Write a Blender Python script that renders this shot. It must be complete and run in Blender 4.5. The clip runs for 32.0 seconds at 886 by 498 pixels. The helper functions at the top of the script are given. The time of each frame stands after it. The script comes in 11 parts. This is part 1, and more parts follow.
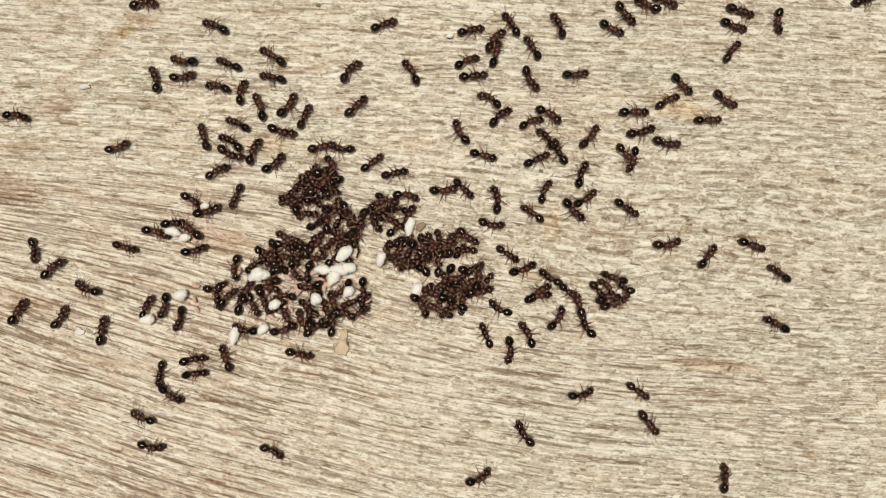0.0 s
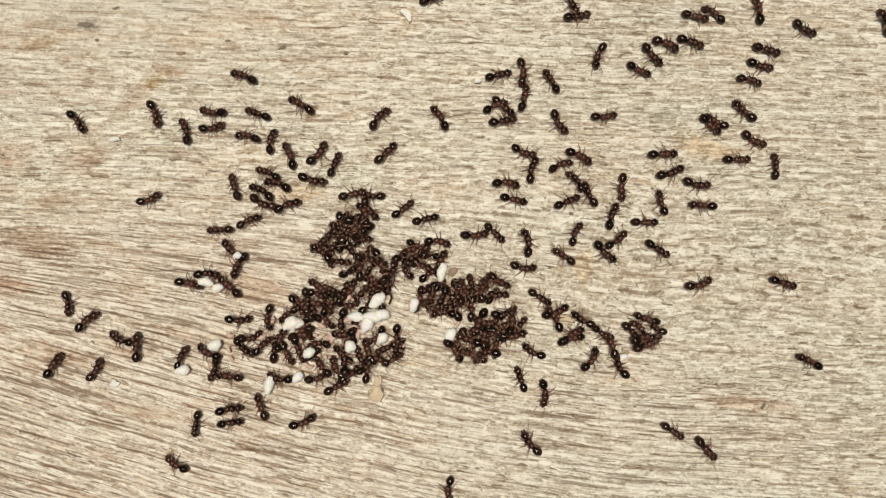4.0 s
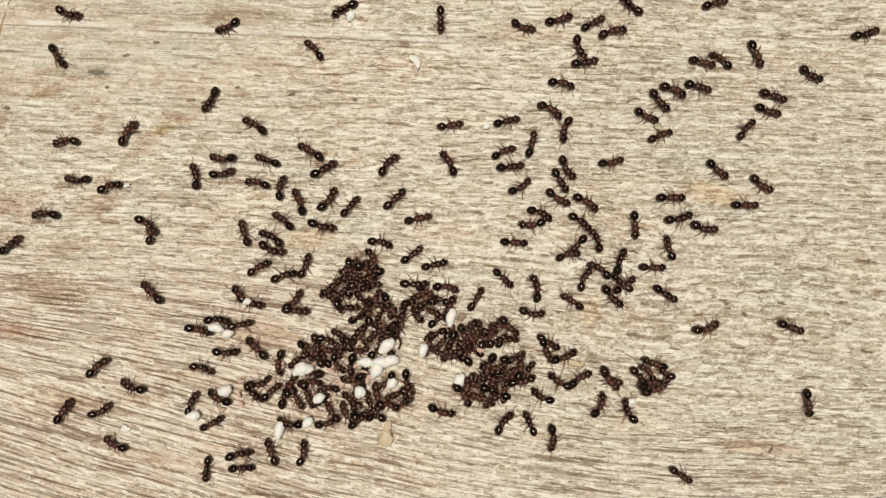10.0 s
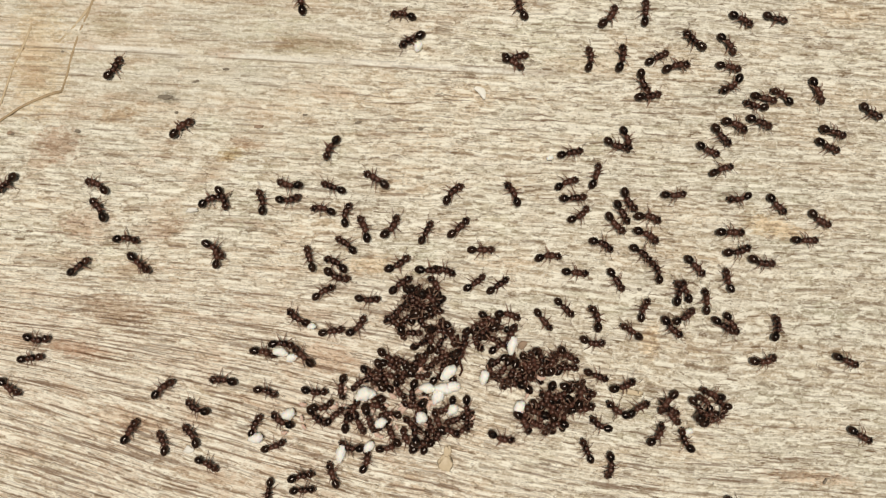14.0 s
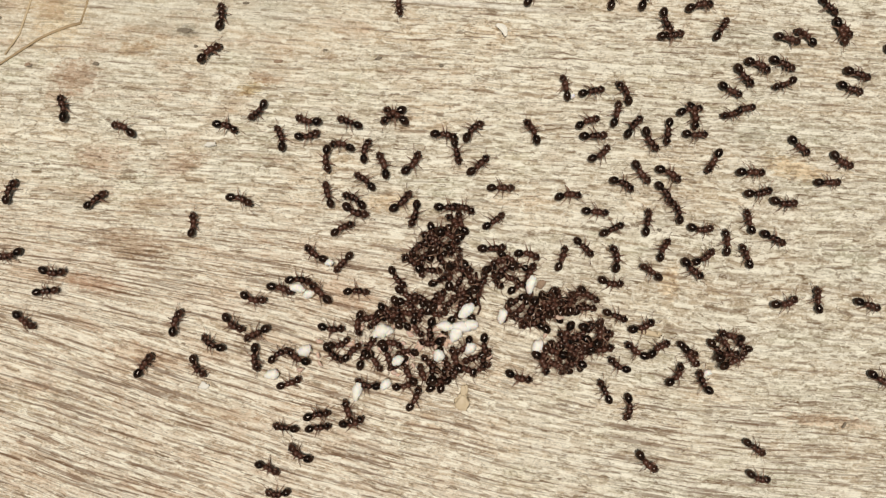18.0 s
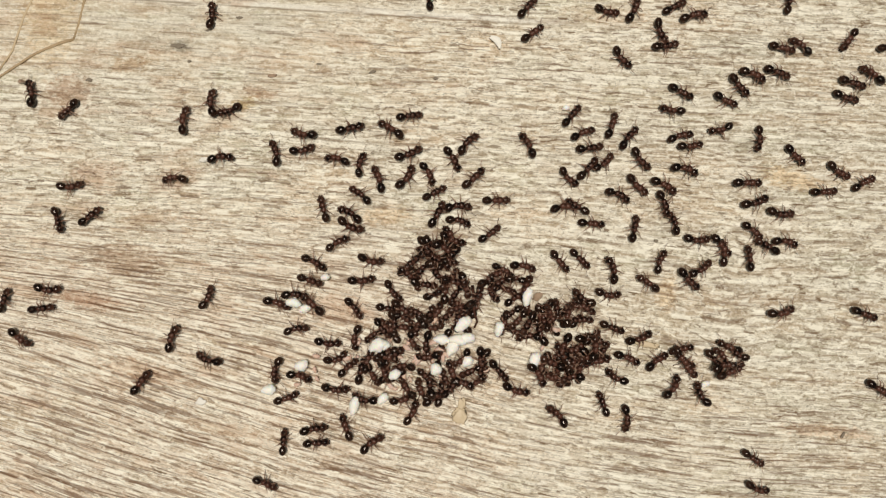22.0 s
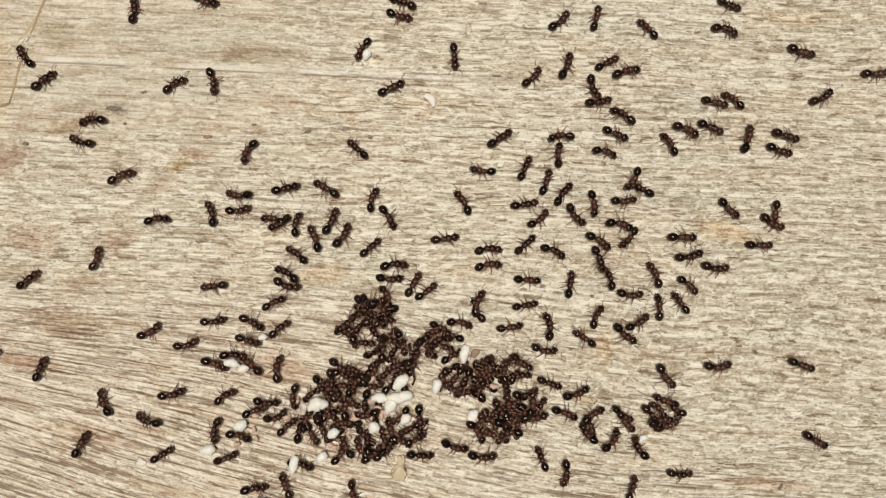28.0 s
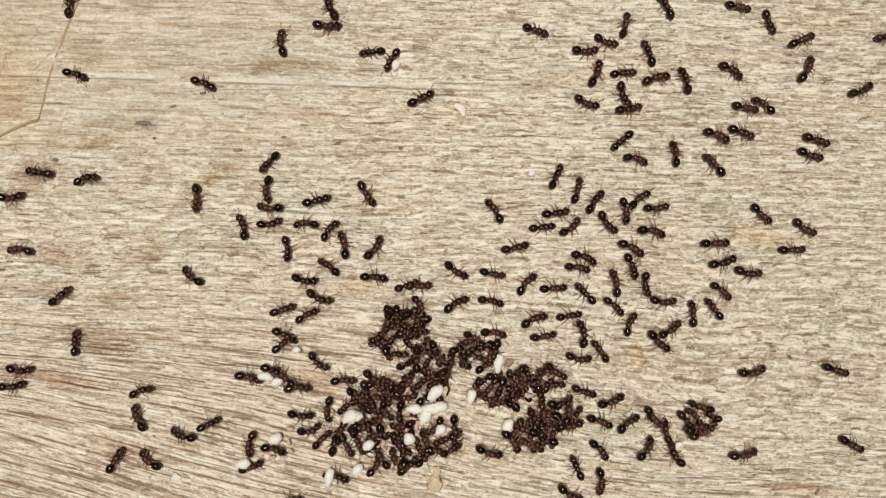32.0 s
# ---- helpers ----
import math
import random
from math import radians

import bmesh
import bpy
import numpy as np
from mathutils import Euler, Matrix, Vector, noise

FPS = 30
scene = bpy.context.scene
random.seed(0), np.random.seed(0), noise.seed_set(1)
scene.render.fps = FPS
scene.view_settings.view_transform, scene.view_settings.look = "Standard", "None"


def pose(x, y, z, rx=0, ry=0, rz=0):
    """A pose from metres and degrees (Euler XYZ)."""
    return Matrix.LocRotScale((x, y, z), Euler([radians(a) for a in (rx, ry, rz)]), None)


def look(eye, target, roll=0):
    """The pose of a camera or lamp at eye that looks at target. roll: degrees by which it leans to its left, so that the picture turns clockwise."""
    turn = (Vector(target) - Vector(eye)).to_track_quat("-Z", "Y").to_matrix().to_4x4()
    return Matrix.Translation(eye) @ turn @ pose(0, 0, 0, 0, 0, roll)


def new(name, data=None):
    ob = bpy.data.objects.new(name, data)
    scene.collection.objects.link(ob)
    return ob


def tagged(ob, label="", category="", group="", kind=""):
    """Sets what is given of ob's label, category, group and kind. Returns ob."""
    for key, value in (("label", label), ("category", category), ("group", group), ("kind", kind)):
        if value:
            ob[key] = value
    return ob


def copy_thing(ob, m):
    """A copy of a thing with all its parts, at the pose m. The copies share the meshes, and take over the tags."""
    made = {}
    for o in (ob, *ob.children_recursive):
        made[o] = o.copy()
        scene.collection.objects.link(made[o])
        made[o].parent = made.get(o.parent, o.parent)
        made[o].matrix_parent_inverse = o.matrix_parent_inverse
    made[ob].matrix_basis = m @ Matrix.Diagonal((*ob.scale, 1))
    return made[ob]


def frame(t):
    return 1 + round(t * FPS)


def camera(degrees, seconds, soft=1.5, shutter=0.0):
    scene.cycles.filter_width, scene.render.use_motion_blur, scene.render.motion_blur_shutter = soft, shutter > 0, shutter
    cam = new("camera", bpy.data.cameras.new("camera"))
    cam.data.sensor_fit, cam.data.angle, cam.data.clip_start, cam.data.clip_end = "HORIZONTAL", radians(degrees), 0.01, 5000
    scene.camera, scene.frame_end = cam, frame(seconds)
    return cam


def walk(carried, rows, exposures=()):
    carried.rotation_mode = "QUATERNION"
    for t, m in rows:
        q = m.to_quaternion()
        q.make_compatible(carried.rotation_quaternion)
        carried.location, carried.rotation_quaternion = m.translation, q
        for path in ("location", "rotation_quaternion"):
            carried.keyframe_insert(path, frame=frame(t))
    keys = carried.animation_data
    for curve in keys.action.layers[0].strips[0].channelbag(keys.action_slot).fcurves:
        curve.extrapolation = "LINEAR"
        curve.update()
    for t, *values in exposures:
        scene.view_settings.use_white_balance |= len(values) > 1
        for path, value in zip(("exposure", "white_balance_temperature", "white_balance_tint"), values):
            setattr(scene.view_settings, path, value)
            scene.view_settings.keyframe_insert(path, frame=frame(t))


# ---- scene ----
# All lengths are in metres; mm() turns millimetres into metres.
def mm(v):
    return v * 0.001


# ---- camera: a phone held a hand's width above the plank, looking straight down ----
cam = camera(60.0, 32.0, soft=1.35)
walk(cam, [
    (0.0, pose(0.007399, -0.011811, 0.092874, 0, 0, 1.754)),
    (0.5, pose(0.006805, -0.011358, 0.093053, 0, 0, 1.706)),
    (1.0, pose(0.006118, -0.009399, 0.093305, 0, 0, 1.700)),
    (1.5, pose(0.005620, -0.008863, 0.093380, 0, 0, 1.705)),
    (2.0, pose(0.005021, -0.007255, 0.093175, 0, 0, 1.331)),
    (2.5, pose(0.005639, -0.006594, 0.092856, 0, 0, 0.686)),
    (3.0, pose(0.005272, -0.006085, 0.092924, 0, 0, 0.545)),
    (3.5, pose(0.004186, -0.006717, 0.093136, 0, 0, 0.638)),
    (5.5, pose(0.001531, -0.001897, 0.093198, 0, 0, -0.069)),
    (6.0, pose(-0.000000, -0.000000, 0.093697, 0, 0, 0.000)),
    (6.5, pose(-0.000935, -0.000172, 0.093454, 0, 0, 0.156)),
    (7.0, pose(0.000854, 0.002201, 0.093928, 0, 0, -0.002)),
    (7.5, pose(0.001668, 0.001275, 0.093978, 0, 0, 0.039)),
    (8.0, pose(0.001706, 0.000483, 0.093857, 0, 0, 0.094)),
    (8.5, pose(0.002511, 0.000112, 0.093818, 0, 0, 0.300)),
    (9.0, pose(0.001266, -0.000799, 0.093756, 0, 0, 0.442)),
    (9.5, pose(0.001371, -0.000892, 0.093792, 0, 0, 0.557)),
    (10.0, pose(0.002311, -0.000947, 0.093621, 0, 0, 0.400)),
    (10.5, pose(0.001532, -0.001619, 0.093559, 0, 0, 0.578)),
    (11.0, pose(-0.000354, -0.000499, 0.093839, 0, 0, 0.561)),
    (11.5, pose(-0.001397, 0.001175, 0.093954, 0, 0, 0.617)),
    (12.0, pose(-0.003065, 0.003461, 0.094071, 0, 0, 0.609)),
    (12.5, pose(-0.001291, 0.001650, 0.093888, 0, 0, 0.858)),
    (13.0, pose(-0.000950, 0.001080, 0.094204, 0, 0, 1.138)),
    (13.5, pose(-0.002931, 0.002109, 0.094629, 0, 0, 1.237)),
    (14.0, pose(-0.005440, 0.002407, 0.094939, 0, 0, 1.369)),
    (14.5, pose(-0.006465, -0.000054, 0.094554, 0, 0, 1.481)),
    (16.5, pose(-0.008947, -0.001202, 0.094744, 0, 0, 1.830)),
    (17.0, pose(-0.006891, -0.003764, 0.094509, 0, 0, 1.814)),
    (17.5, pose(-0.007120, -0.004814, 0.094484, 0, 0, 1.888)),
    (18.0, pose(-0.007534, -0.005319, 0.094307, 0, 0, 2.073)),
    (18.5, pose(-0.007793, -0.003159, 0.094389, 0, 0, 1.896)),
    (19.0, pose(-0.008622, -0.004453, 0.094329, 0, 0, 2.128)),
    (19.5, pose(-0.008128, -0.006662, 0.094094, 0, 0, 1.932)),
    (20.0, pose(-0.006698, -0.006259, 0.094367, 0, 0, 1.877)),
    (20.5, pose(-0.007344, -0.004752, 0.094397, 0, 0, 1.995)),
    (21.0, pose(-0.007758, -0.004202, 0.094413, 0, 0, 1.820)),
    (21.5, pose(-0.007467, -0.003892, 0.094379, 0, 0, 1.856)),
    (22.0, pose(-0.007097, -0.003685, 0.094086, 0, 0, 1.514)),
    (22.5, pose(-0.004611, -0.004071, 0.094257, 0, 0, 1.416)),
    (23.0, pose(-0.003560, -0.000126, 0.094149, 0, 0, 1.245)),
    (23.5, pose(0.000717, -0.001223, 0.093608, 0, 0, 1.406)),
    (24.0, pose(-0.002669, -0.000297, 0.093781, 0, 0, 0.971)),
    (24.5, pose(-0.003253, 0.003867, 0.093827, 0, 0, 0.910)),
    (26.5, pose(-0.001980, 0.003249, 0.094017, 0, 0, 0.640)),
    (27.0, pose(0.000197, 0.002574, 0.094020, 0, 0, 0.463)),
    (27.5, pose(0.000601, 0.003024, 0.094271, 0, 0, 0.509)),
    (28.0, pose(0.000545, 0.003559, 0.094472, 0, 0, 0.705)),
    (28.5, pose(-0.000363, 0.003430, 0.094276, 0, 0, 0.679)),
    (29.0, pose(-0.000847, 0.003300, 0.094105, 0, 0, 0.506)),
    (29.5, pose(-0.001142, 0.002636, 0.093872, 0, 0, 0.343)),
    (30.0, pose(-0.001400, 0.003606, 0.094592, 0, 0, 0.438)),
    (30.5, pose(-0.001246, 0.003406, 0.094407, 0, 0, 0.435)),
    (31.0, pose(-0.001195, 0.003775, 0.094153, 0, 0, 0.286)),
    (31.5, pose(-0.002272, 0.004349, 0.094004, 0, 0, -0.115)),
    (32.0, pose(-0.003404, 0.004769, 0.094284, 0, 0, -0.202)),
], ((0.0, 0.0), (20.0, 0.0), (27.0, -0.04), (32.0, -0.06)))

# ---- world and sun: bright hazy daylight from high above ----
SUN_UP, SUN_TURN = 85.0, 130.0
world = bpy.data.worlds.new("sky")
scene.world = world
world.use_nodes = True
wn = world.node_tree
sky = wn.nodes.new("ShaderNodeTexSky")
sky.sky_type = "NISHITA"
sky.sun_disc = False
sky.sun_elevation = radians(SUN_UP)
sky.sun_rotation = radians(90.0 - SUN_TURN)
sky.air_density, sky.dust_density, sky.ozone_density = 1.0, 1.0, 1.0
haze = wn.nodes.new("ShaderNodeHueSaturation")
haze.inputs["Saturation"].default_value = 0.05
wn.links.new(sky.outputs[0], haze.inputs["Color"])
wn.nodes["Background"].inputs["Strength"].default_value = 0.023
wn.links.new(haze.outputs[0], wn.nodes["Background"].inputs["Color"])
sun = new("sun", bpy.data.lights.new("sun", "SUN"))
sun.data.energy = 2.89
sun.data.angle = radians(19.0)
sun.data.color = (1.0, 0.958, 0.905)
sd = Vector((math.cos(radians(SUN_TURN)) * math.cos(radians(SUN_UP)), math.sin(radians(SUN_TURN)) * math.cos(radians(SUN_UP)), math.sin(radians(SUN_UP))))
sun.matrix_world = look(sd * 2.0, (0, 0, 0))


# ---- materials ----
class Nodes:
    """A short hand for shader nodes."""

    def __init__(self, name):
        self.mat = bpy.data.materials.new(name)
        self.mat.use_nodes = True
        self.t = self.mat.node_tree
        self.bsdf = self.t.nodes["Principled BSDF"]

    def add(self, kind, **props):
        n = self.t.nodes.new(kind)
        for k, v in props.items():
            setattr(n, k, v)
        return n

    def put(self, sock, v):
        if isinstance(v, bpy.types.NodeSocket):
            self.t.links.new(v, sock)
        else:
            sock.default_value = v

    def math(self, op, a, b=0.0, c=0.0, clamp=False):
        n = self.add("ShaderNodeMath", operation=op, use_clamp=clamp)
        for i, v in enumerate((a, b, c)):
            self.put(n.inputs[i], v)
        return n.outputs[0]

    def xyz(self, x, y, z=0.0):
        n = self.add("ShaderNodeCombineXYZ")
        for i, v in enumerate((x, y, z)):
            self.put(n.inputs[i], v)
        return n.outputs[0]

    def coords(self):
        return self.add("ShaderNodeTexCoord").outputs["Object"]

    def noise(self, vec, scale=1.0, detail=3.0, rough=0.55, warp=0.0):
        n = self.add("ShaderNodeTexNoise")
        self.put(n.inputs["Vector"], vec)
        n.inputs["Scale"].default_value, n.inputs["Detail"].default_value = scale, detail
        n.inputs["Roughness"].default_value, n.inputs["Distortion"].default_value = rough, warp
        return n.outputs["Fac"]

    def span(self, v, lo, hi, a=0.0, b=1.0):
        n = self.add("ShaderNodeMapRange", interpolation_type="SMOOTHSTEP")
        for i, w in enumerate((v, lo, hi, a, b)):
            self.put(n.inputs[i], w)
        return n.outputs[0]

    def ramp(self, v, *stops):
        n = self.add("ShaderNodeValToRGB")
        self.put(n.inputs[0], v)
        e = n.color_ramp.elements
        while len(e) < len(stops):
            e.new(0.5)
        for s, (p, c) in zip(e, stops):
            s.position, s.color = p, (*c, 1.0)
        return n.outputs[0]

    def mix(self, f, a, b, mode="MIX"):
        n = self.add("ShaderNodeMix", data_type="RGBA", blend_type=mode)
        self.put(n.inputs[0], f)
        for i, v in ((6, a), (7, b)):
            self.put(n.inputs[i], v if isinstance(v, bpy.types.NodeSocket) else (*v, 1.0))
        return n.outputs[2]

    def random(self):
        return self.add("ShaderNodeObjectInfo").outputs["Random"]

    def bump(self, h, strength, dist):
        n = self.add("ShaderNodeBump")
        n.inputs["Strength"].default_value, n.inputs["Distance"].default_value = strength, dist
        self.put(n.inputs["Height"], h)
        self.put(self.bsdf.inputs["Normal"], n.outputs[0])

    def done(self, color, rough, **more):
        self.put(self.bsdf.inputs["Base Color"], color if isinstance(color, bpy.types.NodeSocket) else (*color, 1.0))
        self.put(self.bsdf.inputs["Roughness"], rough)
        for k, v in more.items():
            self.put(self.bsdf.inputs[k.replace("_", " ")], v)
        return self.mat


def wood_material():
    n = Nodes("weathered_wood")
    sep = n.add("ShaderNodeSeparateXYZ")
    n.put(sep.inputs[0], n.coords())
    x, y = n.math("MULTIPLY", sep.outputs[0], 1000.0), n.math("MULTIPLY", sep.outputs[1], 1000.0)
    # across: the distance over the fibres, which fan out towards one side (see across() for the mesh)
    low = n.span(y, 3.0, -19.0)
    far = n.math("MINIMUM", n.math("ADD", x, 60.0), 95.0)
    cube = n.math("DIVIDE", n.math("SUBTRACT", n.math("POWER", n.math("MAXIMUM", far, 0.0), 3.0), 91125.0), 27075.0)
    bend = n.math("MULTIPLY", low, n.math("MULTIPLY", n.math("SUBTRACT", n.math("SUBTRACT", far, 45.0), cube), 0.27))
    v = n.math("ADD", n.math("ADD", y, n.math("MULTIPLY", x, 0.03)), bend)
    flat = n.xyz(x, y)
    wob = n.math("MULTIPLY", n.math("SUBTRACT", n.noise(flat, 0.05, 1.0), 0.5), 1.2)
    v = n.math("ADD", v, wob)

    # the fibres are torn and shifted, so that no streak runs on evenly
    torn = n.math("MULTIPLY", n.math("SUBTRACT", n.noise(n.xyz(x, n.math("MULTIPLY", y, 2.0), 2.0), 0.35, 2.0, 0.5), 0.5), 0.42)
    shift = n.math("MULTIPLY", n.math("SUBTRACT", n.noise(n.xyz(x, n.math("MULTIPLY", y, 1.5), 9.0), 0.5, 2.0, 0.6), 0.5), 4.0)
    xs, vs = n.math("ADD", x, shift), n.math("ADD", v, torn)

    def streaks(along, over, seed, detail=3.0, rough=0.6, even=False):
        return n.noise(n.xyz(n.math("MULTIPLY", x if even else xs, along), n.math("MULTIPLY", v if even else vs, over), seed), 1.0, detail, rough)

    def area(cx, cy, a, b):
        """A soft oval of the plank, 1 in its middle."""
        u, w = n.math("MULTIPLY", n.math("SUBTRACT", x, cx), 1.0 / a), n.math("MULTIPLY", n.math("SUBTRACT", y, cy), 1.0 / b)
        return n.span(n.math("ADD", n.math("MULTIPLY", u, u), n.math("MULTIPLY", w, w)), 1.3, 0.3)

    fibre, fleck, glint = streaks(0.24, 1.8, 1.0, 4.0, 0.66), streaks(0.42, 2.1, 7.0, 4.0, 0.68), streaks(0.42, 2.1, 17.0, 4.0, 0.68)
    dash = streaks(0.12, 2.1, 19.0, 4.0, 0.66)
    long_line, band = streaks(0.085, 2.35, 13.0, 3.0, 0.58, True), streaks(0.03, 0.30, 3.0)
    patch = n.span(streaks(0.10, 0.35, 41.0, 3.0, 0.6), 0.38, 0.62)
    cloud, tone = n.noise(flat, 0.07, 4.0, 0.6), n.noise(n.xyz(x, n.math("MULTIPLY", y, 1.6), 77.0), 0.11, 4.0, 0.62)
    grain = n.noise(n.xyz(x, n.math("MULTIPLY", y, 1.25), 5.0), 2.4, 2.0, 0.66)
    mottle = n.noise(n.xyz(x, n.math("MULTIPLY", y, 1.5), 15.0), 1.15, 3.0, 0.64)
    chop = streaks(0.95, 2.3, 61.0, 3.0, 0.66)
    speck = n.noise(n.xyz(x, n.math("MULTIPLY", y, 1.7), 11.0), 1.9, 2.0, 0.7)
    fan = n.math("MULTIPLY", n.span(y, 3.0, -9.0), n.span(x, 18.0, -22.0))
    rows = n.math("MAXIMUM", n.math("MAXIMUM", area(5.0, 21.0, 26.0, 5.0), area(30.0, -25.5, 32.0, 7.0)), fan)
    foot = area(20.0, -31.0, 34.0, 9.0)
    lined = n.math("MAXIMUM", fan, n.math("MULTIPLY", foot, 0.85))
    calm = n.math("SUBTRACT", 1.0, n.math("MULTIPLY", 0.55, n.math("MULTIPLY", n.span(y, 8.0, 24.0), n.span(x, 0.0, -35.0))))
    base = n.ramp(fibre, (0.30, (0.43, 0.345, 0.225)), (0.44, (0.60, 0.51, 0.365)), (0.56, (0.71, 0.63, 0.475)), (0.68, (0.92, 0.855, 0.69)))
    base = n.mix(n.span(cloud, 0.46, 0.64, 0.0, 0.35), base, (0.52, 0.49, 0.375))
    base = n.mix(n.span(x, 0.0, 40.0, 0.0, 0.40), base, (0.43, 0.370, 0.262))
    base = n.mix(n.span(band, 0.42, 0.66, 0.0, 0.26), base, (0.72, 0.55, 0.36))
    # broad drifts of tone: rosy where the wood is worn, greenish grey where it is weathered
    base = n.mix(n.span(tone, 0.50, 0.68, 0.0, 0.60), base, (0.99, 0.87, 0.76), "MULTIPLY")
    base = n.mix(n.span(tone, 0.485, 0.31, 0.0, 0.66), base, (0.86, 0.905, 0.825), "MULTIPLY")
    base = n.mix(n.math("MULTIPLY", fan, 0.40), base, (0.62, 0.43, 0.285))
    # long ribbons of darker and paler wood
    ribbon = streaks(0.020, 0.80, 91.0, 3.0, 0.6, True)
    base = n.mix(n.span(ribbon, 0.47, 0.35, 0.0, 0.50), base, (0.42, 0.30, 0.185))
    base = n.mix(n.span(ribbon, 0.53, 0.65, 0.0, 0.45), base, (0.93, 0.87, 0.71))
    base = n.mix(n.math("MULTIPLY", n.span(mottle, 0.46, 0.32, 0.0, 0.38), calm), base, (0.26, 0.200, 0.115))
    base = n.mix(n.span(mottle, 0.55, 0.70, 0.0, 0.35), base, (0.91, 0.86, 0.72))
    base = n.mix(n.math("MULTIPLY", n.span(grain, 0.45, 0.33, 0.0, 0.60), calm), base, (0.20, 0.15, 0.088))
    base = n.mix(n.span(grain, 0.54, 0.68, 0.0, 0.48), base, (0.97, 0.93, 0.80))
    base = n.mix(n.math("MULTIPLY", n.span(chop, 0.45, 0.355, 0.0, 0.72), calm), base, (0.21, 0.155, 0.092))
    base = n.mix(n.math("MULTIPLY", n.span(chop, 0.52, 0.64, 0.0, 0.55), calm), base, (0.99, 0.94, 0.79))
    base = n.mix(n.math("MULTIPLY", n.span(glint, 0.49, 0.60, 0.0, 0.80), n.math("MULTIPLY", calm, n.span(x, -10.0, 30.0, 1.0, 0.85))), base, (1.0, 0.94, 0.76))
    base = n.mix(n.math("MULTIPLY", n.span(fleck, 0.445, 0.36), n.math("MULTIPLY", calm, n.math("ADD", n.span(x, -5.0, 30.0, 0.54, 0.62), n.math("MULTIPLY", patch, 0.34)))), base, (0.170, 0.106, 0.052))
    base = n.mix(n.math("MULTIPLY", n.span(dash, 0.445, 0.37), n.math("ADD", 0.50, n.math("MULTIPLY", rows, 0.35))), base, (0.168, 0.098, 0.052))
    base = n.mix(n.math("MULTIPLY", n.span(long_line, 0.465, 0.385), n.math("ADD", n.math("MULTIPLY", patch, 0.26), n.math("MULTIPLY", lined, 0.55))), base, (0.175, 0.100, 0.056))
    base = n.mix(n.math("MULTIPLY", n.span(long_line, 0.52, 0.62), n.math("MULTIPLY", lined, 0.50)), base, (0.91, 0.83, 0.67))
    # one long crack under a pale ridge
    run = n.math("ADD", n.math("SUBTRACT", y, 26.0), n.math("ADD", n.math("MULTIPLY", n.math("ADD", x, 51.0), 0.035), n.math("MULTIPLY", torn, 0.45)))
    gone = n.span(n.noise(n.xyz(n.math("MULTIPLY", x, 0.12), 0.0, 3.0), 1.0, 3.0, 0.6), 0.36, 0.50)
    gone = n.math("MULTIPLY", gone, n.span(x, 12.0, -4.0))
    base = n.mix(n.math("MULTIPLY", n.span(n.math("ABSOLUTE", n.math("SUBTRACT", run, 0.42)), 0.5, 0.1, 0.0, 0.5), gone), base, (0.94, 0.89, 0.76))
    base = n.mix(n.math("MULTIPLY", n.span(n.math("ABSOLUTE", run), 0.18, 0.04, 0.0, 0.6), gone), base, (0.20, 0.14, 0.08))
    # rusty stains, stronger over the fanned fibres
    stain = n.math("MULTIPLY", n.span(streaks(0.13, 0.35, 21.0, 5.0, 0.7), 0.50, 0.70), n.span(x, 30.0, -40.0))
    base = n.mix(n.math("MULTIPLY", stain, 0.60), base, (0.66, 0.46, 0.33), "MULTIPLY")
    base = n.mix(n.span(speck, 0.66, 0.73, 0.0, 0.7), base, (0.20, 0.18, 0.13))
    # single stains: place, half length, half width, turn, colour, strength
    ragged = n.math("MULTIPLY", n.math("SUBTRACT", n.noise(n.xyz(x, n.math("MULTIPLY", y, 2.0), 31.0), 1.1, 5.0, 0.8), 0.5), 8.5)
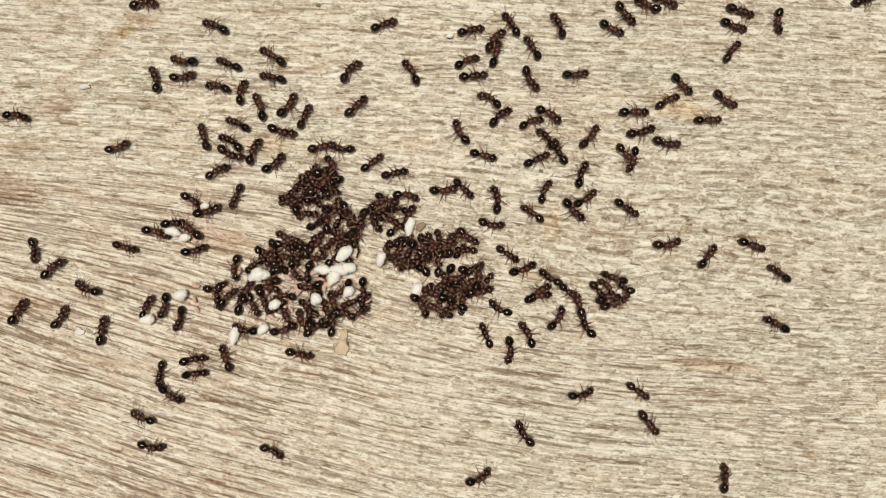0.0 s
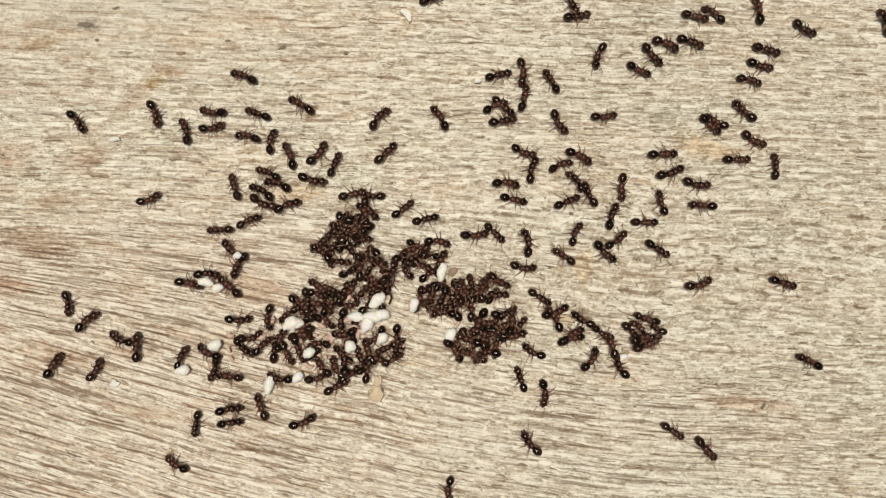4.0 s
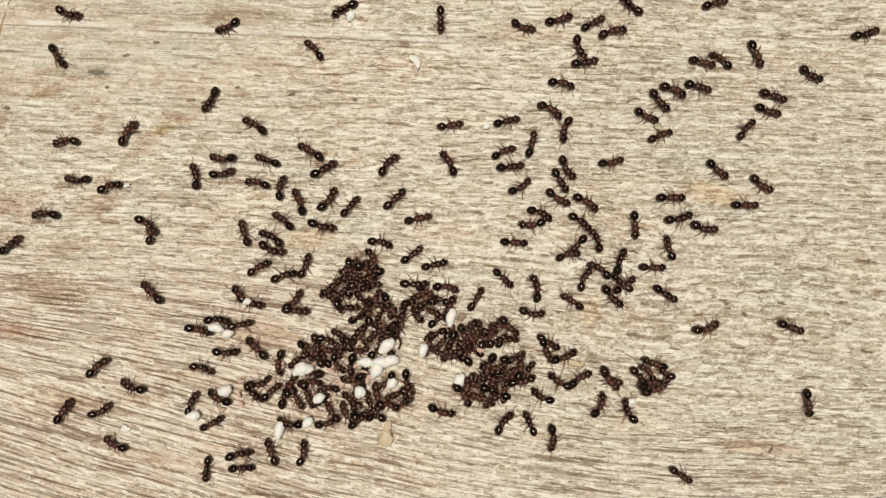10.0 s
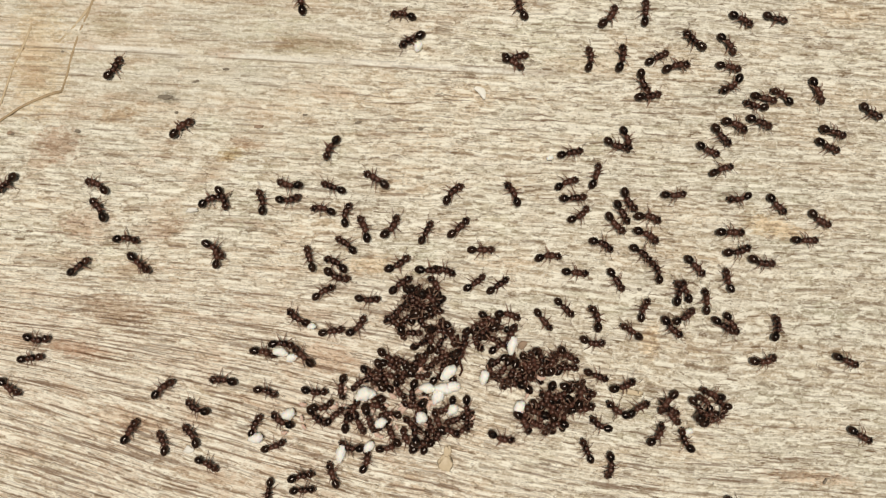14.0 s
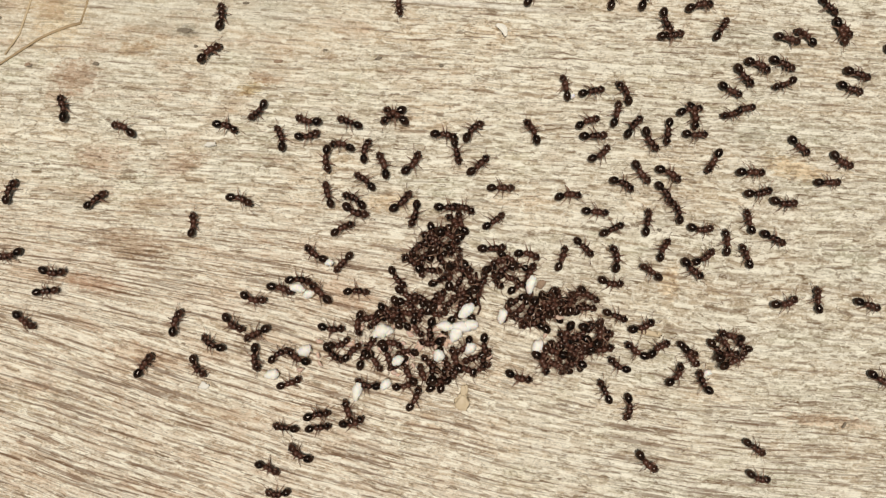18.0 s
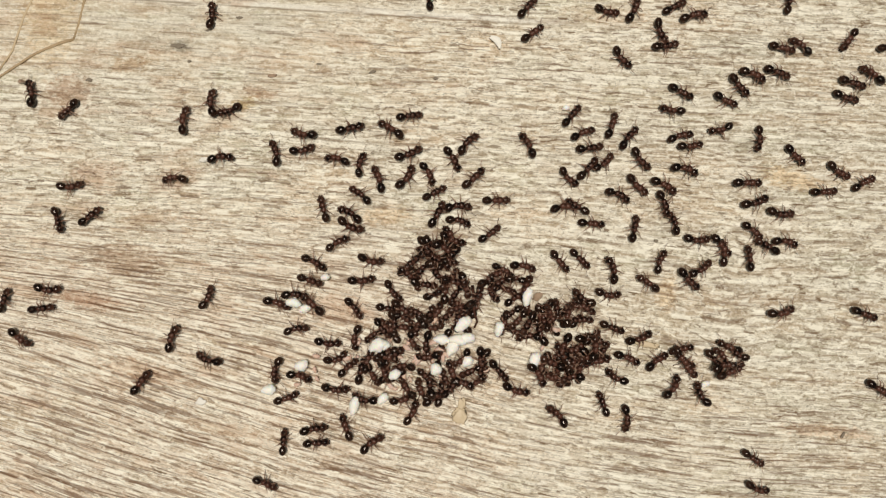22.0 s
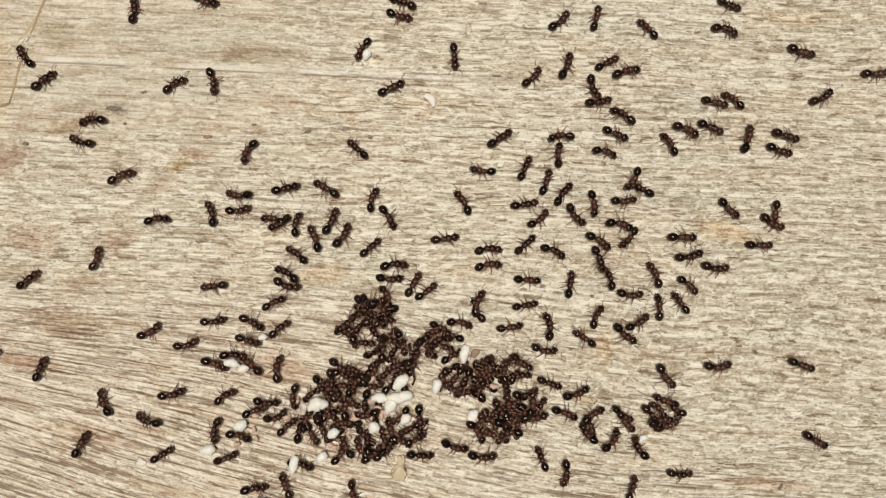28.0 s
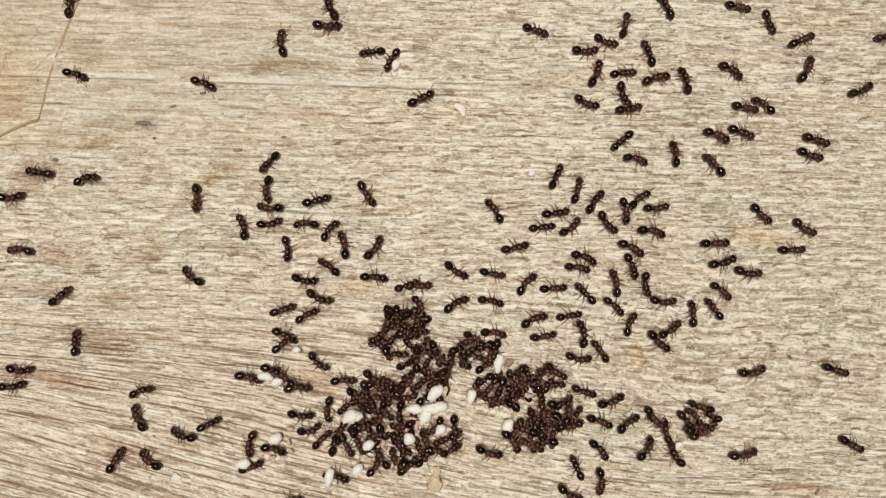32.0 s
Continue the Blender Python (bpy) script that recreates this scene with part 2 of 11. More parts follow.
    for sx, sy, a, b, turn, colour, strength in (
            (-46.3, 17.9, 2.1, 0.8, 12, (0.46, 0.33, 0.22), 0.9), (-53.4, 14.3, 2.8, 1.9, 15, (0.40, 0.27, 0.20), 0.9),
            (-39.9, 20.4, 1.3, 0.6, 5, (0.24, 0.23, 0.20), 0.85), (-32.0, 13.5, 1.7, 0.7, 10, (0.46, 0.35, 0.16), 0.85),
            (-30.3, 14.9, 2.0, 0.7, -8, (0.40, 0.27, 0.18), 0.8), (-34.8, 11.1, 3.2, 1.0, 40, (0.46, 0.34, 0.24), 0.5),
            (-40.3, 3.9, 3.0, 1.0, 20, (0.42, 0.28, 0.20), 0.65), (-50.3, 4.2, 3.2, 1.5, 10, (0.42, 0.27, 0.19), 0.65),
            (-46.0, -6.1, 4.2, 1.8, -8, (0.33, 0.21, 0.13), 0.75), (-43.7, -1.0, 3.0, 1.0, 10, (0.42, 0.28, 0.18), 0.6),
            (-50.6, -11.0, 3.4, 1.1, -10, (0.40, 0.22, 0.13), 0.7), (-47.0, 29.0, 2.4, 1.6, 0, (0.44, 0.38, 0.26), 0.6),
            (-33.1, -26.6, 4.5, 0.9, -10, (0.46, 0.32, 0.21), 0.6), (-21.7, 27.0, 5.0, 1.0, 0, (0.40, 0.34, 0.24), 0.6),
            (35.5, 6.0, 3.6, 1.2, -12, (0.64, 0.46, 0.26), 0.7), (20.5, -8.5, 1.2, 1.8, 0, (0.66, 0.48, 0.28), 0.6),
            (-14.5, 0.3, 3.2, 1.0, 5, (0.60, 0.42, 0.24), 0.6), (-43.0, -19.8, 5.5, 1.0, -10, (0.48, 0.33, 0.22), 0.6),
            (-20.0, -11.5, 4.0, 1.6, -8, (0.48, 0.30, 0.19), 0.6), (30.0, 10.0, 1.5, 0.9, 0, (0.34, 0.34, 0.29), 0.6),
            (-56.0, 25.0, 3.2, 7.0, 0, (0.60, 0.48, 0.30), 0.6), (40.5, -24.8, 5.0, 0.8, -4, (0.52, 0.33, 0.20), 0.6),
            (44.0, 32.5, 6.0, 1.2, -3, (0.60, 0.46, 0.32), 0.35), (12.0, 25.5, 5.0, 0.9, -3, (0.52, 0.40, 0.29), 0.5)):
        ca, sa = math.cos(radians(turn)), math.sin(radians(turn))
        dx, dy = n.math("SUBTRACT", x, sx), n.math("SUBTRACT", y, sy)
        u = n.math("MULTIPLY", n.math("ADD", n.math("MULTIPLY", dx, ca), n.math("MULTIPLY", dy, sa)), 1.0 / a)
        w = n.math("MULTIPLY", n.math("SUBTRACT", n.math("MULTIPLY", dy, ca), n.math("MULTIPLY", dx, sa)), 1.0 / b)
        r2 = n.math("ADD", n.math("ADD", n.math("MULTIPLY", u, u), n.math("MULTIPLY", w, w)), ragged)
        base = n.mix(n.span(r2, 1.9, 0.0, 0.0, 0.92 * strength), base, tuple(min(1.0, 1.15 * k + 0.12 * sum(colour) + 0.05) for k in colour), "MULTIPLY")
    rough = n.math("ADD", 0.72, n.math("MULTIPLY", cloud, 0.2))
    n.bump(n.math("ADD", n.math("MULTIPLY", fibre, 0.5), n.math("MULTIPLY", fleck, 0.5)), 0.6, 0.0003)
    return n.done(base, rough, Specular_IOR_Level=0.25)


def chitin_material(name, dark, warm, rough, gloss=0.5):
    n = Nodes(name)
    c = n.coords()
    f = n.span(n.noise(c, 2000.0, 3.0, 0.6), 0.36, 0.66)
    r = n.random()
    col = n.mix(n.math("MULTIPLY", n.math("ADD", f, n.math("MULTIPLY", n.math("SUBTRACT", r, 0.5), 0.5)), 1.0, clamp=True), dark, warm)
    n.bump(n.noise(c, 9000.0, 2.0), 0.25, 0.00003)
    return n.done(col, n.math("ADD", rough, n.math("MULTIPLY", f, 0.10)), Specular_IOR_Level=gloss, IOR=1.56, Specular_Tint=(1.0, 0.86, 0.74, 1.0))


def leg_material():
    """Dark thighs that pale towards thin tan feet."""
    n = Nodes("leg_chitin")
    c = n.coords()
    far = n.add("ShaderNodeVectorMath", operation="LENGTH")
    n.put(far.inputs[0], c)
    f = n.noise(c, 2500.0, 3.0, 0.6)
    dark = n.mix(f, (0.030, 0.014, 0.0085), (0.14, 0.066, 0.040))
    pale = n.mix(n.random(), (0.17, 0.092, 0.056), (0.42, 0.26, 0.175))
    return n.done(n.mix(n.span(far.outputs["Value"], 0.0003, 0.0010), dark, pale), 0.42, Specular_IOR_Level=0.2)


def matte_material(name, a, b, scale, rough=0.6, sss=0.0):
    n = Nodes(name)
    c = n.coords()
    f = n.noise(c, scale, 4.0, 0.6)
    col = n.mix(f, a, b)
    n.bump(f, 0.35, 0.0001)
    n.done(col, rough, Specular_IOR_Level=0.35)
    if sss:
        n.bsdf.inputs["Subsurface Weight"].default_value = sss
        n.bsdf.inputs["Subsurface Radius"].default_value = (0.0008, 0.0006, 0.0004)
    return n.mat


WOOD = wood_material()
GASTER = chitin_material("gaster_chitin", (0.0020, 0.0010, 0.0007), (0.034, 0.015, 0.0080), 0.12, 0.31)
BODY = chitin_material("thorax_chitin", (0.0026, 0.0013, 0.0009), (0.100, 0.040, 0.025), 0.17, 0.22)
HEADM = chitin_material("head_chitin", (0.0020, 0.0010, 0.0007), (0.060, 0.025, 0.0145), 0.14, 0.27)
LEGM = leg_material()
EYEM = matte_material("eye_black", (0.006, 0.006, 0.006), (0.012, 0.011, 0.010), 5000.0, 0.2)
PUPA = matte_material("pupa_silk", (0.84, 0.77, 0.62), (1.0, 0.98, 0.91), 900.0, 0.50, 0.3)
LARVA = matte_material("larva_skin", (0.50, 0.31, 0.22), (0.80, 0.60, 0.47), 1500.0, 0.5, 0.3)
SOIL = matte_material("soil", (0.10, 0.075, 0.05), (0.19, 0.15, 0.10), 60.0, 0.95)
SCALE_SKIN = matte_material("dry_skin", (0.54, 0.41, 0.25), (0.74, 0.60, 0.39), 1500.0, 0.5)
STRAW = matte_material("straw", (0.33, 0.22, 0.11), (0.52, 0.38, 0.21), 1200.0, 0.6)
PALE_STRAW = matte_material("pale_straw", (0.50, 0.37, 0.21), (0.68, 0.53, 0.33), 1200.0, 0.6)
FLAKE = matte_material("pale_flake", (0.78, 0.72, 0.60), (0.88, 0.84, 0.73), 1500.0, 0.6)
CRUMB = matte_material("grey_crumb", (0.13, 0.103, 0.070), (0.36, 0.295, 0.21), 2500.0, 0.9)
RUST = matte_material("rusty_bark", (0.26, 0.165, 0.10), (0.46, 0.33, 0.22), 1500.0, 0.85)


# ---- mesh helpers ----
def link(name, bm, material, parent=None, label="", smooth=True):
    me = bpy.data.meshes.new(name)
    bm.to_mesh(me)
    bm.free()
    me.materials.append(material)
    if smooth:
        me.polygons.foreach_set("use_smooth", [True] * len(me.polygons))
    ob = new(name, me)
    if parent:
        ob.parent = parent
    if label:
        ob["label"] = label
    return ob


part = link


def lathe(bm, stations, sides=10, squash=1.0):
    """A closed skin round a bent axis: stations of (x, y, z, radius), along the axis."""
    rings = []
    pts = [Vector(s[:3]) for s in stations]
    for i, s in enumerate(stations):
        d = (pts[min(i + 1, len(pts) - 1)] - pts[max(i - 1, 0)]).normalized()
        side = d.cross(Vector((0, 0, 1)))
        side = side.normalized() if side.length > 1e-6 else Vector((0, 1, 0))
        up = side.cross(d).normalized()
        rings.append([bm.verts.new(pts[i] + side * (s[3] * math.cos(a)) + up * (s[3] * squash * math.sin(a)))
                      for a in (2 * math.pi * k / sides for k in range(sides))])
    for a, b in zip(rings, rings[1:]):
        for k in range(sides):
            bm.faces.new((a[k], a[(k + 1) % sides], b[(k + 1) % sides], b[k]))
    bm.faces.new(rings[0][::-1])
    bm.faces.new(rings[-1])


def egg(bm, x0, x1, y, z, width, squash=0.9, fat=0.5, dent=(), sides=12, steps=11, droop=0.0):
    """An egg-shaped body along x from x0 to x1, fattest at fat, with shallow dents at the given shares of its length."""
    st = []
    for i in range(steps):
        u = 0.5 - 0.5 * math.cos(math.pi * (i + 0.25) / (steps - 0.5))
        w = u ** (math.log(0.5) / math.log(fat))
        r = 0.5 * width * math.sqrt(max(0.0, 1 - (2 * w - 1) ** 2)) + 0.01 * width
        for d in dent:
            r *= 1 - 0.10 * math.exp(-((u - d) / 0.035) ** 2)
        st.append((mm(x0 + (x1 - x0) * u), mm(y), mm(z - droop * u * u), mm(r)))
    lathe(bm, st, sides, squash)


# ---- the plank and the ground round it ----
def lattice(rng, nx, ny):
    return rng.random((ny, nx))


def value_noise(rng, u, v):
    """Smooth random heights in 0..1 at the arrays u, v."""
    u, v = u - u.min(), v - v.min()
    g = lattice(rng, int(u.max()) + 3, int(v.max()) + 3)
    i, j = u.astype(int), v.astype(int)
    a, b = u - i, v - j
    a, b = a * a * (3 - 2 * a), b * b * (3 - 2 * b)
    return (g[j, i] * (1 - a) + g[j, i + 1] * a) * (1 - b) + (g[j + 1, i] * (1 - a) + g[j + 1, i + 1] * a) * b


def across(x, y):
    """The distance over the fibres, in millimetres, at x, y in millimetres."""
    s = np.clip((3.0 - y) / 22.0, 0, 1)
    low = s * s * (3 - 2 * s)
    far = np.minimum(x + 60.0, 95.0)
    return y + 0.03 * x + low * 0.27 * (far - 45.0 - (np.maximum(far, 0.0) ** 3 - 91125.0) / 27075.0)


def plank():
    rng = np.random.default_rng(5)
    xs = np.concatenate([np.linspace(-180, -75, 22)[:-1], np.linspace(-75, 75, 330), np.linspace(75, 180, 22)[1:]])
    ys = np.concatenate([np.linspace(-120, -50, 15)[:-1], np.linspace(-50, 50, 700), np.linspace(50, 120, 15)[1:]])
    X, Y = np.meshgrid(xs, ys)
    V = across(X, Y) + 0.25 * value_noise(rng, X * 0.05, Y * 0.06)
    grooves = value_noise(rng, X * 0.05, V * 1.6)
    deep = np.clip((0.34 - grooves) / 0.34, 0, 1)
    H = 0.07 * value_noise(rng, X * 0.12, V * 2.6) + 0.05 * value_noise(rng, X * 0.3, V * 5.0) - 0.26 * deep ** 1.5
    H = H + 0.5 * (value_noise(rng, X * 0.03, Y * 0.04) - 0.5)
    H *= 1.0 * ((np.abs(X) < 178) & (np.abs(Y) < 118))
    nx, ny = len(xs), len(ys)
    top = np.stack([X, Y, H - 0.12], -1).reshape(-1, 3) * 0.001
    rim = [j * nx for j in range(ny)] + [(ny - 1) * nx + i for i in range(1, nx)] + [j * nx + nx - 1 for j in range(ny - 2, -1, -1)] + [i for i in range(nx - 2, 0, -1)]
    foot = top[rim].copy()
    foot[:, 2] = -0.032
    verts = np.concatenate([top, foot])
    j, i = np.mgrid[0:ny - 1, 0:nx - 1]
    a = (j * nx + i).ravel()
    quads = np.stack([a, a + 1, a + nx + 1, a + nx], -1)
    n0, k = len(top), len(rim)
    side = np.array([[rim[q], rim[(q + 1) % k], n0 + (q + 1) % k, n0 + q] for q in range(k)])
    quads = np.concatenate([quads, side[:, ::-1]])
    me = bpy.data.meshes.new("plank")
    me.vertices.add(len(verts))
    me.vertices.foreach_set("co", verts.ravel().astype(np.float32))
    me.loops.add(quads.size)
    me.loops.foreach_set("vertex_index", quads.ravel().astype(np.int32))
    me.polygons.add(len(quads))
    me.polygons.foreach_set("loop_start", np.arange(0, quads.size, 4, dtype=np.int32))
    me.polygons.foreach_set("use_smooth", np.ones(len(quads), dtype=bool))
    me.update(calc_edges=True)
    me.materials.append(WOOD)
    return tagged(new("ground_plank", me), "pale weathered grey-beige wooden plank with fine fibres", "plank", kind="structure")


plank()
bm = bmesh.new()
bmesh.ops.create_grid(bm, x_segments=40, y_segments=40, size=60.0)
for v in bm.verts:
    v.co.z = -0.032
tagged(link("ground", bm, SOIL), "bare brown soil under the plank", "soil", kind="structure")


# ---- ants ----
def ant_model(bend, tuck, stride, seed):
    """One worker ant with its head towards +x, standing on z = 0. bend: turn of head and gaster; tuck: droop of the gaster."""
    rng = random.Random(seed)
    thing = new("ant")
    z = 0.62
    bm = bmesh.new()
    lathe(bm, [(mm(a), 0, mm(z + b), mm(r)) for a, b, r in (
        (-0.68, -0.06, 0.17), (-0.54, 0.02, 0.29), (-0.36, 0.09, 0.40), (-0.16, 0.06, 0.40), (0.00, 0.03, 0.38), (0.16, 0.06, 0.44),
        (0.38, 0.12, 0.49), (0.58, 0.09, 0.45), (0.76, 0.0, 0.29), (0.86, -0.02, 0.18))], 14, 0.88)
    part("thorax", bm, BODY, thing)
    bm = bmesh.new()
    lathe(bm, [(mm(a), 0, mm(z + b), mm(r)) for a, b, r in ((-0.80, -0.10, 0.09), (-0.73, -0.02, 0.13), (-0.66, 0.10, 0.12), (-0.58, 0.0, 0.14), (-0.48, -0.08, 0.10))], 8)
    part("petiole", bm, BODY, thing)
    g = bmesh.new()
    egg(g, 0.0, -1.32, 0, 0, 1.10, 0.88, 0.47, (0.30, 0.55, 0.76), 16, 17, tuck)
    ob = part("gaster", g, GASTER, thing, "glossy dark segmented gaster")
    ob.matrix_local = pose(mm(-0.68), 0, mm(z - 0.03), 0, 0, -bend)
    h = bmesh.new()
    egg(h, -0.02, 0.98, 0, 0, 1.00, 0.78, 0.40, (), 14, 11, 0.16)
    for s in (-1, 1):
        lathe(h, [(mm(0.86), mm(0.20 * s), mm(-0.14), mm(0.10)), (mm(1.02), mm(0.17 * s), mm(-0.20), mm(0.08)), (mm(1.12), mm(0.05 * s), mm(-0.24), mm(0.03))], 6)
    head = part("head", h, HEADM, thing)
    head.matrix_local = pose(mm(0.78), 0, mm(z - 0.02), 0, 6, bend * 0.8)
    for s in (-1, 1):
        e = bmesh.new()
        bmesh.ops.create_uvsphere(e, u_segments=8, v_segments=6, radius=mm(0.11))
        eye = part("eye", e, EYEM, head)
        eye.matrix_local = pose(mm(0.48), mm(0.46 * s), mm(0.08))
        spread = 28 + rng.uniform(-14, 22)
        a = bmesh.new()
        p = [Vector((0.84, 0.16 * s, 0.02))]
        d1 = Vector((math.cos(radians(spread + 32)), s * math.sin(radians(spread + 32)), 0.35))
        d2 = Vector((math.cos(radians(spread - 16)), s * math.sin(radians(spread - 16)), -0.35))
        p += [p[0] + d1 * 0.25, p[0] + d1 * 0.50, p[0] + d1 * 0.52 + d2 * 0.22, p[0] + d1 * 0.52 + d2 * 0.46, p[0] + d1 * 0.52 + d2 * 0.72]
        lathe(a, [(*(q * 0.001), mm(r)) for q, r in zip(p, (0.036, 0.03, 0.034, 0.032, 0.038, 0.03))], 5)
        part("antenna", a, LEGM, head, "thin elbowed brown antenna")
    for k, (ax, swing) in enumerate(((0.50, 52), (0.22, 2), (-0.10, -44))):
        for s in (-1, 1):
            lg = bmesh.new()
            w = swing + (stride if (k + (s > 0)) % 2 else -stride) + rng.uniform(-6, 6)
            out = Vector((math.sin(radians(w)), s * math.cos(radians(w)), 0))
            ln = (0.70, 0.74, 0.88)[k]
            p = [Vector((0, 0.14 * s, -0.10)), Vector((0, 0.14 * s, -0.10)) + out * 0.45 * ln + Vector((0, 0, 0.30)),
                 Vector((0, 0.14 * s, -0.10)) + out * 0.80 * ln + Vector((0, 0, 0.34)), Vector((0, 0.14 * s, -0.22)) + out * 1.25 * ln,
                 Vector((0, 0.14 * s, 0)) + out * 1.50 * ln + Vector((0, 0, -z + 0.06)), Vector((0, 0.14 * s, 0)) + out * 1.86 * ln + Vector((0, 0, -z + 0.01))]
            lathe(lg, [(*(q * 0.001), mm(r)) for q, r in zip(p, (0.098, 0.108, 0.072, 0.042, 0.026, 0.016))], 6)
            leg = part("leg", lg, LEGM, thing)
            leg.matrix_local = pose(mm(ax), 0, mm(z - 0.08))
    return tagged(thing, "glossy dark brown worker ant on the wood", "ant", "ants on the plank")


MODELS = [ant_model(b, t, s, i) for i, (b, t, s) in enumerate(((0, 0.10, 10), (16, 0.15, -14), (-16, 0.12, 14), (28, 0.05, -8), (-26, 0.2, 12), (6, 0.3, 18), (-9, 0.35, -18), (38, 0.1, 6), (-36, 0.15, -6)))]
USED = set()


def on(x, y, turn, z=0.0, pitch=0.0, roll=0.0):
    """A pose on the plank, in millimetres and degrees."""
    return pose(mm(x), mm(y), mm(z), roll, pitch, turn)


def ant(x, y, turn, model=0, label="", z=0.0, pitch=0.0, roll=0.0, size=1.0):
    if model not in USED:
        USED.add(model)
        ob = MODELS[model]
        ob.matrix_basis = on(x, y, turn, z, pitch, roll)
    else:
        ob = copy_thing(MODELS[model], on(x, y, turn, z, pitch, roll))
    ob.scale = (0.915 * size,) * 3
    if label:
        ob["label"] = label
    return ob


STILL, WALKERS = [], []
# ---- ants on the open wood, led by motions() below ----
STAND = "glossy dark brown worker ant standing on the pale wood"
ROAM = "glossy dark brown worker ant walking over the pale wood"
WALKERS.append(ant(-35.50, -47.83, 90, 3, ROAM, size=1.01))
WALKERS.append(ant(-32.06, -47.83, 90, 4, ROAM, size=1))
WALKERS.append(ant(-26.58, -47.83, 90, 4, ROAM, size=0.95))
WALKERS.append(ant(-20.98, -47.83, 90, 4, ROAM, size=1.05))
WALKERS.append(ant(-3.17, -47.83, 90, 5, ROAM, size=0.94))
WALKERS.append(ant(5.11, -47.83, 90, 3, ROAM, size=0.96))
WALKERS.append(ant(8.53, -16.92, 258, 3, ROAM, size=1.05))
WALKERS.append(ant(32.24, -47.83, 90, 3, ROAM, size=0.96))
WALKERS.append(ant(30.09, -47.83, 90, 1, ROAM, size=0.95))
WALKERS.append(ant(-26.68, -47.83, 90, 1, ROAM, size=1))
WALKERS.append(ant(-12.30, -36.71, -27, 4, ROAM, size=0.95))
WALKERS.append(ant(12.96, -47.83, 90, 5, ROAM, size=0.99))
WALKERS.append(ant(42.15, -38.32, 92, 5, ROAM, size=1.05))
WALKERS.append(ant(-28.26, -33.24, 156, 2, ROAM, size=0.96))
WALKERS.append(ant(-24.81, -30.45, -29, 1, ROAM, size=1.03))
WALKERS.append(ant(14.41, -47.83, 90, 3, ROAM, size=1.05))
WALKERS.append(ant(17.78, -33.79, 123, 2, ROAM, size=1.05))
WALKERS.append(ant(25.34, -46.88, 90, 3, ROAM, size=0.97))
WALKERS.append(ant(31.50, -28.26, -33, 0, ROAM, size=0.96))
WALKERS.append(ant(-38.30, -21.49, 63, 3, ROAM, size=0.96))
WALKERS.append(ant(-33.32, -22.81, 81, 0, ROAM, size=1.06))
WALKERS.append(ant(-26.20, -27.97, -98, 0, ROAM, size=0.95))
WALKERS.append(ant(-23.98, -21.32, -109, 4, ROAM, size=0.96))
WALKERS.append(ant(-22.25, -47.83, 90, 1, ROAM, size=0.98))
WALKERS.append(ant(-18.37, -25.69, 110, 0, ROAM, size=1))
WALKERS.append(ant(-16.23, -22.35, 165, 4, ROAM, size=1))
WALKERS.append(ant(-7.87, -17.49, 249, 1, ROAM, size=0.99))
WALKERS.append(ant(-11.50, -22.18, 25, 3, ROAM, size=0.96))
WALKERS.append(ant(-9.41, -24.98, -9, 0, ROAM, size=1.02))
WALKERS.append(ant(-5.61, -21.10, 92, 1, ROAM, size=0.96))
WALKERS.append(ant(2.07, -12.48, 267, 4, ROAM, size=1.03))
WALKERS.append(ant(17.93, -21.68, 121, 1, ROAM, size=1.03))
WALKERS.append(ant(13.32, -16.11, 347, 5, ROAM, size=1.06))
WALKERS.append(ant(-68.92, -12.41, 360, 0, ROAM, size=0.95))
WALKERS.append(ant(-68.92, -16.07, 360, 5, ROAM, size=0.99))
WALKERS.append(ant(-68.92, -11.50, 360, 1, ROAM, size=0.96))
WALKERS.append(ant(-41.75, -13.53, -83, 4, ROAM, size=0.95))
WALKERS.append(ant(-39.54, -15.46, 38, 2, ROAM, size=1.04))
WALKERS.append(ant(-30.82, -12.81, -13, 5, ROAM, size=0.95))
WALKERS.append(ant(-28.11, -19.82, 64, 2, ROAM, size=0.95))
WALKERS.append(ant(-25.88, -19.80, -107, 4, ROAM, size=0.98))
WALKERS.append(ant(-22.43, -12.93, 17, 1, ROAM, size=0.99))
WALKERS.append(ant(-19.53, -18.44, -84, 3, ROAM, size=1.04))
WALKERS.append(ant(-12.13, -14.03, 115, 2, ROAM, size=0.95))
WALKERS.append(ant(-13.80, -15.90, 151, 4, ROAM, size=1.04))
WALKERS.append(ant(-13.32, -16.10, 262, 3, ROAM, size=0.98))
WALKERS.append(ant(5.41, -12.26, 230, 0, ROAM, size=0.99))
WALKERS.append(ant(4.56, -12.68, 224, 1, ROAM, size=0.95))
WALKERS.append(ant(7.20, -11.32, 15, 3, ROAM, size=1))
WALKERS.append(ant(6.90, -13.49, 93, 5, ROAM, size=0.97))
WALKERS.append(ant(0.87, -7.17, 55, 5, ROAM, size=1.04))
WALKERS.append(ant(10.03, -16.58, 7, 2, ROAM, size=0.94))
WALKERS.append(ant(8.73, -15.34, 352, 1, ROAM, size=0.97))
WALKERS.append(ant(7.88, -15.28, 253, 1, ROAM, size=1.06))
WALKERS.append(ant(14.36, -18.84, 148, 4, ROAM, size=0.96))
WALKERS.append(ant(15.28, -12.23, -32, 0, ROAM, size=0.95))
WALKERS.append(ant(17.22, -13.96, 24, 1, ROAM, size=1.03))
WALKERS.append(ant(19.07, -17.09, 14, 2, ROAM, size=1.01))
WALKERS.append(ant(20.35, -14.91, 147, 2, ROAM, size=0.97))
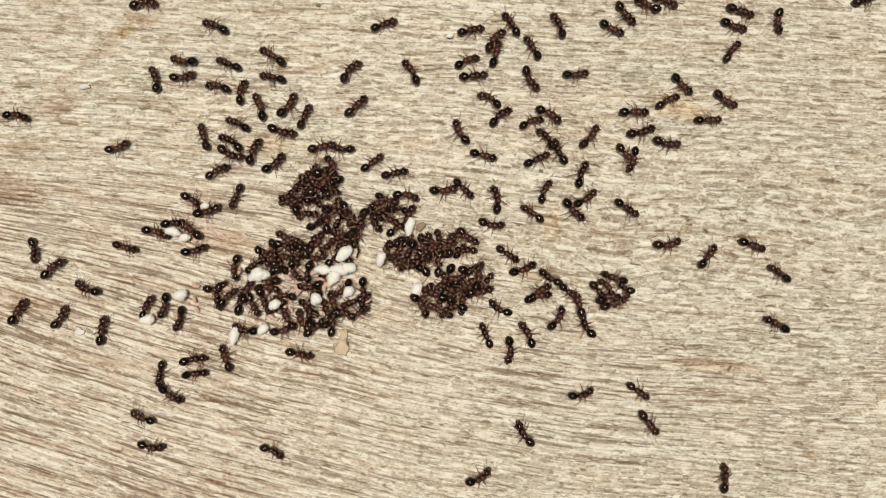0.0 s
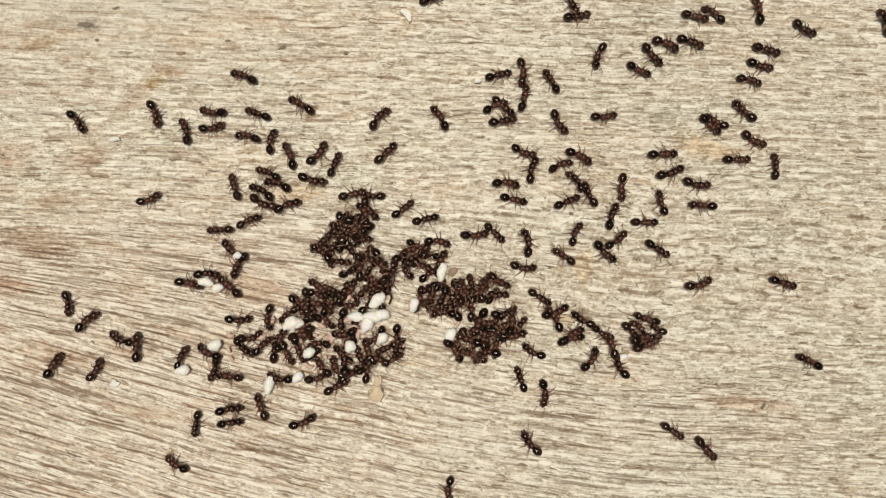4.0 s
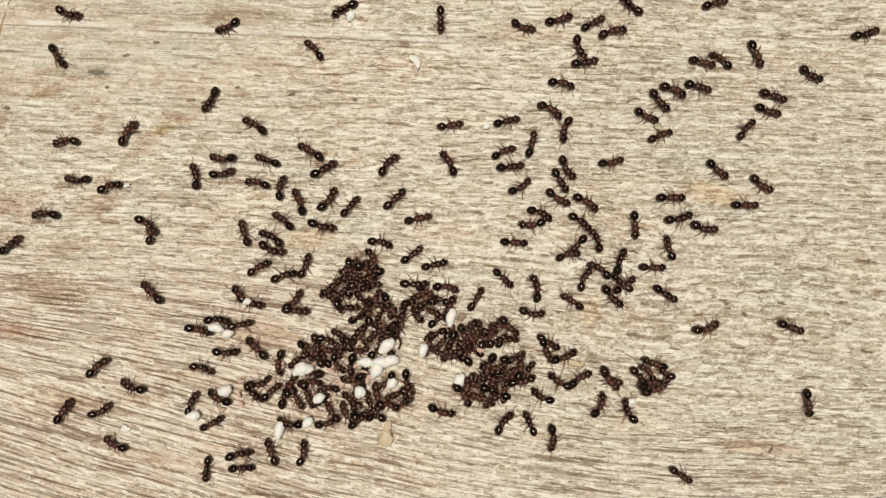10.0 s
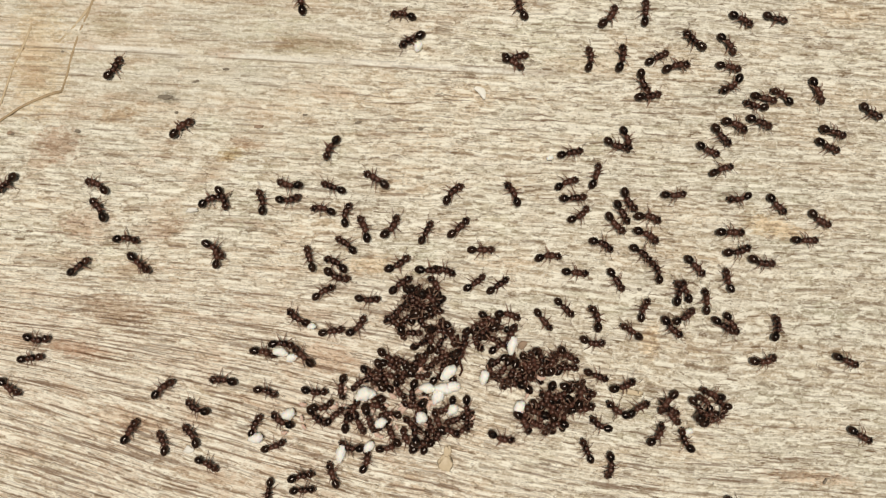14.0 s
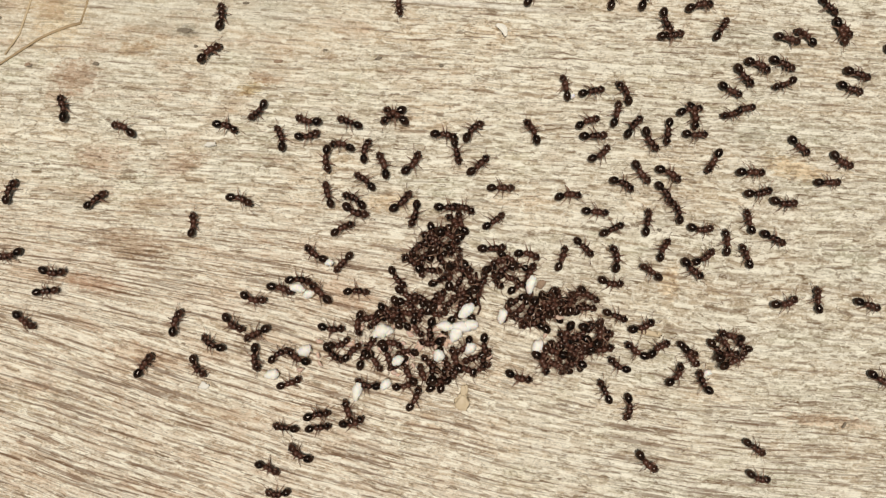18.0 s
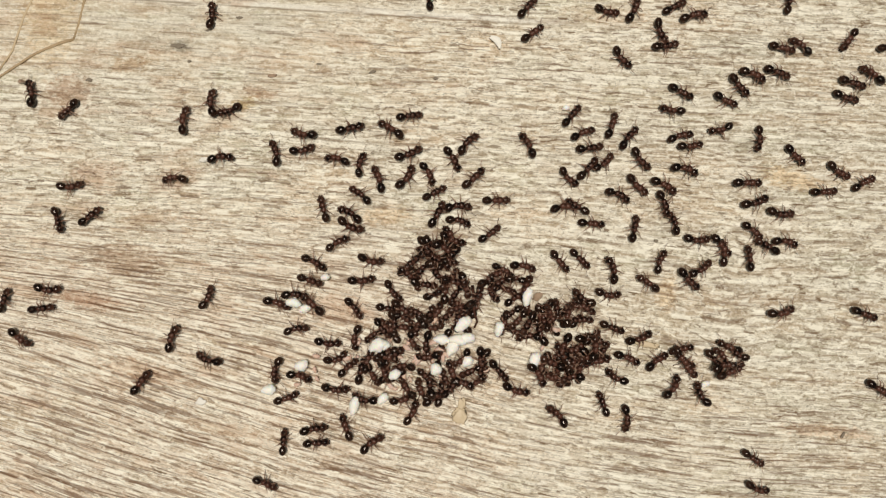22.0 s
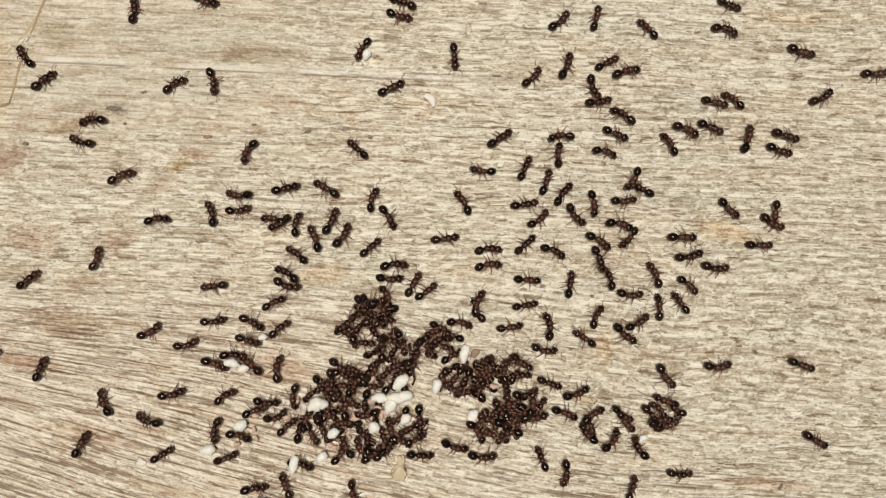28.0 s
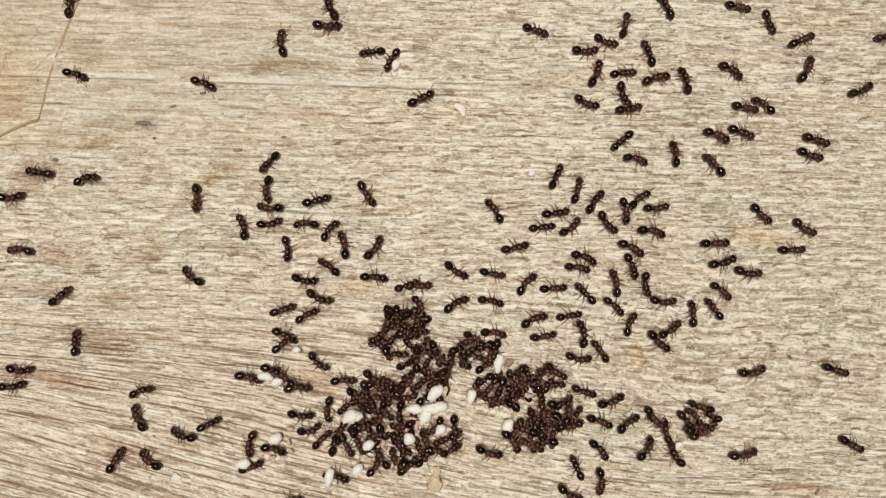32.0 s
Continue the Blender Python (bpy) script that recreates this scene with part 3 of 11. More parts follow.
WALKERS.append(ant(23.87, -17.78, 117, 1, ROAM, size=1.06))
WALKERS.append(ant(47.84, -19.59, 154, 5, ROAM, size=1.01))
WALKERS.append(ant(47.99, -13.44, 147, 5, ROAM, size=0.95))
WALKERS.append(ant(66.15, -8.23, 180, 3, ROAM, size=0.99))
WALKERS.append(ant(43.42, -47.83, 90, 5, ROAM, size=1.01))
WALKERS.append(ant(-68.92, -10.17, 360, 3, ROAM, size=1.01))
WALKERS.append(ant(-68.92, -11.86, 360, 1, ROAM, size=1.02))
WALKERS.append(ant(-24.95, -9.65, -6, 4, ROAM, size=1))
WALKERS.append(ant(-23.20, -10.29, 143, 0, ROAM, size=1.05))
WALKERS.append(ant(-22.76, -6.94, -35, 2, ROAM, size=1))
WALKERS.append(ant(-21.04, -8.17, 20, 1, ROAM, size=1.04))
WALKERS.append(ant(-17.72, -6.29, 248, 0, ROAM, size=0.96))
WALKERS.append(ant(-8.85, -5.68, 142, 1, ROAM, size=0.96))
WALKERS.append(ant(-11.42, -11.22, 138, 3, ROAM, size=1.01))
WALKERS.append(ant(-8.77, -4.42, 32, 1, ROAM, size=1.01))
WALKERS.append(ant(-8.82, -5.30, 64, 4, ROAM, size=1.05))
WALKERS.append(ant(-8.33, -3.54, 94, 4, ROAM, size=0.95))
WALKERS.append(ant(3.03, -8.11, 71, 4, ROAM, size=1.05))
WALKERS.append(ant(7.72, -11.67, 43, 4, ROAM, size=1.01))
WALKERS.append(ant(7.36, -4.78, 8, 1, ROAM, size=1.03))
WALKERS.append(ant(9.73, -4.51, -43, 0, ROAM, size=0.95))
WALKERS.append(ant(18.01, -7.14, 148, 5, ROAM, size=0.95))
WALKERS.append(ant(29.45, -6.29, -32, 5, ROAM, size=1.01))
WALKERS.append(ant(39.35, -11.65, 56, 0, ROAM, size=1.01))
WALKERS.append(ant(-68.92, -0.82, 360, 5, ROAM, size=0.99))
WALKERS.append(ant(-32.07, -0.84, 25, 3, ROAM, size=0.94))
WALKERS.append(ant(-21.84, 0.91, 106, 0, ROAM, size=0.98))
WALKERS.append(ant(-18.55, 0.46, 154, 3, ROAM, size=1.01))
WALKERS.append(ant(-17.83, 2.61, 159, 1, ROAM, size=0.95))
WALKERS.append(ant(-15.80, -0.63, 64, 2, ROAM, size=1.02))
WALKERS.append(ant(-13.11, -2.19, 44, 3, ROAM, size=1.03))
WALKERS.append(ant(-12.37, 1.67, -11, 1, ROAM, size=1.06))
WALKERS.append(ant(-9.72, 3.74, 66, 0, ROAM, size=0.95))
WALKERS.append(ant(-8.03, -4.71, 88, 5, ROAM, size=1.06))
WALKERS.append(ant(-7.51, 0.06, 13, 0, ROAM, size=1))
WALKERS.append(ant(-5.28, -0.12, 167, 4, ROAM, size=0.96))
WALKERS.append(ant(-1.36, -1.64, 38, 5, ROAM, size=0.95))
WALKERS.append(ant(1.38, -2.85, 13, 0, ROAM, size=0.97))
WALKERS.append(ant(8.92, 2.33, 118, 4, ROAM, size=1.02))
WALKERS.append(ant(12.01, -0.41, -13, 0, ROAM, size=0.99))
WALKERS.append(ant(17.59, 3.93, 17, 4, ROAM, size=0.94))
WALKERS.append(ant(18.45, -0.62, 26, 0, ROAM, size=1))
WALKERS.append(ant(19.47, 2.05, 135, 3, ROAM, size=0.95))
WALKERS.append(ant(20.96, 0.34, 116, 2, ROAM, size=1))
WALKERS.append(ant(23.77, -2.19, 70, 2, ROAM, size=1.01))
WALKERS.append(ant(24.80, 2.27, 55, 1, ROAM, size=1.02))
WALKERS.append(ant(29.17, 0.15, -46, 5, ROAM, size=0.97))
WALKERS.append(ant(29.99, -0.41, -108, 2, ROAM, size=0.94))
WALKERS.append(ant(66.15, 3.08, 180, 2, ROAM, size=1.06))
WALKERS.append(ant(10.66, -15.71, 26, 0, ROAM, size=0.94))
WALKERS.append(ant(66.15, -1.21, 180, 4, ROAM, size=0.98))
WALKERS.append(ant(-68.92, 8.97, 360, 4, ROAM, size=0.98))
WALKERS.append(ant(-68.92, 12.62, 360, 3, ROAM, size=0.99))
WALKERS.append(ant(-20.36, 7.06, 173, 3, ROAM, size=0.95))
WALKERS.append(ant(-19.20, 9.71, 161, 0, ROAM, size=0.96))
WALKERS.append(ant(-17.56, 6.46, 74, 4, ROAM, size=0.94))
WALKERS.append(ant(-15.15, 4.77, 112, 1, ROAM, size=1.03))
WALKERS.append(ant(-13.91, 10.86, 151, 5, ROAM, size=1.05))
WALKERS.append(ant(-13.85, 8.27, 171, 5, ROAM, size=0.95))
WALKERS.append(ant(-4.46, 9.44, 44, 4, ROAM, size=1.03))
WALKERS.append(ant(-3.50, 5.11, 44, 5, ROAM, size=1.03))
WALKERS.append(ant(9.62, 10.99, 21, 2, ROAM, size=0.95))
WALKERS.append(ant(12.48, 6.54, 156, 3, ROAM, size=0.97))
WALKERS.append(ant(13.76, 4.54, 37, 4, ROAM, size=1))
WALKERS.append(ant(17.21, 8.82, -55, 3, ROAM, size=1.03))
WALKERS.append(ant(33.92, 6.93, 26, 2, ROAM, size=0.95))
WALKERS.append(ant(46.71, 34.57, 270, 3, ROAM, size=0.99))
WALKERS.append(ant(-68.92, 10.39, 360, 2, ROAM, size=0.98))
WALKERS.append(ant(-68.92, 11.68, 360, 2, ROAM, size=0.96))
WALKERS.append(ant(-29.54, 16.79, 5, 4, ROAM, size=1.03))
WALKERS.append(ant(-20.87, 14.28, 162, 1, ROAM, size=1.01))
WALKERS.append(ant(-0.47, 15.01, 21, 0, ROAM, size=0.98))
WALKERS.append(ant(10.02, 14.64, 13, 0, ROAM, size=0.97))
WALKERS.append(ant(12.82, 13.69, 48, 4, ROAM, size=1.04))
WALKERS.append(ant(14.75, 15.63, 127, 5, ROAM, size=0.99))
WALKERS.append(ant(17.39, 12.82, 125, 0, ROAM, size=0.97))
WALKERS.append(ant(20.53, 15.67, 119, 1, ROAM, size=1))
WALKERS.append(ant(18.60, 39.76, 270, 3, ROAM, size=1.02))
WALKERS.append(ant(26.96, 15.28, -25, 1, ROAM, size=0.96))
WALKERS.append(ant(28.48, 17.09, -47, 1, ROAM, size=1.03))
WALKERS.append(ant(31.01, 18.30, 154, 2, ROAM, size=1.03))
WALKERS.append(ant(41.45, 13.17, 52, 2, ROAM, size=0.94))
WALKERS.append(ant(46.83, 16.80, -86, 3, ROAM, size=0.96))
WALKERS.append(ant(57.55, 19.79, 25, 1, ROAM, size=1.03))
WALKERS.append(ant(66.15, 18.43, 180, 1, ROAM, size=1.05))
WALKERS.append(ant(66.15, 25.67, 180, 1, ROAM, size=1))
WALKERS.append(ant(-68.92, 27.63, 360, 5, ROAM, size=1.01))
WALKERS.append(ant(-68.92, 23.53, 360, 0, ROAM, size=1.04))
WALKERS.append(ant(-41.78, 39.76, 270, 5, ROAM, size=0.98))
WALKERS.append(ant(-68.92, 26.45, 360, 2, ROAM, size=0.95))
WALKERS.append(ant(-43.21, 39.76, 270, 3, ROAM, size=1.05))
WALKERS.append(ant(-41.88, 39.76, 270, 3, ROAM, size=1.02))
WALKERS.append(ant(-35.14, 39.76, 270, 1, ROAM, size=1.01))
WALKERS.append(ant(-68.92, 15.21, 360, 2, ROAM, size=1.05))
WALKERS.append(ant(-29.03, 39.76, 270, 3, ROAM, size=1.06))
WALKERS.append(ant(-23.78, 39.76, 270, 0, ROAM, size=1.05))
WALKERS.append(ant(-18.81, 39.76, 270, 4, ROAM, size=0.98))
WALKERS.append(ant(-16.97, 39.76, 270, 1, ROAM, size=1.06))
WALKERS.append(ant(-15.08, 39.76, 270, 1, ROAM, size=0.94))
WALKERS.append(ant(-18.73, 39.76, 270, 5, ROAM, size=1.04))
WALKERS.append(ant(-17.17, 39.44, 270, 4, ROAM, size=1.06))
WALKERS.append(ant(-9.94, 39.76, 270, 5, ROAM, size=1.04))
WALKERS.append(ant(-23.30, 39.76, 270, 2, ROAM, size=1.02))
WALKERS.append(ant(-6.49, 39.76, 270, 2, ROAM, size=0.98))
WALKERS.append(ant(-9.26, 39.76, 270, 0, ROAM, size=0.95))
WALKERS.append(ant(-5.45, 39.76, 270, 1, ROAM, size=0.99))
WALKERS.append(ant(-7.19, -4.63, 74, 5, ROAM, size=0.95))
WALKERS.append(ant(3.13, 39.76, 270, 4, ROAM, size=1.03))
WALKERS.append(ant(7.64, 39.76, 270, 5, ROAM, size=1.02))
WALKERS.append(ant(8.27, 39.76, 270, 4, ROAM, size=1.05))
WALKERS.append(ant(14.04, 39.76, 270, 3, ROAM, size=1.04))
WALKERS.append(ant(2.79, 39.76, 270, 3, ROAM, size=0.94))
WALKERS.append(ant(10.94, 39.76, 270, 3, ROAM, size=0.96))
WALKERS.append(ant(18.22, 39.76, 270, 3, ROAM, size=1))
WALKERS.append(ant(16.28, 39.76, 270, 1, ROAM, size=1.04))
WALKERS.append(ant(18.69, 39.76, 270, 0, ROAM, size=1))
WALKERS.append(ant(22.74, 33.86, 270, 3, ROAM, size=1))
WALKERS.append(ant(24.79, 39.76, 270, 2, ROAM, size=1.05))
WALKERS.append(ant(28.99, 39.76, 270, 0, ROAM, size=0.96))
WALKERS.append(ant(27.57, 39.76, 270, 5, ROAM, size=0.95))
WALKERS.append(ant(16.54, 39.76, 270, 2, ROAM, size=0.98))
WALKERS.append(ant(20.44, 39.76, 270, 0, ROAM, size=0.96))
WALKERS.append(ant(28.85, 39.76, 270, 2, ROAM, size=0.98))
WALKERS.append(ant(33.69, 39.76, 270, 5, ROAM, size=0.98))
WALKERS.append(ant(28.95, 39.76, 270, 4, ROAM, size=1.05))
WALKERS.append(ant(34.79, 39.76, 270, 4, ROAM, size=1.02))
WALKERS.append(ant(32.19, 39.76, 270, 1, ROAM, size=1.03))
WALKERS.append(ant(35.83, 39.76, 270, 1, ROAM, size=0.95))
WALKERS.append(ant(34.80, 39.76, 270, 1, ROAM, size=0.94))
WALKERS.append(ant(66.15, 3.04, 180, 5, ROAM, size=0.99))
WALKERS.append(ant(44.11, 39.76, 270, 2, ROAM, size=1.01))
WALKERS.append(ant(40.20, 34.38, 270, 5, ROAM, size=1.05))
WALKERS.append(ant(40.06, 39.76, 270, 0, ROAM, size=1.02))
STILL.append((ant(-43.52, -20.87, 58, 0, STAND, size=1.05), -43.52, -20.87, 58))
STILL.append((ant(12.87, -21.99, 114, 0, STAND, size=0.95), 12.87, -21.99, 114))
STILL.append((ant(15.90, -23.84, -95, 4, STAND, size=1.02), 15.90, -23.84, -95))
STILL.append((ant(-35.42, -17.95, 154, 4, STAND, size=1.01), -35.42, -17.95, 154))
STILL.append((ant(21.54, -19.77, 64, 3, STAND, size=1.01), 21.54, -19.77, 64))
STILL.append((ant(-27.13, -10.80, -16, 2, STAND, size=1.03), -27.13, -10.80, -16))
STILL.append((ant(2.87, -5.42, -12, 4, STAND, size=0.98), 2.87, -5.42, -12))
STILL.append((ant(13.20, -8.77, -5, 3, STAND, size=0.99), 13.20, -8.77, -5))
STILL.append((ant(13.77, -5.56, 103, 3, STAND, size=1.05), 13.77, -5.56, 103))
STILL.append((ant(19.37, -4.37, 64, 4, STAND, size=0.94), 19.37, -4.37, 64))
STILL.append((ant(22.98, -6.79, -42, 1, STAND, size=1.05), 22.98, -6.79, -42))
STILL.append((ant(24.50, -5.22, 38, 1, STAND, size=0.98), 24.50, -5.22, 38))
STILL.append((ant(34.50, -10.48, 15, 3, STAND, size=1.05), 34.50, -10.48, 15))
STILL.append((ant(44.71, -10.23, -19, 0, STAND, size=1.01), 44.71, -10.23, -19))
STILL.append((ant(-20.07, -3.18, 26, 2, STAND, size=0.94), -20.07, -3.18, 26))
STILL.append((ant(-18.51, -1.27, -18, 3, STAND, size=1.06), -18.51, -1.27, -18))
STILL.append((ant(30.94, 3.00, 18, 1, STAND, size=1.06), 30.94, 3.00, 18))
STILL.append((ant(34.03, 1.63, -5, 3, STAND, size=1.05), 34.03, 1.63, -5))
STILL.append((ant(-27.79, 7.69, 108, 3, STAND, size=1.0), -27.79, 7.69, 108))
STILL.append((ant(-24.65, 9.80, 172, 4, STAND, size=0.99), -24.65, 9.80, 172))
STILL.append((ant(-24.52, 7.87, 14, 3, STAND, size=0.96), -24.52, 7.87, 14))
STILL.append((ant(-11.64, 4.88, 57, 3, STAND, size=1.06), -11.64, 4.88, 57))
STILL.append((ant(2.95, 9.54, 126, 1, STAND, size=1.02), 2.95, 9.54, 126))
STILL.append((ant(10.52, 9.12, 8, 5, STAND, size=1.01), 10.52, 9.12, 8))
STILL.append((ant(13.09, 11.97, 76, 5, STAND, size=0.98), 13.09, 11.97, 76))
STILL.append((ant(19.78, 4.83, -31, 2, STAND, size=1.05), 19.78, 4.83, -31))
STILL.append((ant(22.85, 9.67, 7, 1, STAND, size=0.95), 22.85, 9.67, 7))
STILL.append((ant(30.00, 5.37, 1, 0, STAND, size=1.06), 30.00, 5.37, 1))
STILL.append((ant(35.58, 8.76, -42, 1, STAND, size=0.98), 35.58, 8.76, -42))
STILL.append((ant(40.84, 7.02, -29, 3, STAND, size=1.02), 40.84, 7.02, -29))
STILL.append((ant(33.26, 18.87, -22, 0, STAND, size=1.01), 33.26, 18.87, -22))
STILL.append((ant(41.67, 16.01, -18, 1, STAND, size=1.0), 41.67, 16.01, -18))
STILL.append((ant(42.45, 17.86, -18, 5, STAND, size=1.03), 42.45, 17.86, -18))
STILL.append((ant(-22.20, -25.95, 10, 2, STAND, size=1.02), -22.20, -25.95, 10))
STILL.append((ant(-21.95, -27.70, 8, 6, STAND, size=0.96), -21.95, -27.70, 8))


# ---- ants heaped over one another ----
PILED = []


def pile(cx, cy, rx, ry, turn, count, seed, tall=1.0):
    """A heap of ants in an ellipse (millimetres): a full layer on the wood and more lying across it."""
    r = random.Random(seed)
    placed = []
    for _ in range(count):
        best, far = None, -1.0
        for _ in range(12):
            a, q = r.uniform(0, 2 * math.pi), math.sqrt(r.random())
            u, w = 0.78 * rx * q * math.cos(a), 0.72 * ry * q * math.sin(a)
            x = cx + u * math.cos(radians(turn)) - w * math.sin(radians(turn))
            y = cy + u * math.sin(radians(turn)) + w * math.cos(radians(turn))
            d = min([math.hypot(x - p[0], y - p[1]) for p in placed] or [9.0])
            if d > far:
                best, far = (x, y, q, a), d
        x, y, q, a = best
        low = len(placed) < count * 0.6
        z = 0.0 if low else tall * r.uniform(0.45, 0.95) * (1.1 - 0.5 * q)
        pitch, roll = (r.gauss(0, 3), r.gauss(0, 4)) if low else (r.gauss(0, 12), r.gauss(0, 14))
        placed.append((x, y))
        # those on the rim lie along it
        h = r.uniform(0, 360) if q < 0.6 else turn + math.degrees(a) + r.choice((90, -90)) + r.gauss(0, 25)
        ob = ant(x, y, h, r.randrange(9), "dark brown worker ant crowded in a heap with others", z, pitch, roll, r.uniform(0.88, 1.06))
        PILED.append((ob, x, y, h, z, pitch, roll))


pile(-7.0, -3.6, 2.6, 2.0, 20, 6, 1)
pile(-8.6, -6.6, 3.6, 3.1, 0, 11, 2)
pile(-4.8, -8.9, 3.6, 1.9, -28, 7, 3)
pile(-6.2, -12.2, 3.0, 2.0, 15, 7, 4, 0.7)
pile(0.4, -8.1, 2.6, 2.3, -20, 8, 5)
pile(3.0, -12.6, 3.2, 2.3, 0, 9, 6)
pile(7.6, -11.3, 4.0, 2.4, 12, 11, 7)
pile(11.2, -15.6, 2.8, 2.1, 20, 8, 8)
pile(7.2, -17.9, 4.0, 2.3, -5, 11, 9)
pile(-11.8, -12.6, 4.6, 1.8, 18, 7, 10, 0.5)
pile(-15.6, -14.6, 3.6, 1.6, 15, 4, 11, 0.4)
pile(-9.0, -15.8, 2.6, 1.6, -20, 4, 12, 0.5)
pile(-13.4, -18.2, 4.2, 2.0, 0, 6, 13, 0.5)
pile(-8.6, -20.2, 4.2, 2.0, -8, 7, 14, 0.5)
pile(-3.6, -18.6, 3.0, 2.4, 20, 7, 15, 0.5)
pile(-18.8, -18.2, 3.0, 1.6, -10, 3, 16, 0.4)
pile(28.0, -16.2, 2.2, 2.6, 20, 7, 18)
pile(24.8, -19.4, 2.0, 1.8, 30, 1, 19, 0.4)
pile(17.6, -15.2, 3.6, 1.5, -25, 1, 20, 0.5)
pile(21.8, -16.8, 2.2, 1.6, -40, 1, 21, 0.5)


# ---- brood and litter ----
def pupa_mesh(length, width, bend, lump=0.0):
    """A ringed, slightly curved brood body; lump: where its dents are taken from."""
    bm = bmesh.new()
    st = []
    for i in range(15):
        u = i / 14
        r = 0.5 * width * max(0.05, math.sin(math.pi * (0.04 + 0.92 * u ** 1.15))) ** 0.55 * (1.0 - 0.07 * (i % 3 == 0))
        st.append((mm(length * (u - 0.5)), mm(bend * math.sin(math.pi * u)), mm(0.5 * width), mm(r)))
    lathe(bm, st, 12, 0.85)
    for v in bm.verts:
        q = v.co * 1000.0
        d = 0.16 * width * noise.noise(Vector((q.x * 1.5 + lump, q.y * 1.5, q.z * 1.5))) + 0.05 * width * noise.noise(Vector((q.x * 4 + lump, q.y * 4, q.z * 4)))
        v.co += Vector((0.4 * d, d, 0.5 * abs(d))) * 0.001
    return bm


def pupa(x, y, turn, length=1.8, width=0.85, z=0.0, bend=0.12):
    ob = link("pupa", pupa_mesh(0.88 * length, 1.02 * width, bend, 7.3 * x + 3.1 * y), PUPA)
    ob.matrix_basis = on(x, y, turn, z)
    return tagged(ob, "cream-white smooth ant pupa lying among the ants", "pupa", "pupae in the heap")


pupa(-4.4, -12.8, 40, 2.70, 1.35, 0.25)
pupa(-5.5, -15.7, 60, 2.40, 1.40, 0.10)
pupa(-3.9, -14.6, 20, 2.30, 1.40, 0.20)
pupa(-5.0, -14.8, -10, 2.50, 1.35, 0.35)
pupa(-7.0, -14.8, 0, 2.30, 1.20, 0.10)
pupa(-14.6, -15.7, 25, 2.60, 1.60, 0.25)
pupa(0.1, -13.3, 70, 2.00, 1.30, 0.10)
pupa(3.4, -9.3, 78, 2.60, 1.25, 0.05)
pupa(-7.5, -18.4, 50, 1.60, 1.45, 0.40)
pupa(-3.7, -17.4, 40, 1.70, 1.30, 0.10)
pupa(4.5, -16.9, 65, 2.20, 1.35, 0.20)
pupa(-23.9, -18.4, 25, 1.90, 1.40, 0.10)
pupa(-25.1, -10.8, -12, 2.20, 1.10, 0.20)
pupa(-23.7, -11.5, 25, 1.70, 1.00, 0.00)
pupa(-27.9, -21.5, 10, 2.10, 1.20, 0.00)
pupa(-17.3, -23.1, 80, 2.60, 1.20, 0.05)
pupa(-13.9, -22.2, 50, 1.80, 1.20, 0.00)
pupa(-21.3, -7.6, 10, 1.20, 0.90, 0.30)
pupa(25.4, -19.4, 30, 1.20, 0.83, 0.00)
pupa(-9.0, 27.2, 60, 1.50, 0.94, 0.00)
pupa(7.5, 13.9, 20, 1.00, 0.70, 0.00)
pupa(-12.5, -19.2, 30, 1.80, 1.20, 0.30)
pupa(-14.0, -15.7, 10, 1.90, 1.20, 0.30)


def larva(x, y, turn, length, z):
    ob = link("larva", pupa_mesh(length, 0.6 * length, 0.12 * length, 5.1 * x + y), LARVA)
    ob.matrix_basis = on(x, y, turn, z)
    return tagged(ob, "small curved tan-pink ant larva among the ants", "larva", "larvae in the heap")


brood = random.Random(77)
for cx, cy, rx, ry, count in ((-12.5, -17.5, 6.5, 3.4, 24), (-8.0, -15.5, 4.5, 2.5, 8), (-4.0, -18.5, 3.0, 2.5, 5), (8.0, -16.8, 4.0, 2.4, 5), (-7.5, -11.5, 3.5, 2.0, 4), (-22.5, -19.0, 4.5, 2.0, 4), (6.0, -11.8, 4.0, 1.8, 3)):
    for _ in range(count):
        a, q = brood.uniform(0, 2 * math.pi), math.sqrt(brood.random())
        larva(cx + rx * q * math.cos(a), cy + ry * q * math.sin(a), brood.uniform(0, 360), brood.uniform(0.6, 1.15), brood.uniform(0.0, 0.35))


def blob(name, x, y, turn, sx, sy, sz, material, label, category, seed, z=0.0):
    """A small crumb, flake or scale with an uneven outline."""
    r = random.Random(seed)
    bm = bmesh.new()
    bmesh.ops.create_icosphere(bm, subdivisions=3, radius=0.5)
    off = Vector((r.uniform(0, 50), r.uniform(0, 50), 0))
    if material is CRUMB:
        sx, sy = 0.8 * sx, 0.8 * sy
    for v in bm.verts:
        k = 1.0 + 0.55 * noise.noise(v.co * 2.6 + off) + 0.30 * noise.noise(v.co * 6.5 + off)
        v.co = Vector((v.co.x * k * mm(sx), v.co.y * k * mm(sy), (v.co.z * k + 0.42) * mm(sz)))
    ob = link(name, bm, material)
    ob.matrix_basis = on(x, y, turn, z)
    return tagged(ob, label, category)


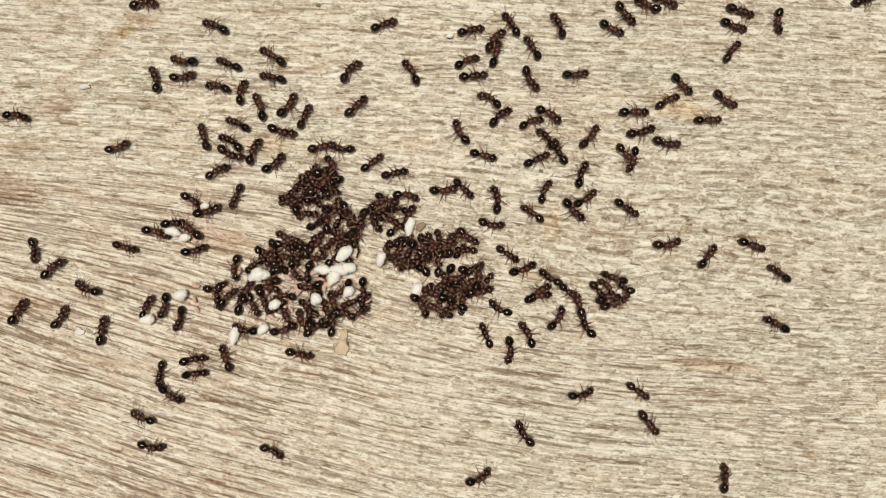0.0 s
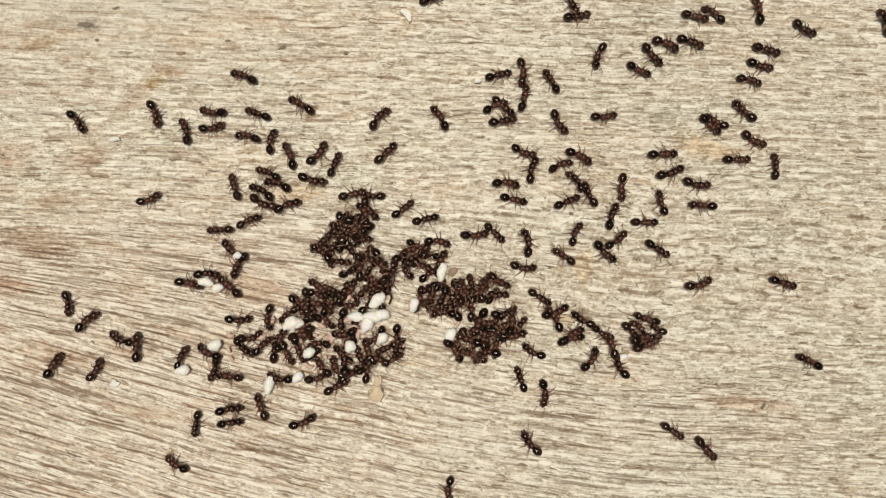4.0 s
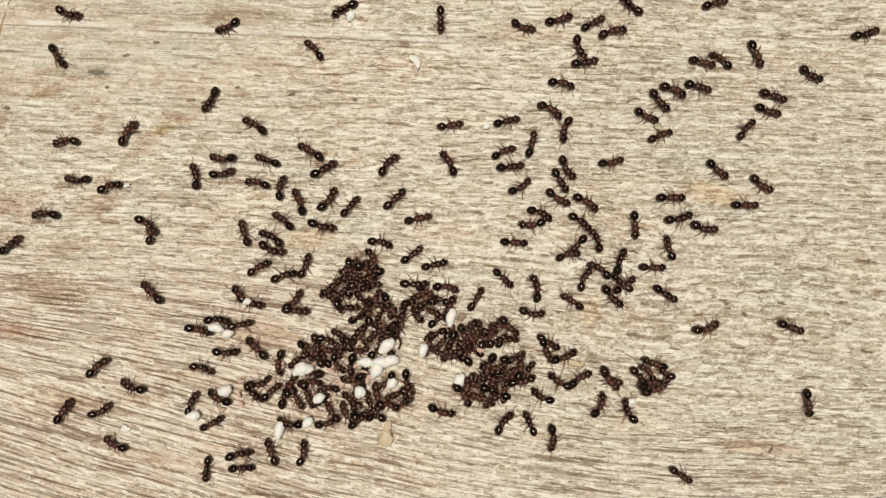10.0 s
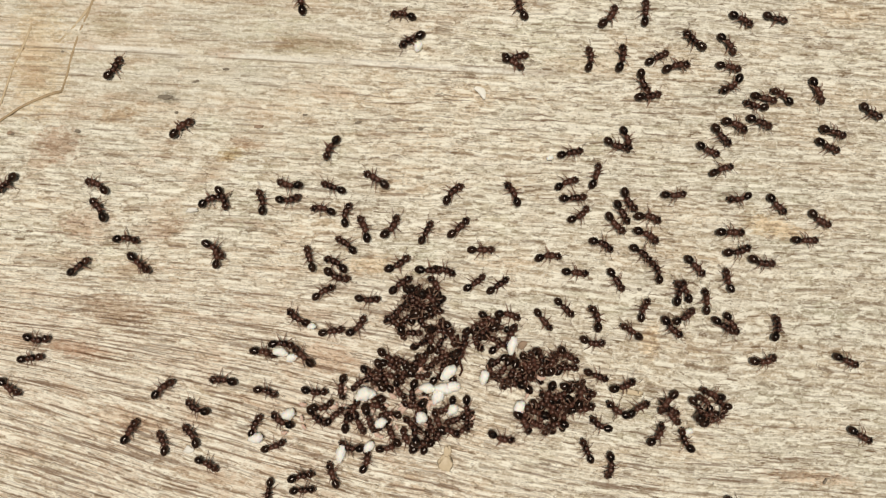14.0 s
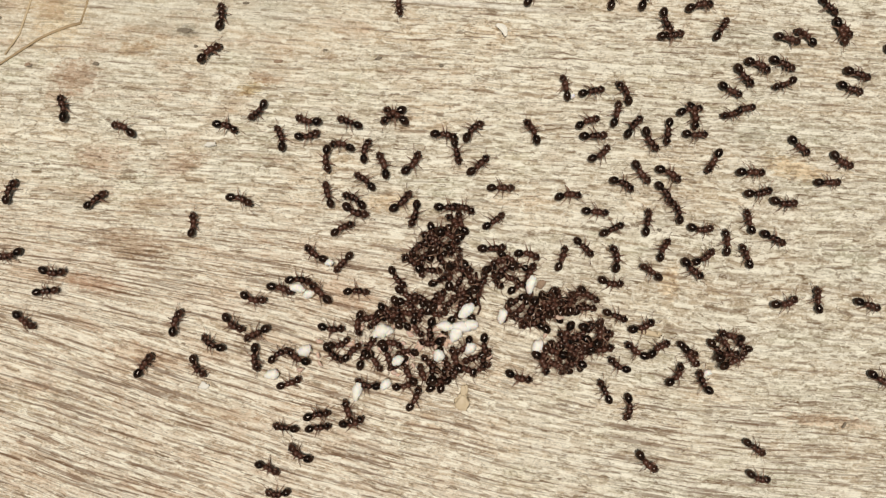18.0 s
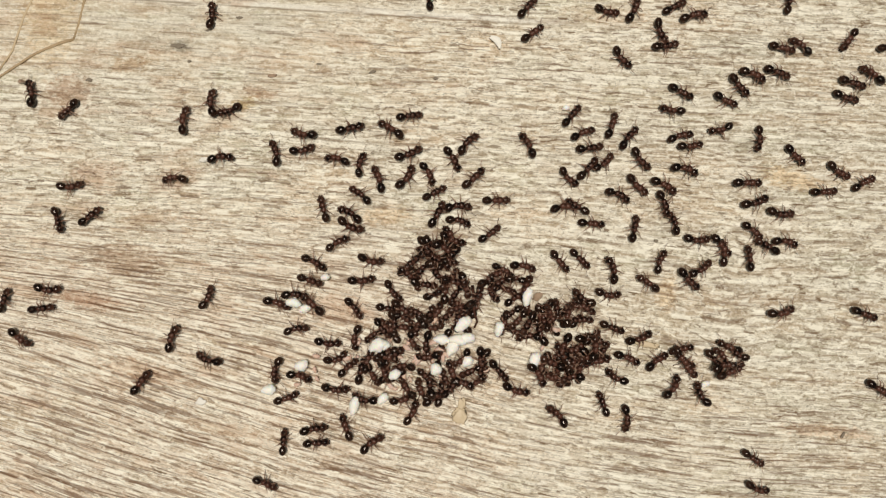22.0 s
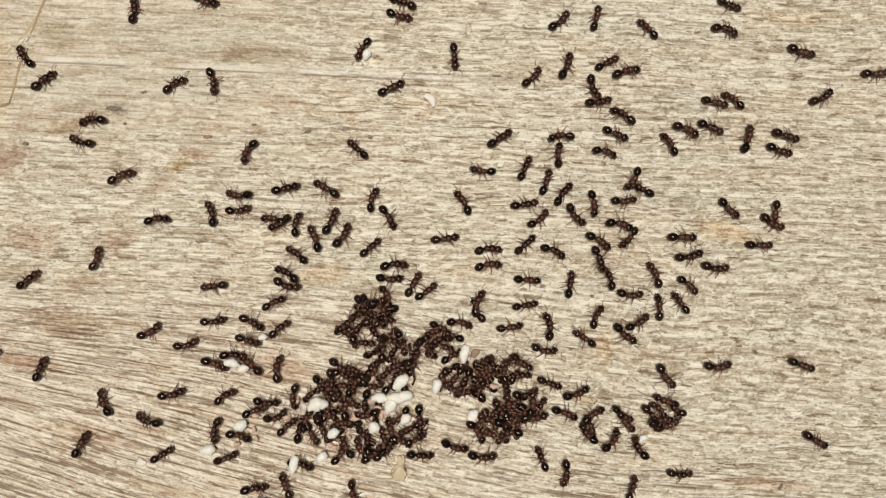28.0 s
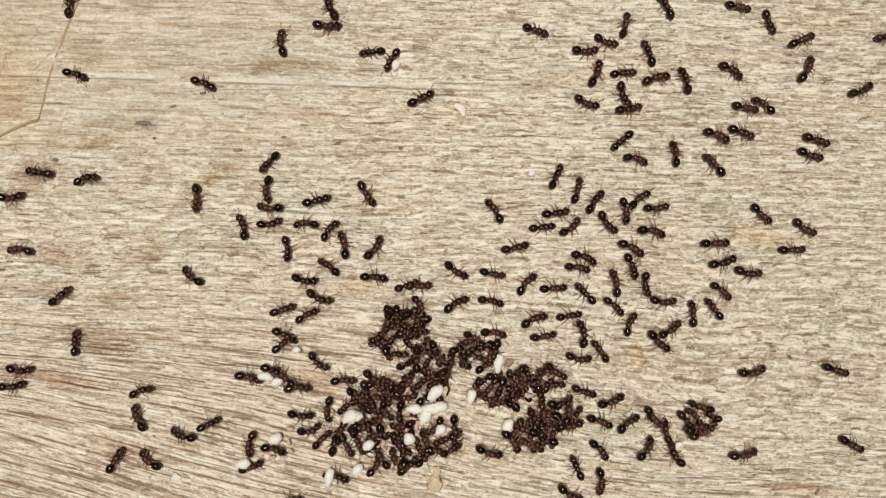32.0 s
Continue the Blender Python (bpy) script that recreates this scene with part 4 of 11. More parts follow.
def curled_flake(x, y, turn):
    bm = bmesh.new()
    rows = []
    for i in range(9):
        u = i / 8
        w = 0.42 * math.sin(math.pi * (0.12 + 0.8 * u)) ** 0.7
        c = Vector((1.9 * (u - 0.5), 0.35 * math.sin(math.pi * u), 0.10 + 0.35 * u * u))
        rows.append([bm.verts.new((c + Vector((0.0, w * s, 0.25 * s * s + d))) * 0.001) for d, ss in ((0.0, (-1, -0.4, 0.4, 1)), (0.09, (1, 0.4, -0.4, -1))) for s in ss])
    for a, b in zip(rows, rows[1:]):
        for k in range(8):
            bm.faces.new((a[k], a[(k + 1) % 8], b[(k + 1) % 8], b[k]))
    bm.faces.new(rows[0][::-1])
    bm.faces.new(rows[-1])
    ob = link("wood_flake", bm, FLAKE)
    ob.matrix_basis = on(x, y, turn)
    return tagged(ob, "small curled cream flake lying on the wood", "flake")


curled_flake(-1.4, 21.7, -50)
blob("scale_husk", -4.5, -24.1, 20, 1.7, 1.9, 0.30, SCALE_SKIN, "round tan papery husk on the wood", "husk", 3)
blob("scale_husk", -4.3, -22.6, 80, 1.5, 0.9, 0.25, SCALE_SKIN, "small tan papery husk beside the heap", "husk", 4)
blob("amber_scrap", 4.6, -9.2, 40, 1.2, 0.8, 0.6, RUST, "small amber scrap in the heap", "scrap", 5)
blob("scale_husk", 18.2, -14.7, -10, 3.0, 0.8, 0.3, SCALE_SKIN, "long pale tan husk among the ants", "husk", 15)
blob("crumb", -51.0, 15.9, 0, 0.9, 0.5, 0.14, CRUMB, "tiny dark crumb on the wood", "crumb", 6)
blob("crumb", -16.3, 17.8, 20, 1.0, 0.5, 0.14, CRUMB, "tiny grey crumb on the wood", "crumb", 7)
blob("crumb", -8.6, 17.2, 0, 0.7, 0.45, 0.14, CRUMB, "tiny dark crumb on the wood", "crumb", 8)
blob("crumb", 42.5, -25.2, 60, 1.1, 0.4, 0.14, CRUMB, "tiny dark crumb on the wood", "crumb", 9)
blob("crumb", -28.6, 17.0, 0, 1.0, 0.45, 0.14, RUST, "tiny rusty crumb on the wood", "crumb", 10)
blob("crumb", 19.0, -2.0, 0, 0.6, 0.5, 0.14, CRUMB, "tiny grey crumb on the wood", "crumb", 12)
blob("crumb", -36.5, 22.4, 10, 1.0, 0.45, 0.14, CRUMB, "tiny brown-grey crumb on the wood", "crumb", 21)
blob("crumb", -38.8, 18.5, 30, 0.5, 0.35, 0.14, CRUMB, "tiny dark crumb on the wood", "crumb", 22)
blob("crumb", -59.3, 15.5, 0, 0.8, 0.5, 0.14, RUST, "tiny rusty crumb on the wood", "crumb", 23)
blob("crumb", -22.9, 18.6, 0, 0.7, 0.35, 0.14, CRUMB, "tiny dark crumb on the wood", "crumb", 24)
blob("crumb", -15.5, 32.4, 0, 0.7, 0.4, 0.14, CRUMB, "tiny dark crumb on the wood", "crumb", 25)
for i, (x, y, turn, long, wide) in enumerate(((-59.2, 15.4, 0, 0.9, 0.5), (-63.0, 21.1, 10, 0.7, 0.45), (-53.0, 25.7, -10, 0.6, 0.4), (-49.9, 29.5, -20, 1.5, 0.6), (-40.2, 20.35, 0, 2.0, 0.7), (-37.6, 31.0, 10, 0.8, 0.5),
                                              (-28.2, 32.5, 0, 0.7, 0.5), (-28.3, 30.3, 0, 1.3, 0.5), (-32.8, 24.0, -5, 1.0, 0.4), (-53.6, 29.2, 15, 0.6, 0.4), (-63.0, 27.0, 0, 1.2, 0.6))):
    blob("crumb", x, y, turn, long, wide, 0.12, CRUMB, "flat grey-brown crumb pressed into the wood", "crumb", 40 + i)
blob("pale_chip", -36.5, 6.5, 10, 1.3, 0.6, 0.3, FLAKE, "small pale wood chip on the wood", "chip", 13)
blob("pale_chip", -36.3, -23.2, 10, 1.2, 0.8, 0.15, FLAKE, "flat pale chip on the wood", "chip", 14)


def thread(name, points, radius, material, label, category, flat=0.7):
    """A thin stalk through points of x, y, z in millimetres."""
    bm = bmesh.new()
    n = len(points)
    lathe(bm, [(mm(p[0]), mm(p[1]), mm(p[2]), mm(radius * (1.15 - 0.5 * i / n))) for i, p in enumerate(points)], 7, flat)
    return tagged(link(name, bm, material), label, category)


thread("rootlet", ((-3.4, -8.0, 0.9), (-3.2, -9.6, 1.3), (-3.1, -11.2, 1.2), (-2.7, -12.4, 0.6), (-3.0, -13.2, 0.2)), 0.17, BODY, "dark thin curved rootlet standing in the heap", "rootlet", 1.0)
thread("straw", ((-46.9, 38.5, 0.10), (-48.4, 34.6, 0.12), (-49.5, 31.9, 0.08), (-50.3, 29.7, 0.10), (-51.0, 28.2, 0.06), (-51.9, 25.2, 0.10), (-52.4, 22.9, 0.07), (-53.05, 20.75, 0.05)), 0.19, STRAW, "thin dry brown straw lying on the wood", "straw", 0.5)
thread("straw", ((-53.05, 20.75, 0.07), (-54.5, 20.35, 0.10), (-56.5, 19.5, 0.07), (-58.2, 18.6, 0.10), (-60.8, 16.8, 0.07), (-62.8, 15.4, 0.08), (-66.4, 13.6, 0.06)), 0.17, STRAW, "thin bent dry brown straw lying on the wood", "straw", 0.5)
thread("straw", ((-45.6, 37.2, 0.06), (-47.7, 34.1, 0.09), (-49.2, 32.1, 0.07), (-50.8, 29.9, 0.16), (-51.9, 28.6, 0.09), (-53.9, 26.5, 0.06)), 0.20, PALE_STRAW, "broad pale straw lying on the wood", "straw", 0.3)
thread("straw", ((-56.9, 29.0, 0.06), (-57.6, 27.0, 0.09), (-58.4, 25.2, 0.06), (-59.2, 23.4, 0.09), (-60.5, 19.2, 0.06), (-62.2, 16.6, 0.07)), 0.17, PALE_STRAW, "fine pale straw lying on the wood", "straw", 0.4)


def fidget(x, y, turn, seed, z=0.0, pitch=0.0, roll=0.0):
    """Small shifts of an ant that stays where it is."""
    r = random.Random(seed)
    rows, t = [(0.0, on(x, y, turn, z, pitch, roll))], r.uniform(1.0, 3.0)
    while t < 31.0:
        rows.append((t, on(x + r.gauss(0, 0.06), y + r.gauss(0, 0.06), turn + r.gauss(0, 3.0), z, pitch, roll)))
        t += r.uniform(1.5, 4.0)
    rows.append((32.0, on(x, y, turn, z, pitch, roll)))
    return rows


def gait(ob, seed):
    """Swings the legs of an ant, in two sets of three, while its keys carry it along."""
    r = random.Random(seed)
    keys = ob.animation_data
    fc = keys.action.layers[0].strips[0].channelbag(keys.action_slot).fcurves
    kx, ky = ([p.co.copy() for p in fc.find("location", index=i).keyframe_points] for i in (0, 1))
    spans = []
    for a, b, c, d in zip(kx, kx[1:], ky, ky[1:]):
        if math.hypot(b.y - a.y, d.y - c.y) > mm(0.9):
            t0, t1 = (a.x - 1) / FPS, (b.x - 1) / FPS
            if spans and t0 - spans[-1][1] < 0.4:
                spans[-1][1] = t1
            else:
                spans.append([t0, t1])
    legs = [c for c in ob.children if c.name.startswith("leg")]
    for k, leg in enumerate(legs):
        rest = leg.matrix_basis.copy()
        rows, side = [(0.0, rest)], 1 if (k // 2 + k % 2) % 2 else -1
        for t0, t1 in spans:
            t, n = max(t0, 0.1), 0
            while t < min(t1, 31.8):
                rows.append((t, rest @ pose(0, 0, 0, 0, 0, side * (14 if n % 2 else -14) if n else 0)))
                t, n = t + 0.2 + r.uniform(0, 0.02), n + 1
        rows.append((32.0, rest))
        if len(rows) > 2:
            walk(leg, rows)


def motions():
    walk(WALKERS[0], [(0, on(-35.50, -47.83, 90)), (10, on(-35.50, -47.83, 90)), (12, on(-43.93, -23.92, 145)), (14, on(-35.79, -21.15, 127)), (14.86, on(-35.18, -19.27, 80)), (15.48, on(-35.10, -17.40, 92)), (16.1, on(-35.29, -15.53, 101)), (16.55, on(-35.57, -14.60, 37)), (17, on(-35.86, -13.66, -27)), (17.9, on(-33.26, -15.28, -32)), (19.1, on(-29.79, -17.44, -32)), (20, on(-27.19, -19.06, -96)), (31, on(-27.19, -19.06, -96)), (32, on(-27.19, -19.06, -96))])
    walk(WALKERS[1], [(0, on(-32.06, -47.83, 90)), (28.38, on(-32.06, -47.83, 90)), (29.65, on(-32.06, -31.35, 90)), (29.88, on(-32.09, -27.72, 90)), (29.94, on(-32.10, -27.11, 35)), (30, on(-32.10, -26.51, -21)), (30.2, on(-32.84, -25.96, 34)), (30.4, on(-33.59, -25.41, 89)), (30.6, on(-34.33, -24.86, 143)), (31.4, on(-37.30, -22.65, 143)), (32, on(-39.53, -21.00, 133))])
    walk(WALKERS[2], [(0, on(-26.58, -47.83, 90)), (17, on(-26.58, -47.83, 90)), (17.5, on(-26.64, -41.93, 135)), (18, on(-26.71, -36.03, 180)), (18.5, on(-26.72, -36.09, 114)), (19, on(-26.73, -36.15, 48)), (20, on(-26.75, -36.26, 5)), (20.06, on(-26.73, -36.92, -42)), (20.12, on(-26.71, -37.59, -88)), (20.35, on(-26.58, -41.58, -88)), (20.83, on(-26.58, -47.83, -90)), (32, on(-26.58, -47.83, -90))])
    walk(WALKERS[3], [(0, on(-20.98, -47.83, 90)), (17, on(-20.98, -47.83, 90)), (18, on(-24.25, -31.08, 145)), (20, on(-21.17, -35.66, 126)), (20.5, on(-21.54, -31.60, 66)), (21, on(-21.90, -27.54, 5)), (22, on(-15.20, -27.47, 35)), (22.5, on(-14.03, -25.97, 55)), (23, on(-13.02, -24.36, 91)), (23.15, on(-12.56, -22.25, 78)), (23.43, on(-11.20, -15.90, 78)), (32, on(-11.20, -15.90, 78))])
    walk(WALKERS[4], [(0, on(-3.17, -47.83, 90)), (17.96, on(-3.17, -47.83, 90)), (18.65, on(-3.17, -38.91, 92)), (18.88, on(-3.31, -35.02, 92)), (19, on(-3.36, -33.73, 89)), (19.41, on(-4.37, -33.43, 160)), (19.61, on(-4.69, -33.29, 109)), (19.8, on(-5.01, -33.15, 58)), (20, on(-5.33, -33.02, 7)), (20.07, on(-5.30, -34.00, -41)), (20.14, on(-5.27, -34.98, -88)), (20.39, on(-5.07, -40.87, -88)), (20.93, on(-5.07, -47.83, -90)), (32, on(-5.07, -47.83, -90))])
    walk(WALKERS[5], [(0, on(5.11, -47.83, 90)), (0.2864, on(5.11, -47.83, 90)), (0.6005, on(5.11, -43.75, 92)), (0.8602, on(4.93, -37.76, 92)), (1, on(4.87, -35.76, 160)), (1.25, on(4.59, -35.61, 216)), (1.5, on(4.31, -35.45, 271)), (32, on(5.11, -47.83, 270))])
    walk(WALKERS[6], [(0, on(8.53, -16.92, 258)), (19.59, on(8.53, -16.92, 258)), (19.86, on(7.27, -22.93, 258)), (20, on(6.85, -24.94, 186)), (20.87, on(6.85, -24.94, 186)), (21.16, on(6.93, -24.54, 127)), (21.44, on(7.01, -24.15, 67)), (22, on(7.46, -23.48, 139)), (23, on(7.46, -23.48, 139)), (23.3, on(7.80, -23.41, 76)), (23.6, on(8.15, -23.33, 13)), (23.8, on(8.49, -23.25, -29)), (24, on(8.84, -23.17, -71)), (24.04, on(8.83, -22.54, -17)), (24.09, on(8.83, -21.90, 37)), (24.13, on(8.82, -21.27, 91)), (24.38, on(8.77, -15.58, 91)), (32, on(8.77, -15.58, 91))])
    walk(WALKERS[7], [(0, on(32.24, -47.83, 90)), (15.83, on(32.24, -47.83, 90)), (16.65, on(32.24, -37.23, 92)), (16.88, on(32.11, -33.29, 92)), (16.94, on(32.09, -32.64, 39)), (17, on(32.07, -31.98, -14)), (22, on(32.07, -31.98, -14)), (22.12, on(32.10, -33.29, -88)), (22.35, on(32.21, -37.21, -88)), (23.17, on(32.21, -47.83, -90)), (32, on(32.21, -47.83, -90))])
    walk(WALKERS[8], [(0, on(30.09, -47.83, 90)), (26.33, on(30.09, -47.83, 90)), (27.65, on(30.09, -30.76, 91)), (27.88, on(30.02, -25.47, 91)), (27.94, on(30.01, -24.58, 46)), (28, on(30.00, -23.70, 1)), (28.06, on(30.01, -24.58, -44)), (28.12, on(30.02, -25.47, -89)), (28.35, on(30.09, -30.76, -89)), (29.67, on(30.09, -47.83, -90)), (32, on(30.09, -47.83, -90))])
    walk(WALKERS[9], [(0, on(-26.94, -36.74, -5)), (3.2, on(-27.17, -36.62, -5)), (3.6, on(-27.30, -38.00, -80)), (4.4, on(-26.68, -47.83, -90)), (32, on(-26.68, -47.83, -90))])
    walk(WALKERS[10], [(0, on(-12.30, -36.71, -27)), (0.1729, on(-12.22, -39.18, -88)), (0.4939, on(-12.00, -46.58, -88)), (0.5898, on(-12.00, -47.83, -90)), (32, on(-12.00, -47.83, -90))])
    walk(WALKERS[11], [(0, on(12.96, -47.83, 90)), (0.3179, on(12.96, -47.83, 90)), (0.65, on(12.96, -43.51, 92)), (0.8775, on(12.86, -40.23, 92)), (1, on(12.83, -39.13, 28)), (1.061, on(12.85, -39.68, -30)), (1.123, on(12.86, -40.23, -88)), (1.35, on(12.96, -43.51, -88)), (1.682, on(12.96, -47.83, -90)), (32, on(12.96, -47.83, -90))])
    walk(WALKERS[12], [(0, on(42.15, -38.32, 92)), (0.5, on(41.88, -38.25, 154)), (1, on(41.62, -38.18, 217)), (1.123, on(41.65, -39.30, 272)), (1.35, on(41.75, -42.66, 272)), (1.748, on(41.75, -47.83, 270)), (32, on(41.75, -47.83, 270))])
    walk(WALKERS[13], [(0, on(-28.26, -33.24, 156)), (3.529, on(-28.26, -33.24, 156)), (4.542, on(-29.67, -31.63, 131)), (5.254, on(-31.05, -30.00, 130)), (6.166, on(-32.42, -28.37, 162)), (10, on(-37.44, -24.94, 150)), (10.73, on(-32.88, -26.45, 110)), (11, on(-33.16, -25.90, 67)), (12, on(-32.19, -20.47, 35)), (13, on(-33.78, -24.71, -28)), (14, on(-33.78, -24.71, -28)), (14.75, on(-33.04, -27.25, -70)), (15.5, on(-31.99, -29.56, -57)), (16.25, on(-30.29, -31.41, -39)), (17, on(-27.95, -32.80, -23)), (22, on(-27.95, -32.80, -23)), (22.6, on(-26.14, -31.31, 39)), (23.4, on(-23.74, -29.34, 39)), (23.7, on(-22.83, -28.59, 114)), (24, on(-21.93, -27.85, 188)), (24.6, on(-21.98, -26.14, 140)), (25.2, on(-22.03, -24.44, 92)), (26.8, on(-22.17, -19.89, 92)), (28, on(-22.27, -16.48, 18)), (28.6, on(-21.13, -14.60, 59)), (29.4, on(-19.61, -12.09, 59)), (30, on(-18.47, -10.21, 55)), (30.5, on(-17.08, -10.92, -19)), (31, on(-15.54, -11.20, 0)), (32, on(-15.54, -11.20, 0))])
    walk(WALKERS[14], [(0, on(-24.81, -30.45, -29)), (0.5, on(-23.52, -32.44, -54)), (1, on(-22.05, -34.29, -99)), (1.35, on(-21.67, -33.55, -48)), (1.7, on(-21.29, -32.81, 2)), (2.049, on(-20.91, -32.06, 53)), (3, on(-19.06, -30.37, -8)), (3.75, on(-14.79, -28.31, 25)), (4.5, on(-10.50, -26.31, 24)), (5.25, on(-6.11, -24.52, 21)), (6, on(-1.66, -22.87, -17)), (7, on(3.34, -21.25, -10)), (8, on(2.34, -20.72, -14)), (30, on(2.34, -20.72, -14)), (31, on(2.21, -20.22, -15)), (32, on(2.21, -20.22, -15))])
    walk(WALKERS[15], [(0, on(12.69, -39.29, 35)), (1, on(14.16, -34.97, 5)), (2, on(13.49, -35.13, -35)), (3, on(14.41, -47.83, -90)), (32, on(14.41, -47.83, -90))])
    walk(WALKERS[16], [(0, on(17.78, -33.79, 123)), (3, on(17.78, -33.79, 123)), (3.75, on(15.05, -31.07, 129)), (4.5, on(13.10, -27.93, 119)), (5.25, on(11.51, -24.60, 108)), (5.625, on(11.13, -22.70, 146)), (6, on(10.76, -20.80, 184)), (6.122, on(10.03, -19.66, 123)), (6.35, on(7.85, -16.24, 123)), (32, on(7.85, -16.24, 123))])
    walk(WALKERS[17], [(0, on(24.69, -28.87, 20)), (1, on(24.92, -28.89, 16)), (2, on(23.80, -28.40, 60)), (2.25, on(24.20, -32.20, -5)), (2.5, on(24.60, -36.00, -70)), (3.2, on(25.34, -47.83, -90)), (32, on(25.34, -47.83, -90))])
    walk(WALKERS[18], [(0, on(31.50, -28.26, -33)), (24, on(31.50, -28.26, -33)), (24.29, on(31.04, -27.79, 23)), (24.58, on(30.59, -27.31, 80)), (24.87, on(30.14, -26.83, 136)), (25.5, on(28.69, -25.56, 147)), (26.13, on(26.95, -24.76, 163)), (27, on(24.96, -24.40, 198)), (27.56, on(24.42, -24.86, 230)), (27.71, on(24.30, -25.07, 179)), (27.85, on(24.19, -25.27, 127)), (28, on(24.07, -25.48, 75)), (28.5, on(22.32, -24.62, 148)), (29, on(20.77, -23.43, 205)), (29.13, on(20.79, -25.34, 271)), (29.38, on(20.84, -31.07, 271)), (30.67, on(20.84, -47.83, 270)), (32, on(20.84, -47.83, 270))])
    walk(WALKERS[19], [(0, on(-38.30, -21.49, 63)), (5.2, on(-38.30, -21.49, 63)), (6, on(-39.05, -20.98, 31)), (11, on(-39.05, -20.98, 31)), (11.31, on(-39.15, -21.28, -34)), (11.62, on(-39.25, -21.57, -100)), (11.82, on(-39.26, -21.88, -175)), (12.03, on(-39.27, -22.19, -250)), (14.86, on(-39.27, -22.19, -250)), (15.72, on(-39.45, -20.51, -269)), (16.1, on(-39.38, -19.66, -323)), (16.48, on(-39.32, -18.82, -376)), (17, on(-39.32, -18.82, -376)), (18, on(-37.13, -20.91, -412)), (19, on(-36.95, -22.22, -431)), (19.21, on(-37.48, -22.26, -489)), (19.43, on(-38.02, -22.30, -547)), (19.62, on(-38.36, -22.19, -490)), (19.81, on(-38.70, -22.07, -433)), (20, on(-39.04, -21.95, -377)), (20.33, on(-37.95, -20.18, -337)), (20.67, on(-36.86, -18.41, -298)), (21.33, on(-35.20, -14.71, -279)), (22, on(-35.58, -10.40, -292)), (22.43, on(-34.46, -10.33, -363)), (23, on(-33.36, -10.52, -352)), (23.21, on(-33.50, -10.01, -314)), (23.41, on(-33.63, -9.51, -275)), (24, on(-33.19, -8.56, -306)), (27, on(-33.19, -8.56, -306)), (27.5, on(-31.94, -8.29, -362)), (28, on(-30.72, -8.65, -341)), (28.5, on(-29.10, -7.70, -328)), (29, on(-27.54, -6.64, -401)), (29.3, on(-25.03, -7.18, -372)), (29.7, on(-21.69, -7.90, -372)), (30, on(-19.18, -8.44, -336)), (31, on(-18.74, -9.14, -397)), (32, on(-18.74, -9.14, -397))])
    walk(WALKERS[20], [(0, on(-33.32, -22.81, 81)), (2.2, on(-33.32, -22.81, 81)), (3, on(-33.50, -23.29, 37)), (3.75, on(-33.45, -19.92, 89)), (4.5, on(-33.34, -16.56, 81)), (5.25, on(-32.39, -13.37, 69)), (6, on(-30.91, -10.28, 47)), (7, on(-31.59, -2.78, 20)), (8, on(-31.66, -9.25, 72)), (8.669, on(-31.66, -9.25, 72)), (9.624, on(-32.49, -7.38, 120)), (10.28, on(-33.65, -5.79, 138)), (11.13, on(-35.46, -4.74, 110)), (13, on(-35.46, -4.74, 110)), (13.3, on(-37.65, -3.39, 148)), (13.7, on(-40.57, -1.58, 148)), (13.8, on(-41.30, -1.13, 206)), (13.9, on(-42.03, -0.68, 263)), (14, on(-42.76, -0.23, 320)), (14.75, on(-41.60, -2.45, 299)), (15.5, on(-40.32, -4.60, 303)), (16.25, on(-38.86, -6.63, 307)), (17, on(-37.31, -8.59, 348)), (17.5, on(-33.65, -12.54, 279)), (18, on(-29.99, -16.49, 210)), (18.5, on(-29.34, -22.59, 264)), (19, on(-28.68, -28.69, 318)), (19.5, on(-25.91, -30.51, 317)), (20, on(-23.93, -33.18, 360)), (20.5, on(-24.74, -33.20, 316)), (21, on(-25.55, -33.22, 360)), (21.5, on(-24.61, -40.52, 315)), (22, on(-23.66, -47.83, 270)), (32, on(-23.66, -47.83, 270))])
    walk(WALKERS[21], [(0, on(-26.20, -27.97, -98)), (6, on(-26.20, -27.97, -98)), (7, on(-22.25, -25.95, -155)), (8, on(-26.20, -27.97, -98)), (17, on(-26.20, -27.97, -98)), (17.67, on(-26.11, -27.88, -157)), (18.33, on(-26.01, -27.78, -216)), (19, on(-25.91, -27.69, -275)), (24, on(-25.91, -27.69, -275)), (24.75, on(-27.26, -25.54, -228)), (25.5, on(-29.14, -24.09, -216)), (26.25, on(-31.07, -22.72, -205)), (26.62, on(-32.29, -22.38, -266)), (27, on(-33.51, -22.03, -328)), (30, on(-33.51, -22.03, -328)), (30.66, on(-33.01, -20.20, -285)), (31.29, on(-32.52, -18.36, -285)), (32, on(-32.05, -16.52, -334))])
